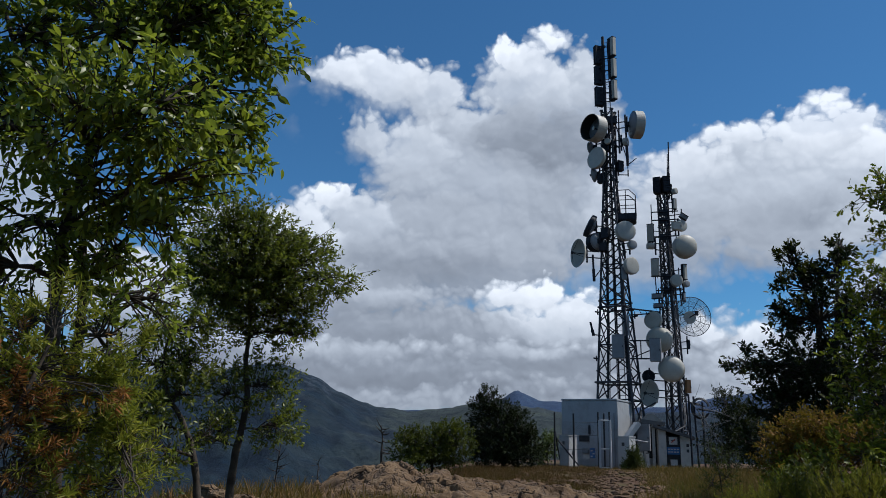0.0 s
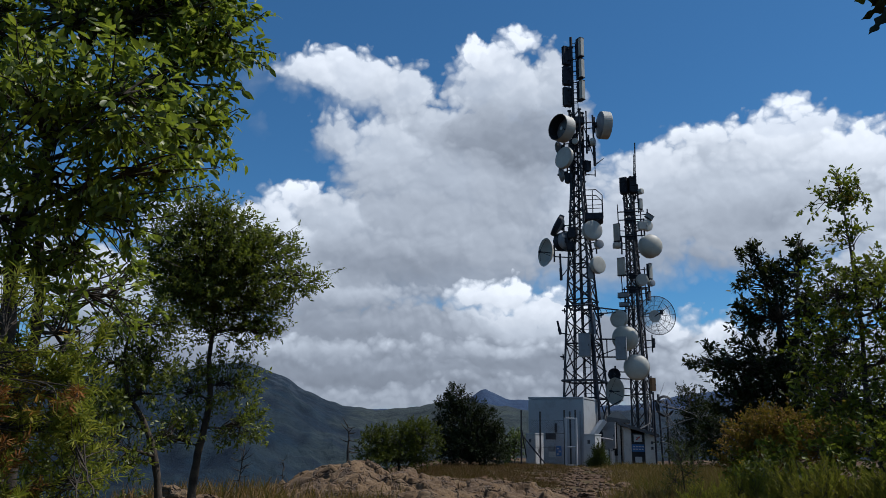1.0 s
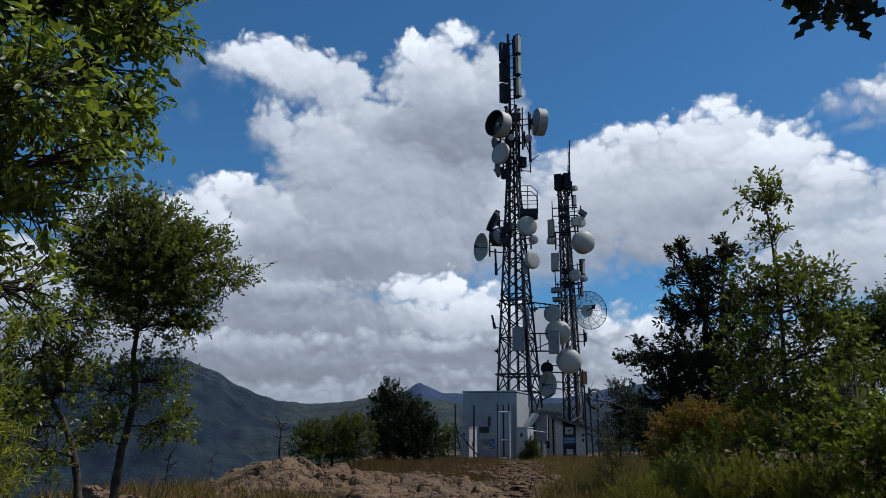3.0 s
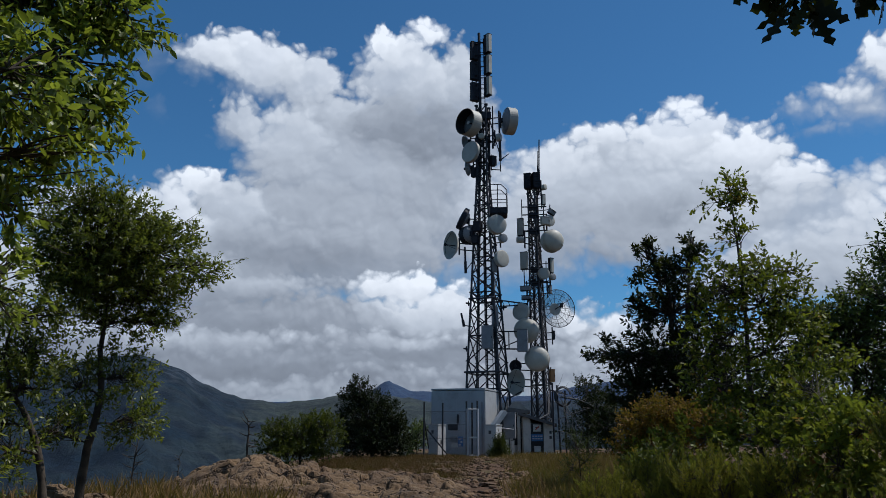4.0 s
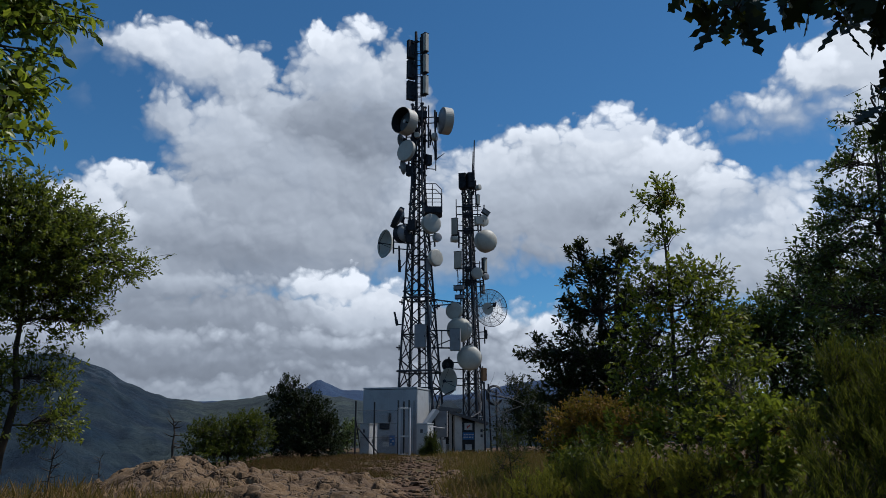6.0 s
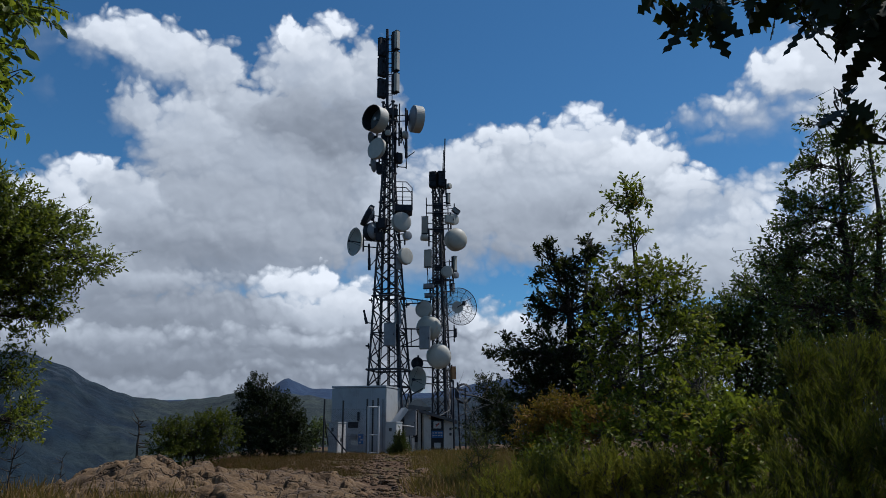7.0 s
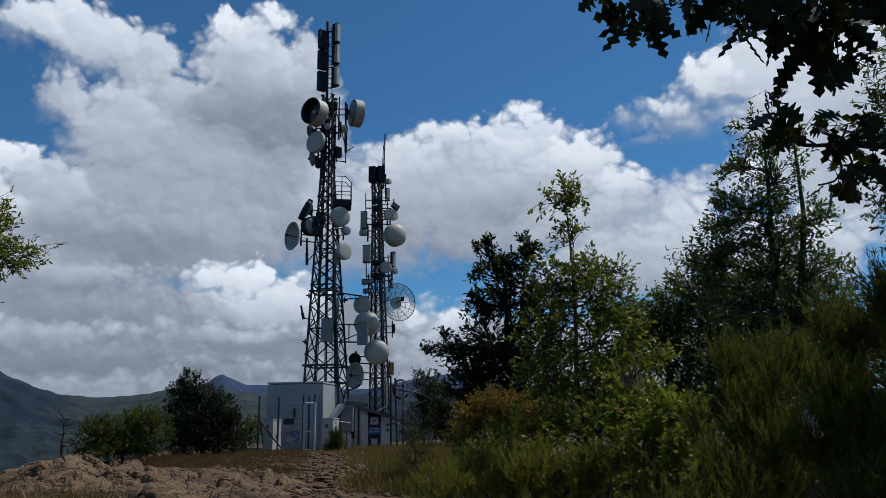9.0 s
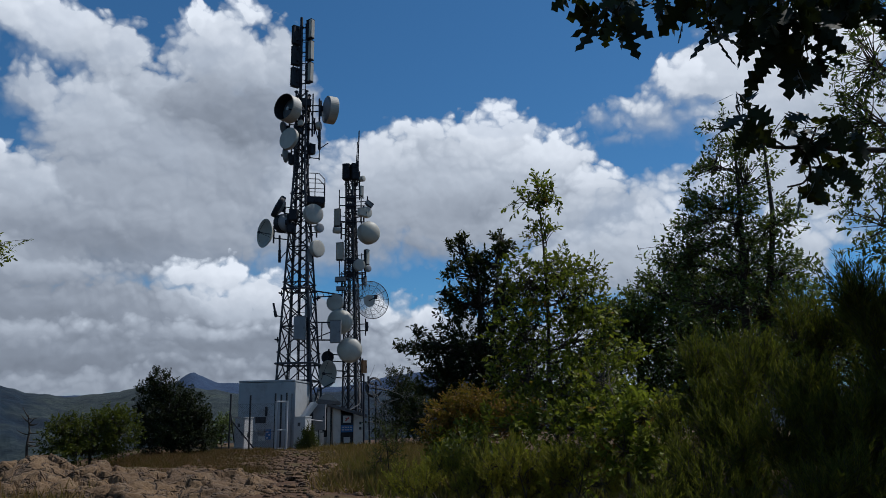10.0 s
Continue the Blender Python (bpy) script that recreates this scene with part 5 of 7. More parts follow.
part("crate", box(0.3, 0.3, 0.5, (sw * 0.3, 0.4, 0.3), 0.02), WHITE_PAINT, shed)

# old poles and a cable coil beside the hut
for a, b_top in (((2.61, 33.5, 0.81), (2.59, 33.5, 3.73)), ((2.88, 33.6, 0.81), (2.79, 33.6, 3.64)), ((3.1, 33.4, 0.69), (3.11, 33.4, 3.39))):
    old = thing("old_pole", a, "thin dark weathered pole leaning beside the hut", "pole", "old poles")
    bar("shaft", (0, 0, -0.3), Vector(b_top) - Vector(a), 0.04, DARK_STEEL, old, 8)
    bar("cross_piece", (Vector(b_top) - Vector(a)) * 0.9 + Vector((-0.2, 0, 0)), (Vector(b_top) - Vector(a)) * 0.86 + Vector((0.45, 0, 0)), 0.022, DARK_STEEL, old, 6)
coil = thing("cable_coil", (3.02, 33.3, 3.15), "black cable coil hung on the old poles", "cable coil")
for k in range(4):
    ring_pts = [((0.30 + 0.02 * k) * math.cos(u), 0.03 * k, (0.36 + 0.02 * k) * math.sin(u)) for u in np.linspace(0.2, 5.6 + 0.1 * k, 30)]
    hang(new("loop", arrays_mesh("loop", *tubes([(np.array(ring_pts), [0.022] * 30)], 6), CABLE, True)), coil)
cable_run("slack_cable", "slack black cables from mast to hut", [(2.69, 37.0, 3.59), (2.6, 36.0, 2.51), (1.95, 34.6, 2.18)], 2, 0.05, 0.016)
cable_run("slack_cable", "slack black cables below the white dish", [(1.44, 36.6, 3.56), (0.74, 36.2, 3.15), (0.55, 34.4, 1.93)], 2, 0.05, 0.018)

# ======== rocks of the hilltop ========
CREST_X = [-6.2, -5.75, -5.4, -5.1, -4.6, -4.2, -3.85, -3.6, -3.42, -3.1, -2.85, -2.05, -0.8, 0.2]
CREST_H = [0.0, 0.08, 0.24, 0.36, 0.56, 0.58, 0.40, 0.26, 0.38, 0.28, 0.15, 0.20, 0.07, 0.0]


def fractured(x, y, count, seed, lift, tilt, gap, x_squash=0.75):
    """Broken rock: blocks with a height and a dip of their own, cracks between them."""
    rng = np.random.default_rng(seed)
    sx, sy = rng.uniform(-6.6, 0.6, count), rng.uniform(11.6, 19.4, count)
    up, dip_x, dip_y = rng.normal(0, lift, count), rng.normal(0.0, tilt, count), rng.normal(0.06, tilt, count)
    best, second, owner = np.full(x.shape, 1e9), np.full(x.shape, 1e9), np.zeros(x.shape, dtype=int)
    wx, wy = x + 0.06 * rough(x, y, 0.35), y + 0.06 * rough(x + 31, y, 0.35)
    for i in range(count):
        d = np.hypot((wx - sx[i]) * x_squash, wy - sy[i])
        closer = d < best
        second = np.where(closer, best, np.minimum(second, d))
        owner = np.where(closer, i, owner)
        best = np.where(closer, d, best)
    crack = np.clip(1 - (second - best) / gap, 0, 1)
    reach = 0.45
    return up[owner] + dip_x[owner] * np.clip(x - sx[owner], -reach, reach) + dip_y[owner] * np.clip(y - sy[owner], -reach, reach), crack, owner


def rock_outcrop():
    """One bedrock outcrop: a humped block with a low shattered pavement running away from it."""
    gx, gy = np.arange(-6.4, 0.5, 0.027), np.arange(11.7, 19.2, 0.03)
    x, y = np.meshgrid(gx, gy)
    crest = np.interp(x + 0.10 * rough(x, y, 0.8), CREST_X, CREST_H)
    front = smooth01(y + 0.15 * rough(x, y, 0.7), 12.0, 14.5)
    hump = crest * front * (1 - smooth01(y, 14.7, 16.0 + 0.3 * rough(x, x, 1.0)))
    bed = 0.09 * smooth01(x, -4.6, -3.4) * (1 - smooth01(x, -1.3, 0.1)) * (1 - smooth01(y, 15.5, 18.6))
    big, split, block = fractured(x, y, 170, 5, 0.045, 0.17, 0.05)
    little, chips, _ = fractured(x, y, 1100, 6, 0.018, 0.16, 0.035, 0.55)
    strength = np.clip((hump + bed) / 0.12, 0, 1)
    relief = np.clip(big, -0.09, 0.09) - 0.13 * split + (np.clip(little, -0.04, 0.04) - 0.04 * chips) * np.clip(1.4 - 1.2 * hump / 0.5, 0.35, 1) + 0.012 * rough(x, y, 0.11, 5)
    rim = np.minimum(np.minimum(x - gx[0], gx[-1] - x), np.minimum(y - gy[0], gy[-1] - y))
    z = ground_height(x, y) + hump + bed - 0.10 + strength * (0.085 + relief) - 0.25 * (1 - smooth01(rim, 0, 0.35))
    n, k = x.shape
    i, j = np.meshgrid(np.arange(n - 1), np.arange(k - 1), indexing="ij")
    a = i * k + j
    faces = np.stack([a, a + 1, a + k + 1, a + k], -1).reshape(-1, 4)
    verts, owner = np.stack([x, y, z], -1).reshape(-1, 3), block.ravel()[faces[:, 0]]
    ob = thing("rock_outcrop", (-3.6, 14.0, 0.6), "humped tan limestone outcrop with dark cracks and a shattered ledge", "rock")
    for i in np.unique(owner):
        mine = faces[owner == i]
        used, back = np.unique(mine, return_inverse=True)
        hang(new("block", arrays_mesh("block", verts[used] - np.array((-3.6, 14.0, 0.6)), back.reshape(mine.shape), ROCK)), ob)


rock_outcrop()
for i, (x, y, r) in enumerate(((-5.58, 10.05, 0.34), (-5.11, 9.97, 0.30), (-4.98, 9.36, 0.26))):
    rock("boulder", x, y, (r * 1.3, r, r * 0.7), 140 + i, "small pale limestone boulder at the foot of the slim tree", 0.1, 60 * i, group="rim boulders")
GRAVEL = random.Random(5)
for i in range(44):
    x, y = GRAVEL.uniform(-2.6, 1.0), GRAVEL.uniform(15.5, 23)
    s = 0.06 + 0.18 * GRAVEL.random() ** 2
    rock("ledge_stone", x, y, (s * 1.5, s, s * 0.42), 100 + i, "flat earthy brown stone slab in the path", 0.2, GRAVEL.uniform(0, 180), group="ledge stones", fine=3, material=PATH_STONE)


# ======== trees and shrubs ========
def leaf_shape(xs, ws, fold=0.12, curl=-0.12):
    """A leaf along x: midrib and two edges, as triangles."""
    n = len(xs)
    mid = [(x, 0.0, curl * x * x) for x in xs]
    left = [(x, w, curl * x * x + fold * w) for x, w in zip(xs, ws)]
    right = [(x, -w, curl * x * x + fold * w) for x, w in zip(xs, ws)]
    tris = []
    for i in range(n - 1):
        for side, flip in ((n, 1), (2 * n, -1)):
            a, b, c, d = i, i + 1, side + i + 1, side + i
            tris += [(a, b, c), (a, c, d)] if flip > 0 else [(a, c, b), (a, d, c)]
    return np.array(mid + left + right), np.array(tris)


SIMPLE = (np.array([(0, 0, 0), (0.32, 0.17, 0.03), (0.32, -0.17, 0.03), (0.72, 0.13, -0.02), (0.72, -0.13, -0.02), (1, 0, -0.12)]), np.array([(0, 2, 1), (1, 2, 4), (1, 4, 3), (3, 4, 5)]))
SMALL = (np.array([(0, 0, 0), (0.5, 0.2, 0.04), (0.5, -0.2, 0.04), (1, 0, -0.06)]), np.array([(0, 2, 1), (1, 2, 3)]))
BROAD = leaf_shape([0, 0.14, 0.34, 0.58, 0.82, 1.0], [0.0, 0.10, 0.19, 0.185, 0.10, 0.0], 0.18, -0.16)
BLADE = (np.array([(0, 0.05, 0), (0, -0.05, 0), (1, 0, 0)]), np.array([(0, 1, 2)]))
SPRIG = (np.array([(0, 0.035, 0), (0, -0.035, 0), (0.5, 0.07, 0.02), (0.5, -0.07, 0.02), (1, 0, 0)]), np.array([(0, 1, 3), (0, 3, 2), (2, 3, 4)]))
OAK = leaf_shape([0, 0.12, 0.28, 0.4, 0.55, 0.66, 0.82, 1.0], [0.02, 0.06, 0.2, 0.09, 0.3, 0.13, 0.24, 0.03])
LOBED_X = [i / 27 for i in range(28)]
LOBED_W = [0.012 if x < 0.10 else max(0.0, 0.29 * math.sin(math.pi * min(1.0, (x - 0.06) / 0.94) ** 0.9) ** 0.75 * (0.30 + 0.70 * (0.5 - 0.5 * math.cos(2 * math.pi * 4.6 * (x - 0.10)))) ** 0.85) for x in LOBED_X]
OAK_NEAR = leaf_shape(LOBED_X, LOBED_W, 0.10, -0.22)


def unit(v):
    return v / (np.linalg.norm(v, axis=-1, keepdims=True) + 1e-9)


def place_leaves(rng, base, way, shape, size, lie=0.6):
    """Copies of a leaf shape at base points along way, with the upper side roughly to the sky."""
    tv, tf = shape
    n = len(base)
    way = unit(way)
    up = np.array([0, 0, 1.0]) * lie + rng.normal(0, 0.55, (n, 3))
    up = unit(up - (up * way).sum(1, keepdims=True) * way)
    side = np.cross(up, way)
    s = size * rng.uniform(0.65, 1.2, n)
    v = base[:, None] + s[:, None, None] * (tv[None, :, 0:1] * way[:, None] + tv[None, :, 1:2] * side[:, None] + tv[None, :, 2:3] * up[:, None])
    f = tf[None] + (np.arange(n) * len(tv))[:, None, None]
    return v.reshape(-1, 3), f.reshape(-1, 3)


def curve(a, c, b, n):
    t = np.linspace(0, 1, n)[:, None]
    return (1 - t) ** 2 * a + 2 * t * (1 - t) * c + t * t * b


def k_mid(shape):
    """The midrib's share of a leaf shape's vertices."""
    return shape[0][:len(shape[0]) // 3]


def k_wide(shape):
    """The vertex at the leaf's widest edge."""
    n = len(shape[0]) // 3
    return n + int(np.argmax(shape[0][n:2 * n, 1]))


def plant(name, label, category, trunks, lobes, shape, size, per_twig, twig, leaf_mat, bark=None, seed=1, group="", rise=0.4, thin=0.012, lie=0.6, limbs=True, hollow=0.35, droop=0.0, depth=1.0, split=True, dense=2.4, below=True, single=False, flare=0.9, clump=0, gather=0.17):
    """A tree or shrub. trunks: (points, foot radius, top radius). lobes: x, y, z, half width, half height, twigs."""
    rng = np.random.default_rng(seed)
    foot = np.array(trunks[0][0][0], dtype=float)
    ob = thing(name, tuple(foot), label, category, group)
    stems = []
    for pts, r0, r1 in trunks:
        pts = np.array(pts, dtype=float)
        t = np.linspace(0, 1, len(pts))
        fine = np.linspace(0, 1, 5 * len(pts))
        path = np.stack([np.interp(fine, t, pts[:, k]) for k in range(3)], 1)
        for _ in range(3):
            path[1:-1] = 0.25 * path[:-2] + 0.5 * path[1:-1] + 0.25 * path[2:]
        path += rng.normal(0, 0.25 * r1, path.shape)
        stems.append((path, np.linspace(r0, r1, len(path)) * (1 + 0.06 * np.sin(np.arange(len(path)) * 1.7))))
    wood, twigs_at, twigs_way, twigs_len = [], [], [], []
    for x, y, z, rx, rz, count in lobes:
        c = np.array((x, y, z))
        best = None
        for path, radii in stems:
            d = np.linalg.norm(path - c, axis=1) + np.where(path[:, 2] > z - 0.1 * rz, 0.8 if below else 0.0, 0.0)
            k = int(np.argmin(d))
            if best is None or d[k] < best[0]:
                best = (d[k], path[k], radii[k])
        start, r_at = best[1], best[2]
        bend = (start + c) / 2 + np.array([0, 0, rise * 0.3 * np.linalg.norm(c - start)]) + rng.normal(0, 0.05, 3)
        limb = curve(start, bend, c, 9)
        limb[2:-1] += rng.normal(0, 0.02 * (rx + rz), (6, 3))
        r_limb = min(0.6 * r_at, 0.008 + 0.014 * np.linalg.norm(c - start) + 0.01 * (rx + rz))
        if limbs:
            wood.append((limb, np.linspace(r_limb, 0.35 * r_limb + 0.002, 9)))
        count = int(count * dense)
        u = unit(rng.normal(0, 1, (count, 3)))
        rad = (hollow + (1 - hollow) * rng.random(count) ** 0.6)[:, None]
        if clump:
            # twigs in bunches with gaps between them
            mids = max(count // clump, 3)
            pick = rng.integers(0, mids, count)
            spot = (u * rad)[pick] + rng.normal(0, gather, (count, 3))
            u = unit(spot)
        else:
            spot = u * rad
        base = c + spot * np.array((rx, rx * depth, rz))
        way = unit(u + np.array((0, 0, rise)) + rng.normal(0, 0.45, (count, 3)))
        length = twig * rng.uniform(0.6, 1.3, count)
        if split:
            for i in range(0, count, 2 if count > 60 else 1):
                k = rng.integers(3, 9)
                a = limb[k]
                m = (a + base[i]) / 2 + rng.normal(0, 0.12 * np.linalg.norm(base[i] - a) + 0.005, 3)
                wood.append((curve(a, m, base[i] + way[i] * length[i] * 0.9, 5), np.linspace(thin, thin * 0.3, 5)))
        twigs_at.append(base)
        twigs_way.append(way)
        twigs_len.append(length)
    base, way, length = np.concatenate(twigs_at), np.concatenate(twigs_way), np.concatenate(twigs_len)
    n = len(base)
    u = np.tile((np.arange(per_twig) + 0.5) / per_twig, (n, 1)) + rng.normal(0, 0.03, (n, per_twig))
    at = base[:, None] + way[:, None] * (u * length[:, None])[..., None]
    around = rng.normal(0, 1, (n, per_twig, 3))
    around -= (around * way[:, None]).sum(-1, keepdims=True) * way[:, None]
    out = unit(around) * flare + way[:, None] * (0.35 + 0.5 * u[..., None]) + np.array((0, 0, -droop))
    lv, lf = place_leaves(rng, at.reshape(-1, 3), out.reshape(-1, 3), shape, size, lie)
    if stems:
        v, f = tubes(stems, 9)
        hang(new("trunk", arrays_mesh("trunk", v - foot, f, bark or BARK, True)), ob)
    if wood:
        v, f = tubes(wood, 4)
        tagged(hang(new("branchwork", arrays_mesh("branchwork", v - foot, f, bark or BARK, True)), ob), kind="stuff")
    if single:
        # large leaves near the eye: each one an object on one of four shared meshes
        k = len(shape[0])
        quad = lv.reshape(-1, k, 3)
        meshes = [arrays_mesh("leaf", shape[0] * np.array((1, 0.85 + 0.1 * i, 1.4 - 0.6 * i)), shape[1], leaf_mat) for i in range(4)]
        for i, v in enumerate(quad):
            e1 = v[len(k_mid(shape)) - 1] - v[0]
            s1 = np.linalg.norm(e1)
            side = unit(v[k_wide(shape)] - v[k_wide(shape) - len(k_mid(shape))])
            m = Matrix.Identity(4)
            for col, axis in enumerate((unit(e1), side, np.cross(unit(e1), side))):
                for row in range(3):
                    m[row][col] = float(axis[row]) * s1
            leaf = hang(new("leaf", meshes[i % 4]), ob)
            leaf.matrix_basis = Matrix.Translation(v[0] - foot) @ m
    else:
        hang(new("crown", arrays_mesh("crown", lv - foot, lf, leaf_mat)), ob)
    return ob


# --- the broad-leaved tree close by ---
plant("broadleaf_tree", "tall broadleaf tree with glossy yellow-green leaves on slender stems", "tree",
      [([(-4.57, 5.56, 0.57), (-4.64, 5.51, 1.61), (-4.66, 5.49, 2.35), (-4.7, 5.46, 3.18), (-4.45, 5.41, 4.13), (-4.16, 5.38, 5.07), (-3.76, 5.42, 5.74)], 0.085, 0.02),
       ([(-4.7, 5.85, 0.53), (-4.72, 5.83, 1.9), (-4.68, 5.86, 2.5), (-4.74, 5.81, 3.32), (-5.1, 5.37, 4.38), (-5.35, 5.12, 5.28)], 0.06, 0.018)],
      [(-5.03, 5.15, 5.04, 0.56, 0.5, 130), (-4.22, 5.07, 5.02, 0.53, 0.44, 120), (-3.68, 5.24, 5.05, 0.46, 0.37, 110), (-3.25, 5.51, 5.22, 0.43, 0.33, 110), (-3.02, 5.64, 5.02, 0.31, 0.23, 80), (-3.27, 5.38, 4.5, 0.34, 0.3, 90)]
      + [(-3.11, 4.41, 3.89, 0.38, 0.3, 90), (-3.89, 4.57, 3.97, 0.47, 0.38, 85), (-4.93, 4.97, 4.09, 0.47, 0.47, 110), (-3.28, 5.61, 3.97, 0.28, 0.29, 70), (-3.19, 4.84, 3.49, 0.32, 0.16, 60), (-3.93, 5.05, 3.56, 0.43, 0.27, 66)]
      + [(-4.73, 5.16, 3.34, 0.52, 0.38, 62), (-4.42, 5.94, 3.29, 0.36, 0.28, 38), (-4.71, 5.71, 2.93, 0.4, 0.3, 40), (-4.44, 6.54, 2.9, 0.33, 0.28, 32), (-4.94, 5.38, 2.53, 0.33, 0.26, 28), (-4.59, 6.3, 2.51, 0.35, 0.24, 26)]
      + [(-5.4, 4.76, 4.38, 0.52, 0.66, 110), (-5.27, 4.9, 3.1, 0.46, 0.59, 49), (-4.38, 5.2, 5.79, 0.82, 0.46, 110), (-3.48, 5.61, 5.89, 0.63, 0.42, 90), (-5.0, 4.89, 5.78, 0.75, 0.55, 100), (-3.89, 5.82, 3.4, 0.23, 0.18, 34), (-4.83, 5.86, 2.2, 0.28, 0.2, 24)],
      BROAD, 0.096, 9, 0.26, ASH_LEAF, seed=11, rise=0.15, lie=0.7, droop=0.25, hollow=0.15, dense=1.1, clump=6)

# --- slim trees at the rim of the hilltop ---
plant("slim_tree", "slim young tree with rounded leafy crown and bent trunk", "tree",
      [([(-4.69, 8.83, 0.37), (-4.68, 8.84, 0.87), (-4.65, 8.85, 1.41), (-4.57, 8.9, 1.99), (-4.63, 8.86, 2.51), (-4.6, 8.88, 3.09), (-4.7, 8.83, 3.9)], 0.062, 0.014)],
      [(-4.91, 8.71, 4.25, 0.46, 0.28, 60), (-4.52, 8.92, 4.1, 0.48, 0.33, 75), (-4.11, 9.12, 3.8, 0.39, 0.31, 60), (-3.72, 9.28, 3.59, 0.25, 0.12, 22), (-4.74, 8.8, 3.67, 0.62, 0.44, 110), (-4.93, 8.7, 3.24, 0.45, 0.32, 60)]
      + [(-4.23, 9.06, 3.22, 0.35, 0.33, 50), (-4.48, 8.94, 3.47, 0.44, 0.37, 60), (-4.56, 8.9, 2.87, 0.29, 0.2, 24), (-5.11, 8.6, 3.63, 0.29, 0.36, 40), (-4.36, 8.99, 2.24, 0.24, 0.3, 22), (-4.22, 9.05, 1.75, 0.26, 0.26, 22), (-4.84, 8.77, 2.08, 0.26, 0.3, 20), (-4.85, 8.8, 1.6, 0.2, 0.22, 14), (-4.05, 9.14, 2.9, 0.17, 0.13, 12)],
      SIMPLE, 0.060, 14, 0.20, SLIM_LEAF, seed=12, rise=0.5, hollow=0.25, thin=0.006, dense=4.0, clump=8, gather=0.27)
plant("slim_tree", "thin young tree with sparse dark leaves beside the bent one", "tree",
      [([(-4.69, 8.26, 0.43), (-4.76, 8.22, 1.03), (-4.84, 8.17, 1.47), (-4.99, 8.08, 1.82), (-5.13, 7.99, 2.03), (-5.21, 7.95, 2.48), (-5.13, 7.99, 2.95)], 0.05, 0.01)],
      [(-5.12, 8.0, 2.82, 0.39, 0.32, 55), (-5.31, 7.87, 2.38, 0.33, 0.27, 45), (-4.95, 8.11, 2.43, 0.27, 0.27, 40), (-4.95, 8.11, 2.04, 0.3, 0.24, 36), (-5.33, 7.87, 1.71, 0.37, 0.27, 45), (-4.98, 7.85, 1.32, 0.31, 0.26, 38), (-4.69, 8.26, 1.6, 0.16, 0.17, 12), (-5.39, 7.58, 2.0, 0.28, 0.28, 36), (-5.18, 7.11, 1.46, 0.35, 0.32, 50)],
      SIMPLE, 0.066, 12, 0.2, SLIM_LEAF, seed=13, rise=0.35, thin=0.006, dense=2.2, clump=6, gather=0.25)

# --- needle-leaved shrub in the foreground ---
plant("heath_shrub", "bushy needle-leaved shrub, yellow-green with rusty dead tips", "shrub",
      [([(-2.75, 2.7, 0.1), (-2.7, 2.75, 0.8), (-2.62, 2.85, 1.5), (-2.5, 2.95, 2.0)], 0.03, 0.008), ([(-2.8, 2.8, 0.1), (-2.4, 2.85, 0.7), (-2.0, 3.0, 1.35)], 0.025, 0.006), ([(-2.8, 2.8, 0.1), (-3.0, 2.7, 0.9), (-3.1, 2.6, 1.7)], 0.025, 0.006)],
      [(-2.68, 2.97, 2.03, 0.13, 0.1, 22), (-2.6, 3.04, 2.16, 0.11, 0.09, 16), (-2.54, 3.09, 1.89, 0.14, 0.11, 26), (-2.42, 3.19, 1.77, 0.12, 0.11, 24), (-2.31, 3.27, 1.8, 0.09, 0.1, 18), (-2.44, 3.17, 1.61, 0.16, 0.12, 32), (-2.32, 3.26, 1.54, 0.11, 0.11, 20), (-2.53, 3.1, 1.44, 0.15, 0.1, 26), (-2.35, 3.24, 1.39, 0.14, 0.1, 28), (-2.48, 3.14, 1.29, 0.2, 0.1, 30)]
      + [(-2.3, 3.27, 1.94, 0.07, 0.07, 10), (-2.66, 2.99, 1.8, 0.12, 0.1, 16), (-2.83, 2.83, 1.89, 0.15, 0.2, 26)],
      SPRIG, 0.052, 40, 0.15, NEEDLE, seed=14, rise=0.5, lie=0.2, thin=0.004, hollow=0.15, dense=1.0, flare=1.2, clump=4)
plant("heath_shrub", "half-dead needle-leaved shrub turned rust-brown", "shrub",
      [([(-2.95, 2.7, 0.1), (-2.95, 2.7, 0.8), (-2.9, 2.75, 1.5), (-2.85, 2.8, 1.8)], 0.025, 0.006), ([(-2.95, 2.75, 0.1), (-2.7, 2.8, 0.7), (-2.55, 2.85, 1.2)], 0.02, 0.005)],
      [(-2.63, 2.88, 1.89, 0.1, 0.1, 16), (-2.63, 2.88, 1.7, 0.12, 0.12, 24), (-2.54, 2.96, 1.61, 0.12, 0.1, 22), (-2.59, 2.92, 1.49, 0.15, 0.12, 28), (-2.49, 3.0, 1.37, 0.15, 0.1, 24), (-2.21, 3.09, 1.79, 0.04, 0.04, 7), (-2.72, 2.8, 1.55, 0.14, 0.19, 26)],
      SPRIG, 0.046, 36, 0.14, RUST, seed=24, rise=0.5, lie=0.2, thin=0.004, hollow=0.15, dense=0.6, flare=1.3)

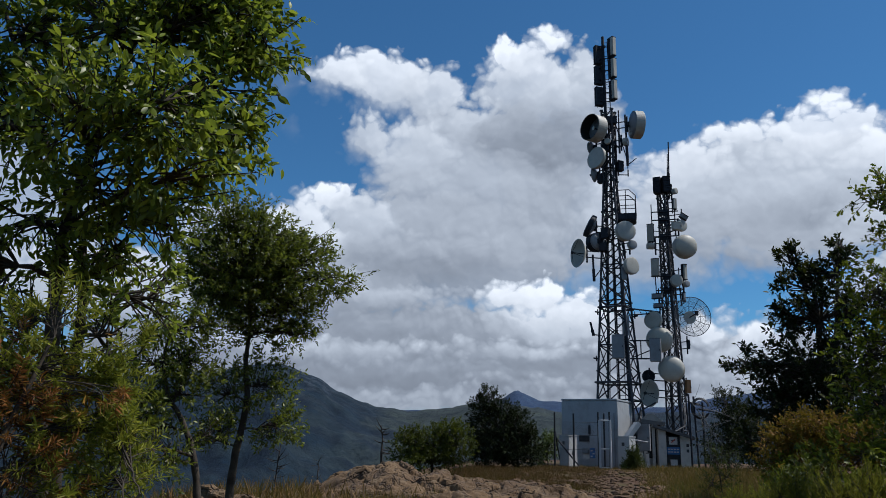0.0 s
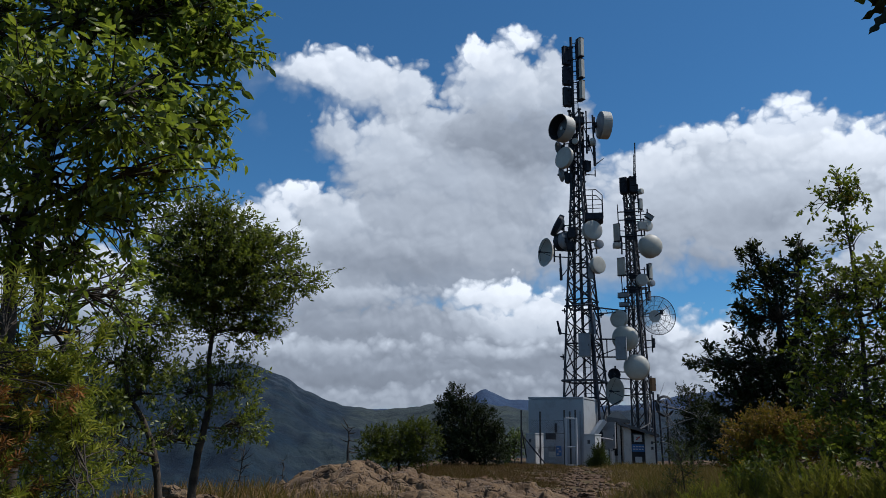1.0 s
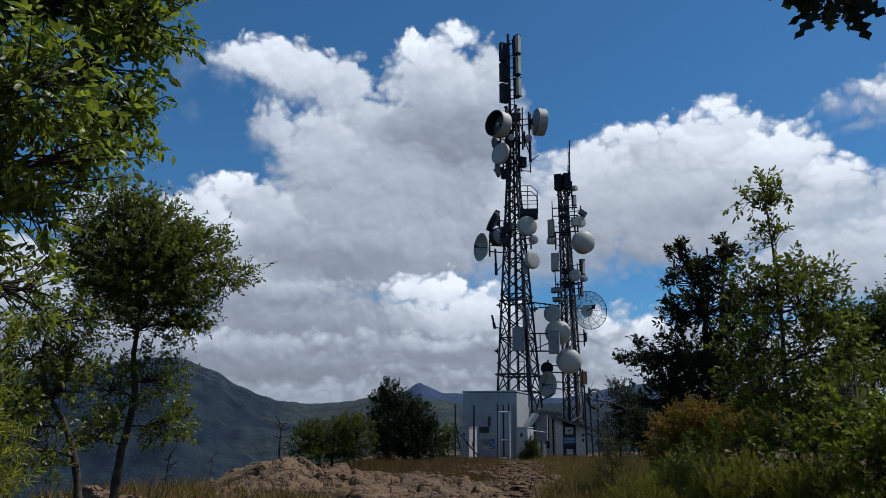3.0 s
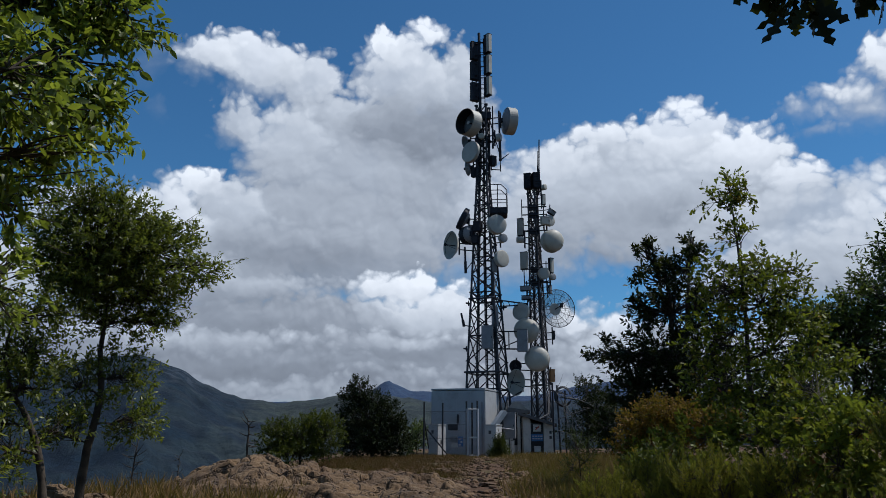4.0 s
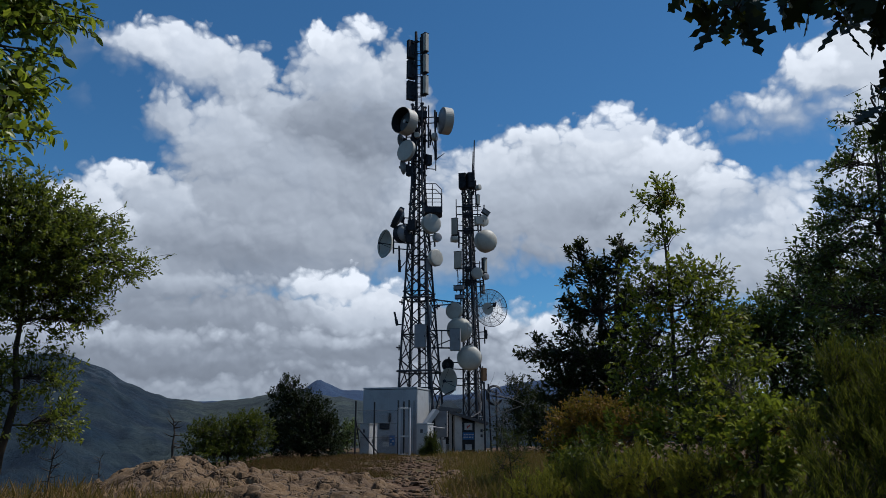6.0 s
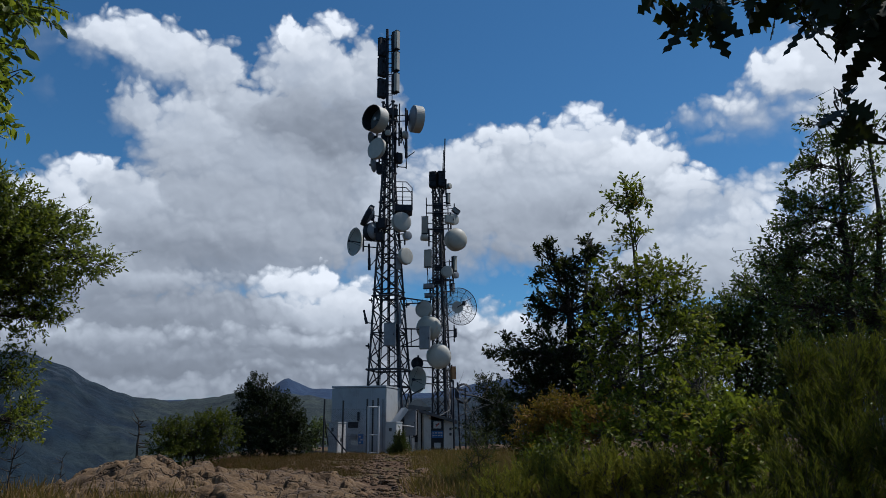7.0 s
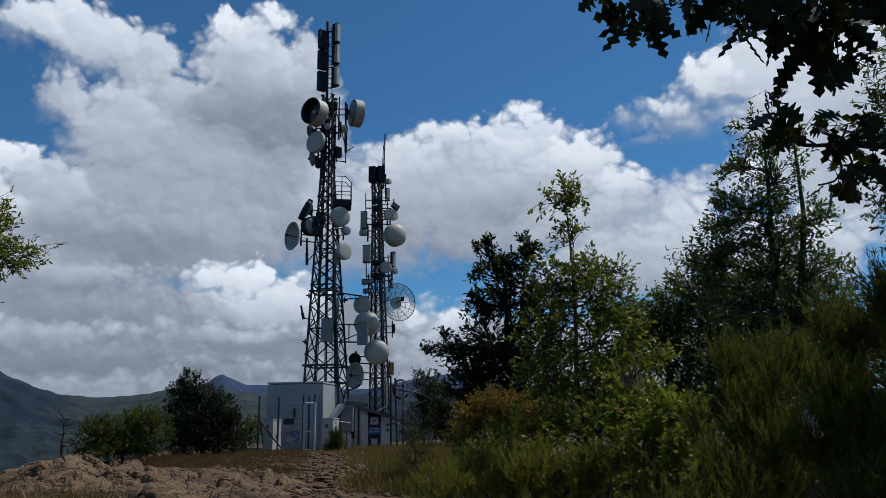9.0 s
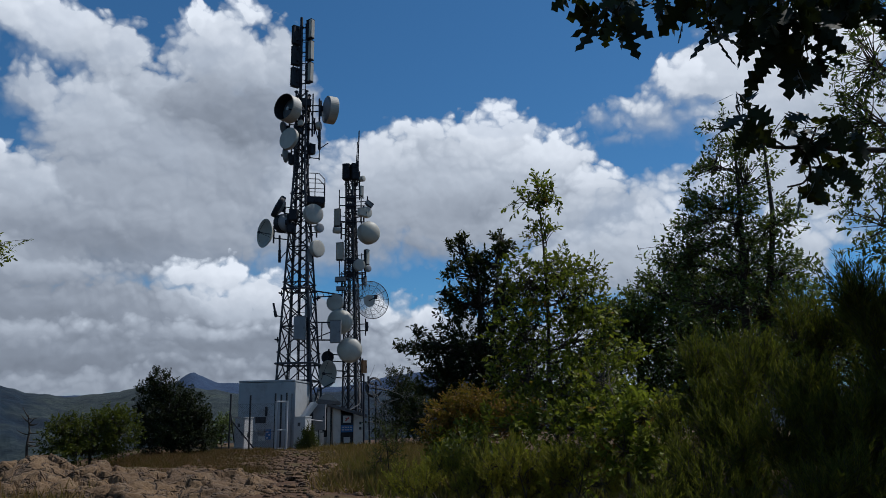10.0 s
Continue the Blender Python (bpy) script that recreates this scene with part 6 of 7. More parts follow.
# --- trees and scrub on the other side ---
plant("oak_tree", "dark bushy oak standing in the scrub", "tree",
      [([(3.38, 14.67, 0.66), (3.42, 14.66, 1.87), (3.4, 14.66, 3.13), (3.41, 14.66, 4.22), (3.33, 14.68, 4.79)], 0.10, 0.02), ([(3.38, 14.67, 0.66), (3.6, 14.62, 2.91), (3.76, 14.57, 4.43), (3.85, 14.55, 5.27)], 0.07, 0.012)],
      [(3.05, 14.74, 4.91, 0.24, 0.2, 22), (3.21, 14.71, 4.45, 0.44, 0.37, 55), (3.69, 14.59, 4.65, 0.42, 0.4, 55), (3.86, 14.55, 5.19, 0.13, 0.24, 14), (2.97, 14.76, 3.9, 0.37, 0.37, 45), (3.44, 14.65, 3.83, 0.65, 0.49, 100), (3.95, 14.52, 3.87, 0.54, 0.54, 80)]
      + [(2.36, 14.87, 3.1, 0.39, 0.2, 36), (2.77, 14.79, 2.93, 0.54, 0.39, 80), (3.29, 14.69, 2.92, 0.71, 0.58, 130), (3.9, 14.54, 2.9, 0.64, 0.64, 110), (2.65, 14.82, 2.4, 0.54, 0.37, 80), (3.25, 14.7, 2.08, 0.74, 0.53, 110), (2.52, 14.84, 1.87, 0.47, 0.43, 60), (4.06, 13.45, 2.32, 0.68, 0.55, 120)],
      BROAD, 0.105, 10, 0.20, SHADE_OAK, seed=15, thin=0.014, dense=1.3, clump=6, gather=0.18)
plant("oak_sapling", "slender oak sapling with lobed leaves, some turned rusty", "tree",
      [([(2.69, 8.12, 0.54), (2.7, 8.11, 1.14), (2.7, 8.11, 1.52), (2.63, 8.14, 2.1), (2.66, 8.13, 2.81), (2.64, 8.13, 3.55), (2.6, 8.15, 4.26)], 0.045, 0.006)],
      [(2.6, 8.15, 4.21, 0.1, 0.11, 9), (2.42, 8.2, 4.13, 0.10, 0.09, 9), (2.78, 8.09, 4.17, 0.12, 0.09, 10), (2.57, 8.16, 3.95, 0.13, 0.09, 11), (2.64, 8.13, 3.64, 0.15, 0.16, 16), (2.66, 8.13, 3.33, 0.28, 0.16, 30), (2.95, 8.02, 3.22, 0.23, 0.16, 30), (2.48, 8.18, 3.09, 0.27, 0.2, 34), (2.8, 8.08, 2.92, 0.37, 0.23, 60), (3.11, 7.97, 2.81, 0.26, 0.21, 44)]
      + [(2.51, 8.18, 2.63, 0.34, 0.24, 50), (2.92, 8.04, 2.44, 0.39, 0.24, 60), (2.28, 8.24, 2.52, 0.24, 0.21, 34), (3.21, 7.92, 2.25, 0.29, 0.21, 44), (2.36, 8.01, 2.03, 0.29, 0.21, 40), (2.88, 7.73, 1.96, 0.39, 0.21, 56), (2.04, 7.79, 1.58, 0.33, 0.2, 46), (2.68, 7.59, 1.53, 0.49, 0.24, 70), (3.12, 7.42, 1.74, 0.32, 0.21, 46), (2.34, 7.28, 1.18, 0.51, 0.23, 66)],
      OAK, 0.063, 9, 0.16, OAK_LEAF, seed=16, rise=0.5, thin=0.005, dense=1.35, clump=4, gather=0.24)
plant("oak_tree", "dense dark oak thicket behind the sapling", "tree",
      [([(5.32, 11.91, 0.67), (5.41, 11.88, 1.98), (5.39, 11.88, 3.01), (5.34, 11.91, 3.73)], 0.10, 0.02), ([(5.73, 11.72, 0.69), (5.94, 11.62, 2.14), (6.14, 11.52, 3.48)], 0.09, 0.02)],
      [(4.99, 12.06, 3.12, 0.36, 0.27, 50), (5.46, 11.85, 3.32, 0.37, 0.3, 70), (5.86, 11.66, 3.51, 0.43, 0.43, 90), (6.11, 11.53, 3.92, 0.38, 0.31, 60), (4.87, 12.11, 3.04, 0.49, 0.45, 90), (5.38, 11.89, 2.84, 0.7, 0.52, 140), (6.01, 11.58, 2.89, 0.68, 0.6, 150), (6.57, 11.27, 3.28, 0.67, 0.75, 150)]
      + [(4.65, 12.19, 2.25, 0.62, 0.53, 110), (5.45, 11.86, 2.07, 0.86, 0.6, 150), (6.26, 11.45, 2.05, 0.83, 0.66, 150), (6.92, 11.06, 2.59, 0.73, 0.89, 150), (4.05, 11.88, 1.65, 0.68, 0.43, 80), (7.36, 10.77, 3.52, 0.72, 0.8, 120), (7.36, 10.23, 2.41, 0.74, 0.66, 150), (7.63, 9.39, 2.5, 0.69, 0.69, 160)],
      BROAD, 0.076, 9, 0.22, DARK_LEAF, seed=17, thin=0.01, dense=2.3, clump=7, gather=0.2)
plant("oak_tree", "tall oak with open upright branches", "tree",
      [([(5.71, 9.53, 0.5), (5.8, 9.47, 1.91), (5.87, 9.43, 3.26), (5.91, 9.41, 4.37), (5.94, 9.39, 5.52)], 0.09, 0.012), ([(5.74, 9.51, 0.5), (6.09, 9.29, 2.94), (6.26, 9.17, 4.31), (6.23, 9.19, 5.67)], 0.07, 0.012)],
      [(5.79, 9.48, 5.68, 0.13, 0.15, 8), (5.66, 9.56, 5.06, 0.27, 0.21, 28), (6.05, 9.31, 5.41, 0.24, 0.27, 24), (6.01, 9.34, 4.84, 0.36, 0.31, 50), (5.54, 9.63, 4.54, 0.3, 0.25, 40), (5.39, 9.71, 4.31, 0.24, 0.21, 26), (5.83, 9.45, 4.21, 0.39, 0.33, 60), (6.19, 9.22, 4.16, 0.35, 0.34, 55), (5.42, 9.69, 3.86, 0.47, 0.31, 70), (5.91, 9.4, 3.65, 0.54, 0.38, 90)]
      + [(6.28, 9.16, 3.53, 0.3, 0.33, 40), (5.08, 9.88, 3.65, 0.32, 0.27, 40), (5.43, 9.69, 3.14, 0.62, 0.39, 90), (6.03, 9.33, 2.94, 0.68, 0.45, 110), (6.52, 8.98, 2.83, 0.44, 0.37, 60), (5.68, 9.54, 2.36, 0.83, 0.45, 110)],
      BROAD, 0.070, 9, 0.20, DARK_LEAF, seed=18, rise=0.8, thin=0.008, dense=1.8, clump=6, gather=0.2)
plant("broadleaf_tree", "small-leaved tree at the edge of the scrub", "tree",
      [([(3.65, 4.24, 0.78), (3.71, 4.19, 1.74), (3.76, 4.14, 2.78), (3.83, 4.08, 3.91)], 0.07, 0.015)],
      [(3.68, 4.21, 3.92, 0.17, 0.23, 60), (3.84, 4.07, 4.06, 0.22, 0.3, 70), (3.62, 4.27, 3.54, 0.17, 0.17, 44), (3.75, 4.16, 3.31, 0.22, 0.29, 80), (3.63, 4.26, 2.84, 0.22, 0.22, 70), (3.74, 4.17, 2.5, 0.25, 0.32, 90), (3.96, 3.95, 3.47, 0.28, 0.53, 100)],
      SIMPLE, 0.044, 13, 0.18, DARK_LEAF, seed=19, rise=0.3, thin=0.005, dense=1.0, clump=6, gather=0.24)

# --- the oak whose branches hang into view ---
oak_foot = (3.6, -0.6, 0.0)
plant("overhanging_oak", "oak with lobed leaves coloured backlit-dark, hanging from branches overhead", "tree",
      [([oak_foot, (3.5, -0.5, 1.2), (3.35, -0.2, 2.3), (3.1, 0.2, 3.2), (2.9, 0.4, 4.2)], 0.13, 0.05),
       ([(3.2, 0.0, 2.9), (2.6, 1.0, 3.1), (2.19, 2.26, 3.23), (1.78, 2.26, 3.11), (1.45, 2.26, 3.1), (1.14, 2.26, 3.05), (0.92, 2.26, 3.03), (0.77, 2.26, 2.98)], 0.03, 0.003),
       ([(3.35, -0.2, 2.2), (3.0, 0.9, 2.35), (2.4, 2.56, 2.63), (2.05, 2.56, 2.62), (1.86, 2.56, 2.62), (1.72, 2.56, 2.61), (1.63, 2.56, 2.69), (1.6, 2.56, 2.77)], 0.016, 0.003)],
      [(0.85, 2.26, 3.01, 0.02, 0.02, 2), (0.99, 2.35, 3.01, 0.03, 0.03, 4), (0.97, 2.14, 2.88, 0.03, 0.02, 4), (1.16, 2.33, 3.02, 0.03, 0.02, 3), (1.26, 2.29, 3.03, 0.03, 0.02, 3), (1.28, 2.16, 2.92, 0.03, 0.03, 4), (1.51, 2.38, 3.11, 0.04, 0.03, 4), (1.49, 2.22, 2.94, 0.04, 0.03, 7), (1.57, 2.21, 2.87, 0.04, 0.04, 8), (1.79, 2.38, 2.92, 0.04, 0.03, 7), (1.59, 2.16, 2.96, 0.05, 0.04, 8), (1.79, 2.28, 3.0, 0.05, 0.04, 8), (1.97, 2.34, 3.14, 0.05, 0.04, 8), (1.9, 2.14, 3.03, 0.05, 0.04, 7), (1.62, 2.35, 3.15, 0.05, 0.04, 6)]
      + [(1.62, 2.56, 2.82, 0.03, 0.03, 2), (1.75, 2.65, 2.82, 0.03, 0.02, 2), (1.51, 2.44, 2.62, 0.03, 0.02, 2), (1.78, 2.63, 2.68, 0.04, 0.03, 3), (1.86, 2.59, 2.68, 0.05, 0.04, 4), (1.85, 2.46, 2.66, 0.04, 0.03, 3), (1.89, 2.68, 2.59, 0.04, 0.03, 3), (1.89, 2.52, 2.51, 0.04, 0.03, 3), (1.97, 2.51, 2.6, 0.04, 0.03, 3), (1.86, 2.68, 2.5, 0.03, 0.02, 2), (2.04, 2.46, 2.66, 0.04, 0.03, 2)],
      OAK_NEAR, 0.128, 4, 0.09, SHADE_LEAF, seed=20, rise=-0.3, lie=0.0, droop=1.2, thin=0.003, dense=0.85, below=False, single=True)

# added tree out of view: its crown keeps sun off the hanging branches
plant("oak_tree", "unseen oak added beside the path, its broad crown shading the branches", "tree",
      [([(4.6, 0.6, 0.0), (4.5, 0.7, 1.5), (4.3, 1.0, 3.0), (3.6, 1.6, 4.3), (2.9, 2.0, 4.9)], 0.14, 0.03)],
      [(2.7, 2.2, 4.7, 1.0, 0.3, 330), (3.8, 1.8, 4.4, 1.2, 0.5, 330), (4.6, 0.4, 4.2, 1.2, 0.6, 200), (3.2, 0.1, 4.4, 1.0, 0.5, 160)],
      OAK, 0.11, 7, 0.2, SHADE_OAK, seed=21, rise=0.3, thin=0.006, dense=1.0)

# --- broom, heather and bracken of the foreground scrub ---
def broom(label, lobes, seed, material=None, size=0.040, per=44, twig=0.24):
    x = sum(l[0] for l in lobes) / len(lobes)
    y = sum(l[1] for l in lobes) / len(lobes)
    z = floor_z(x, y) - 0.05
    rnd = random.Random(seed)
    plumes = []
    for lx, ly, lz, lr, lh, n in lobes:
        for _ in range(7):
            a, r = rnd.uniform(0, 6.283), math.sqrt(rnd.random())
            plumes.append((lx + lr * r * math.cos(a), ly + lr * r * math.sin(a), lz + lh * rnd.uniform(-0.8, 0.8), lr * 0.22, lh * 0.5, n / 6))
    trunks = []
    for l in lobes:
        trunks.append(([(x + 0.1 * (l[0] - x), y + 0.1 * (l[1] - y), z), (x + 0.55 * (l[0] - x), y + 0.55 * (l[1] - y), z + 0.5 * (l[2] - z)), (l[0], l[1], l[2])], 0.016, 0.004))
    return plant("broom_shrub", label, "shrub", trunks, plumes, SPRIG, size, per, twig, material or BROOM, seed=seed, group="scrub", rise=2.4, lie=0.1, thin=0.003, hollow=0.1, dense=1.8, flare=0.42)


broom("upright green broom shrub", [(3.21, 5.2, 2.02, 0.2, 0.2, 70), (2.99, 5.32, 1.83, 0.23, 0.19, 70), (2.96, 4.88, 1.62, 0.26, 0.23, 90), (2.71, 5.03, 1.48, 0.27, 0.21, 80), (2.61, 4.62, 1.25, 0.31, 0.17, 90), (2.26, 4.36, 1.07, 0.35, 0.13, 80)], 31)
broom("tall green broom shrub", [(3.28, 4.55, 1.97, 0.2, 0.22, 80), (3.0, 4.38, 1.69, 0.21, 0.19, 80), (3.16, 4.25, 1.62, 0.23, 0.2, 90), (2.86, 4.23, 1.37, 0.26, 0.19, 90), (3.06, 4.09, 1.28, 0.25, 0.19, 80), (2.62, 3.9, 1.1, 0.32, 0.12, 80), (2.81, 3.64, 1.1, 0.25, 0.14, 70)], 32)
broom("tall dark green broom shrub", [(3.2, 3.97, 2.09, 0.16, 0.19, 70), (3.26, 3.92, 1.86, 0.19, 0.22, 80), (3.06, 3.83, 1.53, 0.18, 0.18, 70), (3.17, 3.74, 1.38, 0.18, 0.24, 60)], 33)
broom("low broom shrub in the scrub, coloured sunlit yellow-green", [(1.54, 7.9, 1.07, 0.26, 0.14, 40), (1.42, 8.94, 0.97, 0.25, 0.15, 36), (1.73, 7.35, 1.06, 0.26, 0.14, 46), (1.97, 7.29, 1.04, 0.26, 0.15, 46)], 34, SUNLIT_BROOM)
plant("leafy_shrub", "leafy yellow-green shrub on the slope", "shrub", [([(2.37, 11.91, 0.5), (2.38, 11.91, 1.32)], 0.02, 0.006)],
      [(2.43, 11.9, 1.61, 0.2, 0.15, 24), (2.21, 11.93, 1.44, 0.19, 0.14, 22), (2.5, 11.38, 1.41, 0.28, 0.15, 28), (1.98, 11.46, 1.29, 0.15, 0.11, 14)],
      SIMPLE, 0.075, 12, 0.2, OAK_LEAF, seed=35, rise=0.8, thin=0.004, dense=1.6)
plant("bracken", "patch of rust-brown turning bracken", "bracken", [([(2.82, 11.72, 0.6), (2.83, 11.71, 1.86)], 0.01, 0.005)],
      [(2.55, 11.78, 1.86, 0.34, 0.14, 60), (2.91, 11.7, 1.77, 0.42, 0.13, 70), (2.26, 11.84, 1.69, 0.29, 0.14, 50), (3.29, 11.59, 1.61, 0.41, 0.17, 70), (2.73, 11.74, 1.45, 0.59, 0.18, 80), (2.17, 11.86, 1.4, 0.34, 0.15, 50)],
      SMALL, 0.06, 14, 0.25, BRACKEN, seed=36, rise=0.6, thin=0.003)
plant("young_oak", "bushy young oak with yellow-green leaves", "shrub", [([(2.6, 6.12, 0.3), (2.6, 6.12, 1.33), (2.64, 6.1, 1.59)], 0.02, 0.006)],
      [(2.49, 6.17, 1.59, 0.19, 0.16, 50), (2.75, 6.05, 1.63, 0.22, 0.17, 60), (2.5, 5.94, 1.38, 0.25, 0.17, 60), (2.74, 6.93, 2.02, 0.22, 0.15, 30), (2.55, 7.0, 1.78, 0.22, 0.15, 30)],
      OAK, 0.062, 9, 0.15, OAK_LEAF, seed=37, rise=0.6, thin=0.004, dense=1.4, clump=5)
broom("low broom where the path ends, coloured sunlit yellow", [(1.25, 8.52, 0.86, 0.3, 0.16, 46), (1.79, 8.43, 0.97, 0.3, 0.18, 50), (2.06, 7.85, 0.92, 0.28, 0.17, 50), (2.34, 7.25, 0.94, 0.31, 0.18, 56)], 39, SUNLIT_BROOM)
plant("leafy_shrub", "low yellow-green leafy shrub before the bracken", "shrub", [([(2.3, 10.93, 0.5), (2.3, 10.93, 1.08)], 0.02, 0.006)],
      [(2.2, 10.96, 1.27, 0.24, 0.19, 30), (2.14, 10.4, 1.14, 0.3, 0.18, 36), (1.95, 10.5, 1.07, 0.19, 0.15, 20), (2.38, 9.83, 1.05, 0.28, 0.17, 30)],
      SIMPLE, 0.07, 12, 0.2, BUSH_LEAF, seed=40, rise=0.8, thin=0.004, dense=1.5)
broom("low scrub at the path's edge", [(1.89, 6.79, 1.17, 0.29, 0.17, 60), (2.23, 6.16, 1.17, 0.3, 0.16, 60)], 38, SUNLIT_BROOM)

# --- shrubs on the hilltop ---
plant("round_bush", "rounded green bush by the rocks", "bush", [([(-5.7, 23.37, 0.4), (-5.75, 23.35, 1.37)], 0.05, 0.02)],
      [(-6.44, 23.17, 1.29, 0.53, 0.46, 60), (-5.75, 23.35, 1.45, 0.67, 0.6, 90), (-5.04, 23.52, 1.53, 0.57, 0.61, 80), (-5.29, 23.46, 1.86, 0.44, 0.3, 36), (-6.39, 23.19, 1.7, 0.33, 0.23, 20), (-5.88, 23.32, 0.97, 1.0, 0.33, 70)],
      SMALL, 0.085, 18, 0.22, BUSH_LEAF, seed=41, rise=0.6, thin=0.008)
plant("holly_bush", "dense dark evergreen bush", "bush", [([(-4.53, 29.71, 0.4), (-4.58, 29.7, 2.14), (-4.94, 29.64, 3.4)], 0.08, 0.02)],
      [(-5.08, 29.62, 3.3, 0.3, 0.39, 26), (-5.44, 29.56, 2.87, 0.43, 0.34, 30), (-4.6, 29.7, 2.77, 0.52, 0.39, 40), (-4.79, 29.67, 2.14, 0.9, 0.64, 110), (-3.95, 29.79, 2.14, 0.56, 0.73, 70), (-4.55, 29.71, 1.41, 1.06, 0.55, 110), (-3.55, 29.84, 1.62, 0.43, 0.6, 46), (-5.51, 29.54, 2.03, 0.38, 0.64, 40), (-5.06, 29.62, 1.1, 0.85, 0.34, 60), (-3.92, 29.8, 1.1, 0.77, 0.34, 60)],
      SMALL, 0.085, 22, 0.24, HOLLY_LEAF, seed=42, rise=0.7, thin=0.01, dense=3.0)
plant("small_bush", "low bush beside the fence", "bush", [([(-3.14, 32.9, 0.4), (-3.15, 32.9, 1.28)], 0.03, 0.01)],
      [(-3.16, 32.9, 1.55, 0.38, 0.38, 30), (-3.27, 32.89, 1.16, 0.42, 0.33, 30)], SMALL, 0.12, 14, 0.3, DARK_LEAF, seed=43, rise=0.6)
plant("young_conifer", "small green conifer before the cabinet", "shrub", [([(0.29, 31.05, 0.4), (0.29, 31.05, 1.19)], 0.03, 0.008)],
      [(0.29, 31.05, 1.17, 0.09, 0.22, 14), (0.29, 31.05, 0.87, 0.2, 0.27, 24), (0.11, 31.05, 0.65, 0.2, 0.18, 18), (0.47, 31.05, 0.65, 0.2, 0.18, 18)], BLADE, 0.16, 26, 0.35, PINE, seed=44, rise=2.2, lie=0.1)
plant("dark_scrub", "dark scrub trees behind the hut", "bush", [([(3.77, 31.83, 0.2), (3.81, 31.83, 2.18), (3.96, 31.81, 3.31)], 0.08, 0.02)],
      [(3.84, 31.82, 3.31, 0.42, 0.37, 34), (4.1, 31.79, 2.63, 0.6, 0.55, 60), (4.5, 31.74, 2.51, 0.83, 0.69, 80), (3.8, 31.83, 1.62, 1.01, 0.69, 90), (4.61, 29.7, 1.72, 0.85, 0.85, 90)],
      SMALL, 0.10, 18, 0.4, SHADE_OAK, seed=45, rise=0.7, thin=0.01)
plant("thin_sapling", "thin sparse sapling on the slope", "shrub", [([(1.32, 11.98, 0.5), (1.31, 11.98, 1.16), (1.25, 11.99, 1.53)], 0.014, 0.004)],
      [(1.29, 11.98, 1.4, 0.14, 0.15, 10), (1.41, 11.97, 1.2, 0.15, 0.14, 10), (1.16, 12.0, 1.07, 0.12, 0.12, 8)], BLADE, 0.09, 16, 0.22, PINE, seed=46, rise=1.0, thin=0.005)


def bare_stem(label, pts, twigs, seed, r=0.03, bark=None, name="dead_stem"):
    """A dead stem with short bare twigs."""
    rng = np.random.default_rng(seed)
    pts = np.array(pts, dtype=float)
    foot = pts[0]
    ob = thing(name, tuple(foot), label, "dead tree", "dead stems")
    paths = [(pts, np.linspace(r, r * 0.3, len(pts)))]
    for i in range(twigs):
        k = rng.uniform(0.25, 1.0) * (len(pts) - 1)
        a = pts[int(k)] + (pts[min(int(k) + 1, len(pts) - 1)] - pts[int(k)]) * (k % 1)
        h = np.linalg.norm(pts[-1] - pts[0])
        b = a + h * 0.22 * unit(rng.normal(0, 1, 3) * (1, 0.6, 0.5) + (0, 0, 0.35))
        paths.append((curve(a, (a + b) / 2 - (0, 0, 0.03 * h), b, 5), np.linspace(r * 0.45, r * 0.12, 5)))
    v, f = tubes(paths, 6)
    hang(new("stem", arrays_mesh("stem", v - foot, f, bark or DEAD_WOOD, True)), ob)
    return ob


bare_stem("bleached dead sapling on the rock outcrop", [(-5.69, 18.18, 0.8), (-5.72, 18.17, 1.3), (-5.7, 18.18, 1.61), (-5.75, 18.16, 1.93)], 12, 51, 0.035, BARK)
bare_stem("thin bare sapling on the slope", [(-5.87, 12.76, 0.52), (-5.9, 12.75, 0.87), (-5.88, 12.76, 1.21), (-5.85, 12.77, 1.52)], 16, 52, 0.018, BARK)
bare_stem("thin bare sapling on the slope", [(-5.61, 13.96, 0.51), (-5.62, 13.96, 0.84), (-5.61, 13.96, 1.18)], 12, 53, 0.014, BARK)
for i, (a, b, c) in enumerate((((3.22, 30.89, 0.66), (2.92, 30.92, 2.16), (2.62, 30.94, 3.44)), ((3.0, 30.91, 0.66), (3.14, 30.89, 2.16), (2.72, 30.93, 3.26)), ((2.59, 30.94, 2.16), (3.48, 30.86, 2.49), (4.48, 30.73, 2.77)),
                              ((2.72, 30.93, 3.04), (3.38, 30.87, 2.93), (4.25, 30.76, 2.55)), ((2.58, 30.95, 1.73), (3.02, 30.91, 1.62), (3.33, 30.87, 0.87)), ((2.5, 30.95, 3.26), (2.93, 30.91, 2.6), (3.56, 30.85, 1.51)))):
    bare_stem("fallen bleached branches beside the hut", [a, b, c], 9, 60 + i, 0.02)


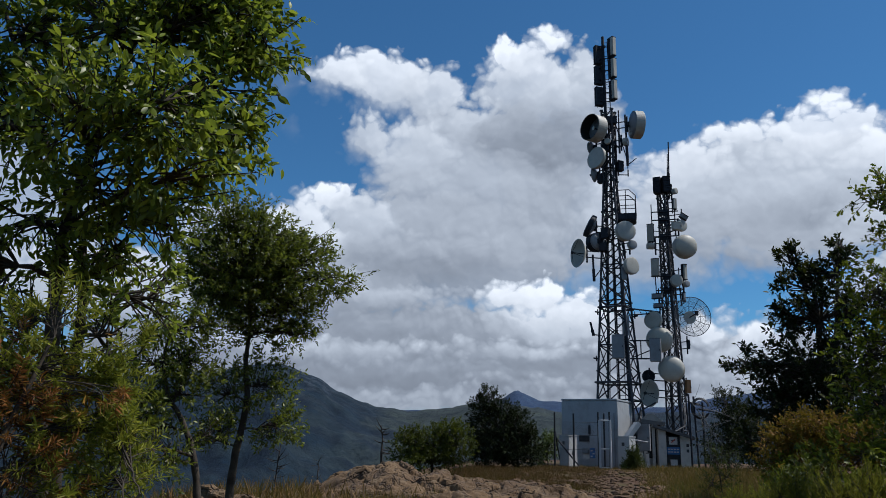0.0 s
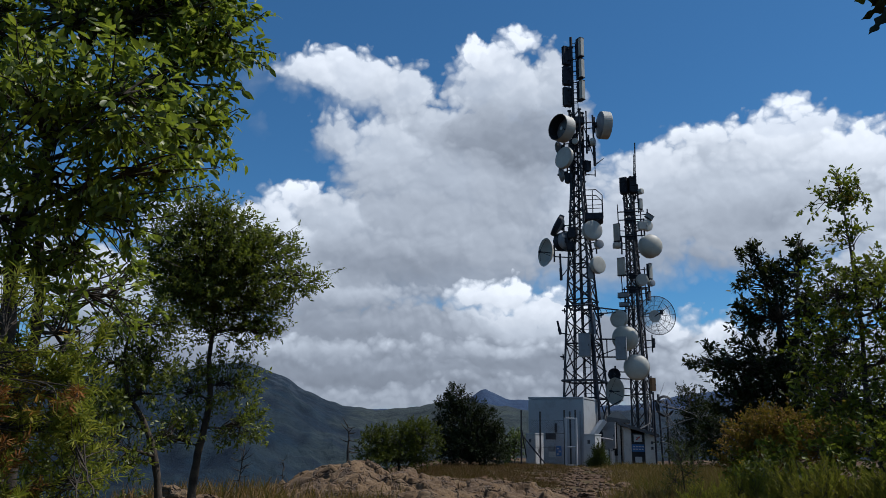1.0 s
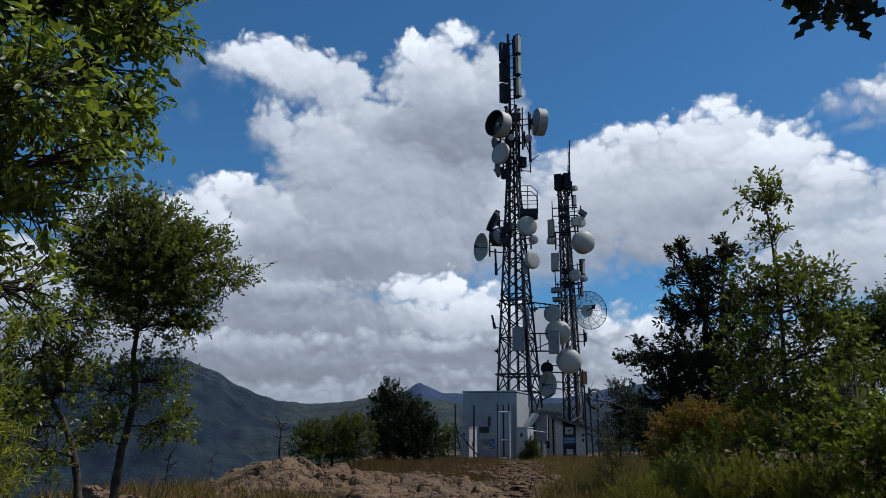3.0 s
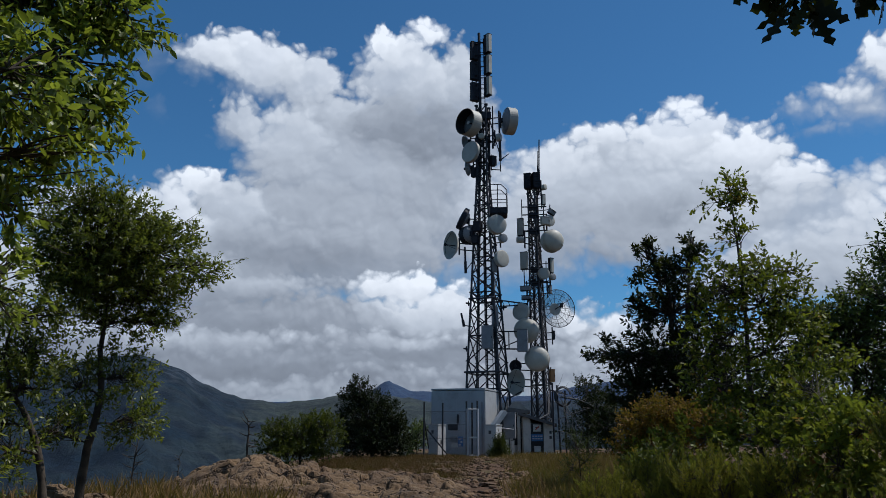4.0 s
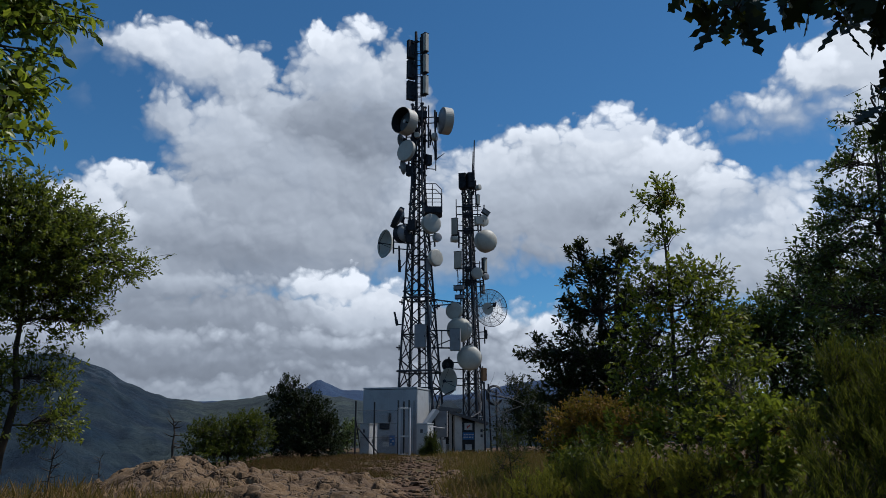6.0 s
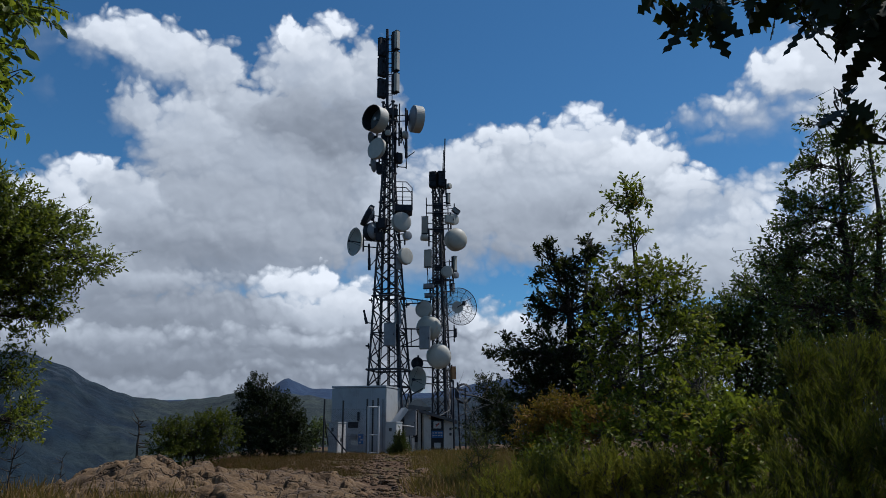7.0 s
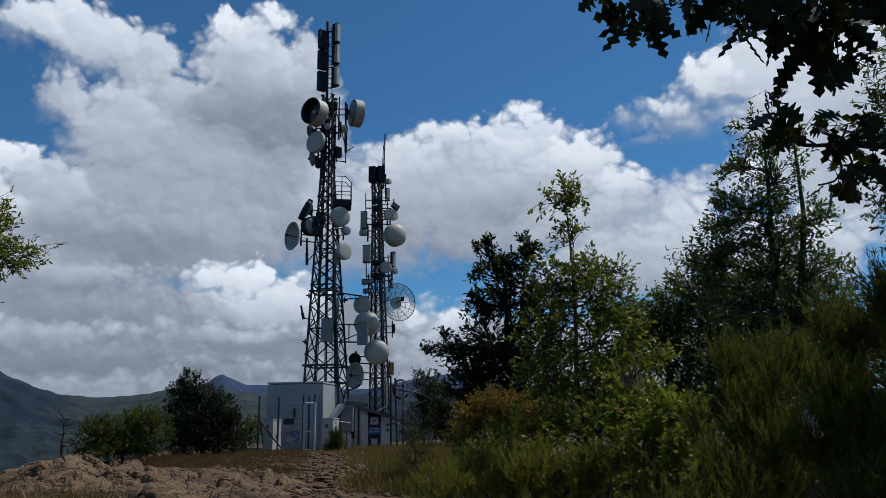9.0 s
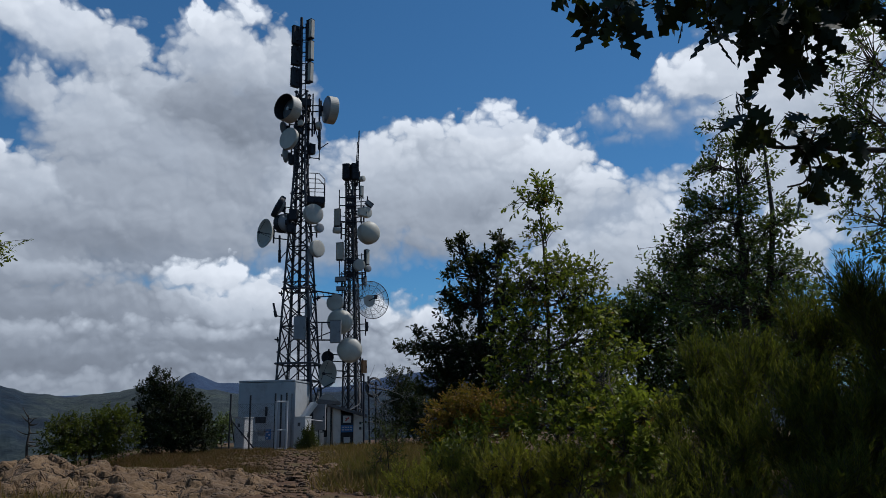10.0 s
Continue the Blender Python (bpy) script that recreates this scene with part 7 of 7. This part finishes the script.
# ======== grass, heather tufts and stones on the ground ========
def tufts(name, label, category, spots, blades, length, spread, material, seed, lean=0.5):
    """Grass or low heath, blade by blade; spots are x, y of the tufts."""
    rng = np.random.default_rng(seed)
    spots = np.asarray(spots)
    n = len(spots)
    xy = np.repeat(spots, blades, axis=0) + rng.normal(0, spread, (n * blades, 2))
    z = ground_height(xy[:, 0], xy[:, 1]) - 0.02
    base = np.column_stack([xy, z])
    way = rng.normal(0, lean, (len(base), 3))
    way[:, 2] = 1.0
    v, f = place_leaves(rng, base, way, (np.array([(0, 0.028, 0), (0, -0.028, 0), (0.6, 0.016, 0.02), (0.6, -0.016, 0.02), (1, 0, 0.09)]), np.array([(0, 1, 3), (0, 3, 2), (2, 3, 4)])), length, 0.1)
    return tagged(new(name, arrays_mesh(name, v, f, material)), label, category, kind="stuff")


seeds = np.random.default_rng(3)


def scatter(count, x0, x1, y0, y1, patch, cut):
    xy = np.column_stack([seeds.uniform(x0, x1, count), seeds.uniform(y0, y1, count)])
    keep = rough(xy[:, 0] + patch, xy[:, 1], 3.1) + 0.25 * seeds.normal(0, 1, count) > cut
    return xy[keep]


path_clear = lambda s: s[~((s[:, 0] > -2.4) & (s[:, 0] < 1.2 + 0.02 * s[:, 1]) & (s[:, 1] < 25) & (seeds.random(len(s)) < 0.85))]
feathered = lambda s: s[seeds.random(len(s)) < smooth01(s[:, 0] + 0.5 * rough(s[:, 0], s[:, 1], 1.6), 0.2, 2.6)]
tufts("dry_grass", "dry straw-coloured grass over the stony hilltop", "grass", path_clear(scatter(5200, -7.5, 9, 10, 36, 0, 0.1)), 9, 0.10, 0.08, GRASS_DRY, 71, 0.9)
tufts("dry_grass", "taller dry grass round the shelter and hut", "grass", scatter(1500, -4, 7, 29, 34, 4, -0.4), 10, 0.15, 0.10, GRASS_DRY, 72, 0.8)
tufts("green_grass", "rough green grass among the dry turf", "grass", path_clear(scatter(2600, -7.5, 10, 10, 34, 11, 0.05)), 8, 0.13, 0.09, GRASS_GREEN, 73, 0.9)
tufts("dry_grass", "tall dry grass at the rim of the hilltop", "grass", scatter(500, -8.5, -3.0, 9.5, 14, 2, 0.0), 9, 0.34, 0.08, GRASS_DRY, 74)
tufts("heather", "low rust-brown heather", "heather", scatter(1300, -5.6, -0.8, 18, 31, 6, -0.05), 30, 0.20, 0.16, HEATHER, 75, 0.9)
tufts("green_grass", "rough grass and seedlings under the scrub", "grass", scatter(3000, 1.0, 12, 5, 20, 9, -0.3), 10, 0.30, 0.10, GRASS_GREEN, 76)
tufts("dry_grass", "dry grass between path and scrub", "grass", feathered(scatter(4200, 0.2, 4.6, 12, 31, 1, -0.6)), 11, 0.30, 0.07, GRASS_DRY, 77, 0.6)


def pebbles():
    """Loose stones on the path, many and small."""
    rng = np.random.default_rng(9)
    bm = bmesh.new()
    bmesh.ops.create_icosphere(bm, subdivisions=1, radius=1.0)
    bm.verts.ensure_lookup_table()
    tv = np.array([v.co[:] for v in bm.verts])
    tf = np.array([[v.index for v in f.verts] for f in bm.faces])
    bm.free()
    n = 2600
    x, y = rng.uniform(-3.2, 2.2, n), rng.uniform(10.5, 30, n)
    s = rng.uniform(0.015, 0.07, n) * rng.uniform(0.5, 1.4, n)
    v = tv[None] * (1 + rng.normal(0, 0.18, (n, len(tv), 1))) * (s[:, None, None] * np.array((1.3, 1.0, 0.6)))
    c = np.column_stack([x, y, ground_height(x, y) + 0.2 * s])
    f = tf[None] + (np.arange(n) * len(tv))[:, None, None]
    tagged(new("stones", arrays_mesh("stones", (v + c[:, None]).reshape(-1, 3), f.reshape(-1, 3), PATH_STONE)), "loose brown stones on the bare path", "stones", kind="stuff")


pebbles()
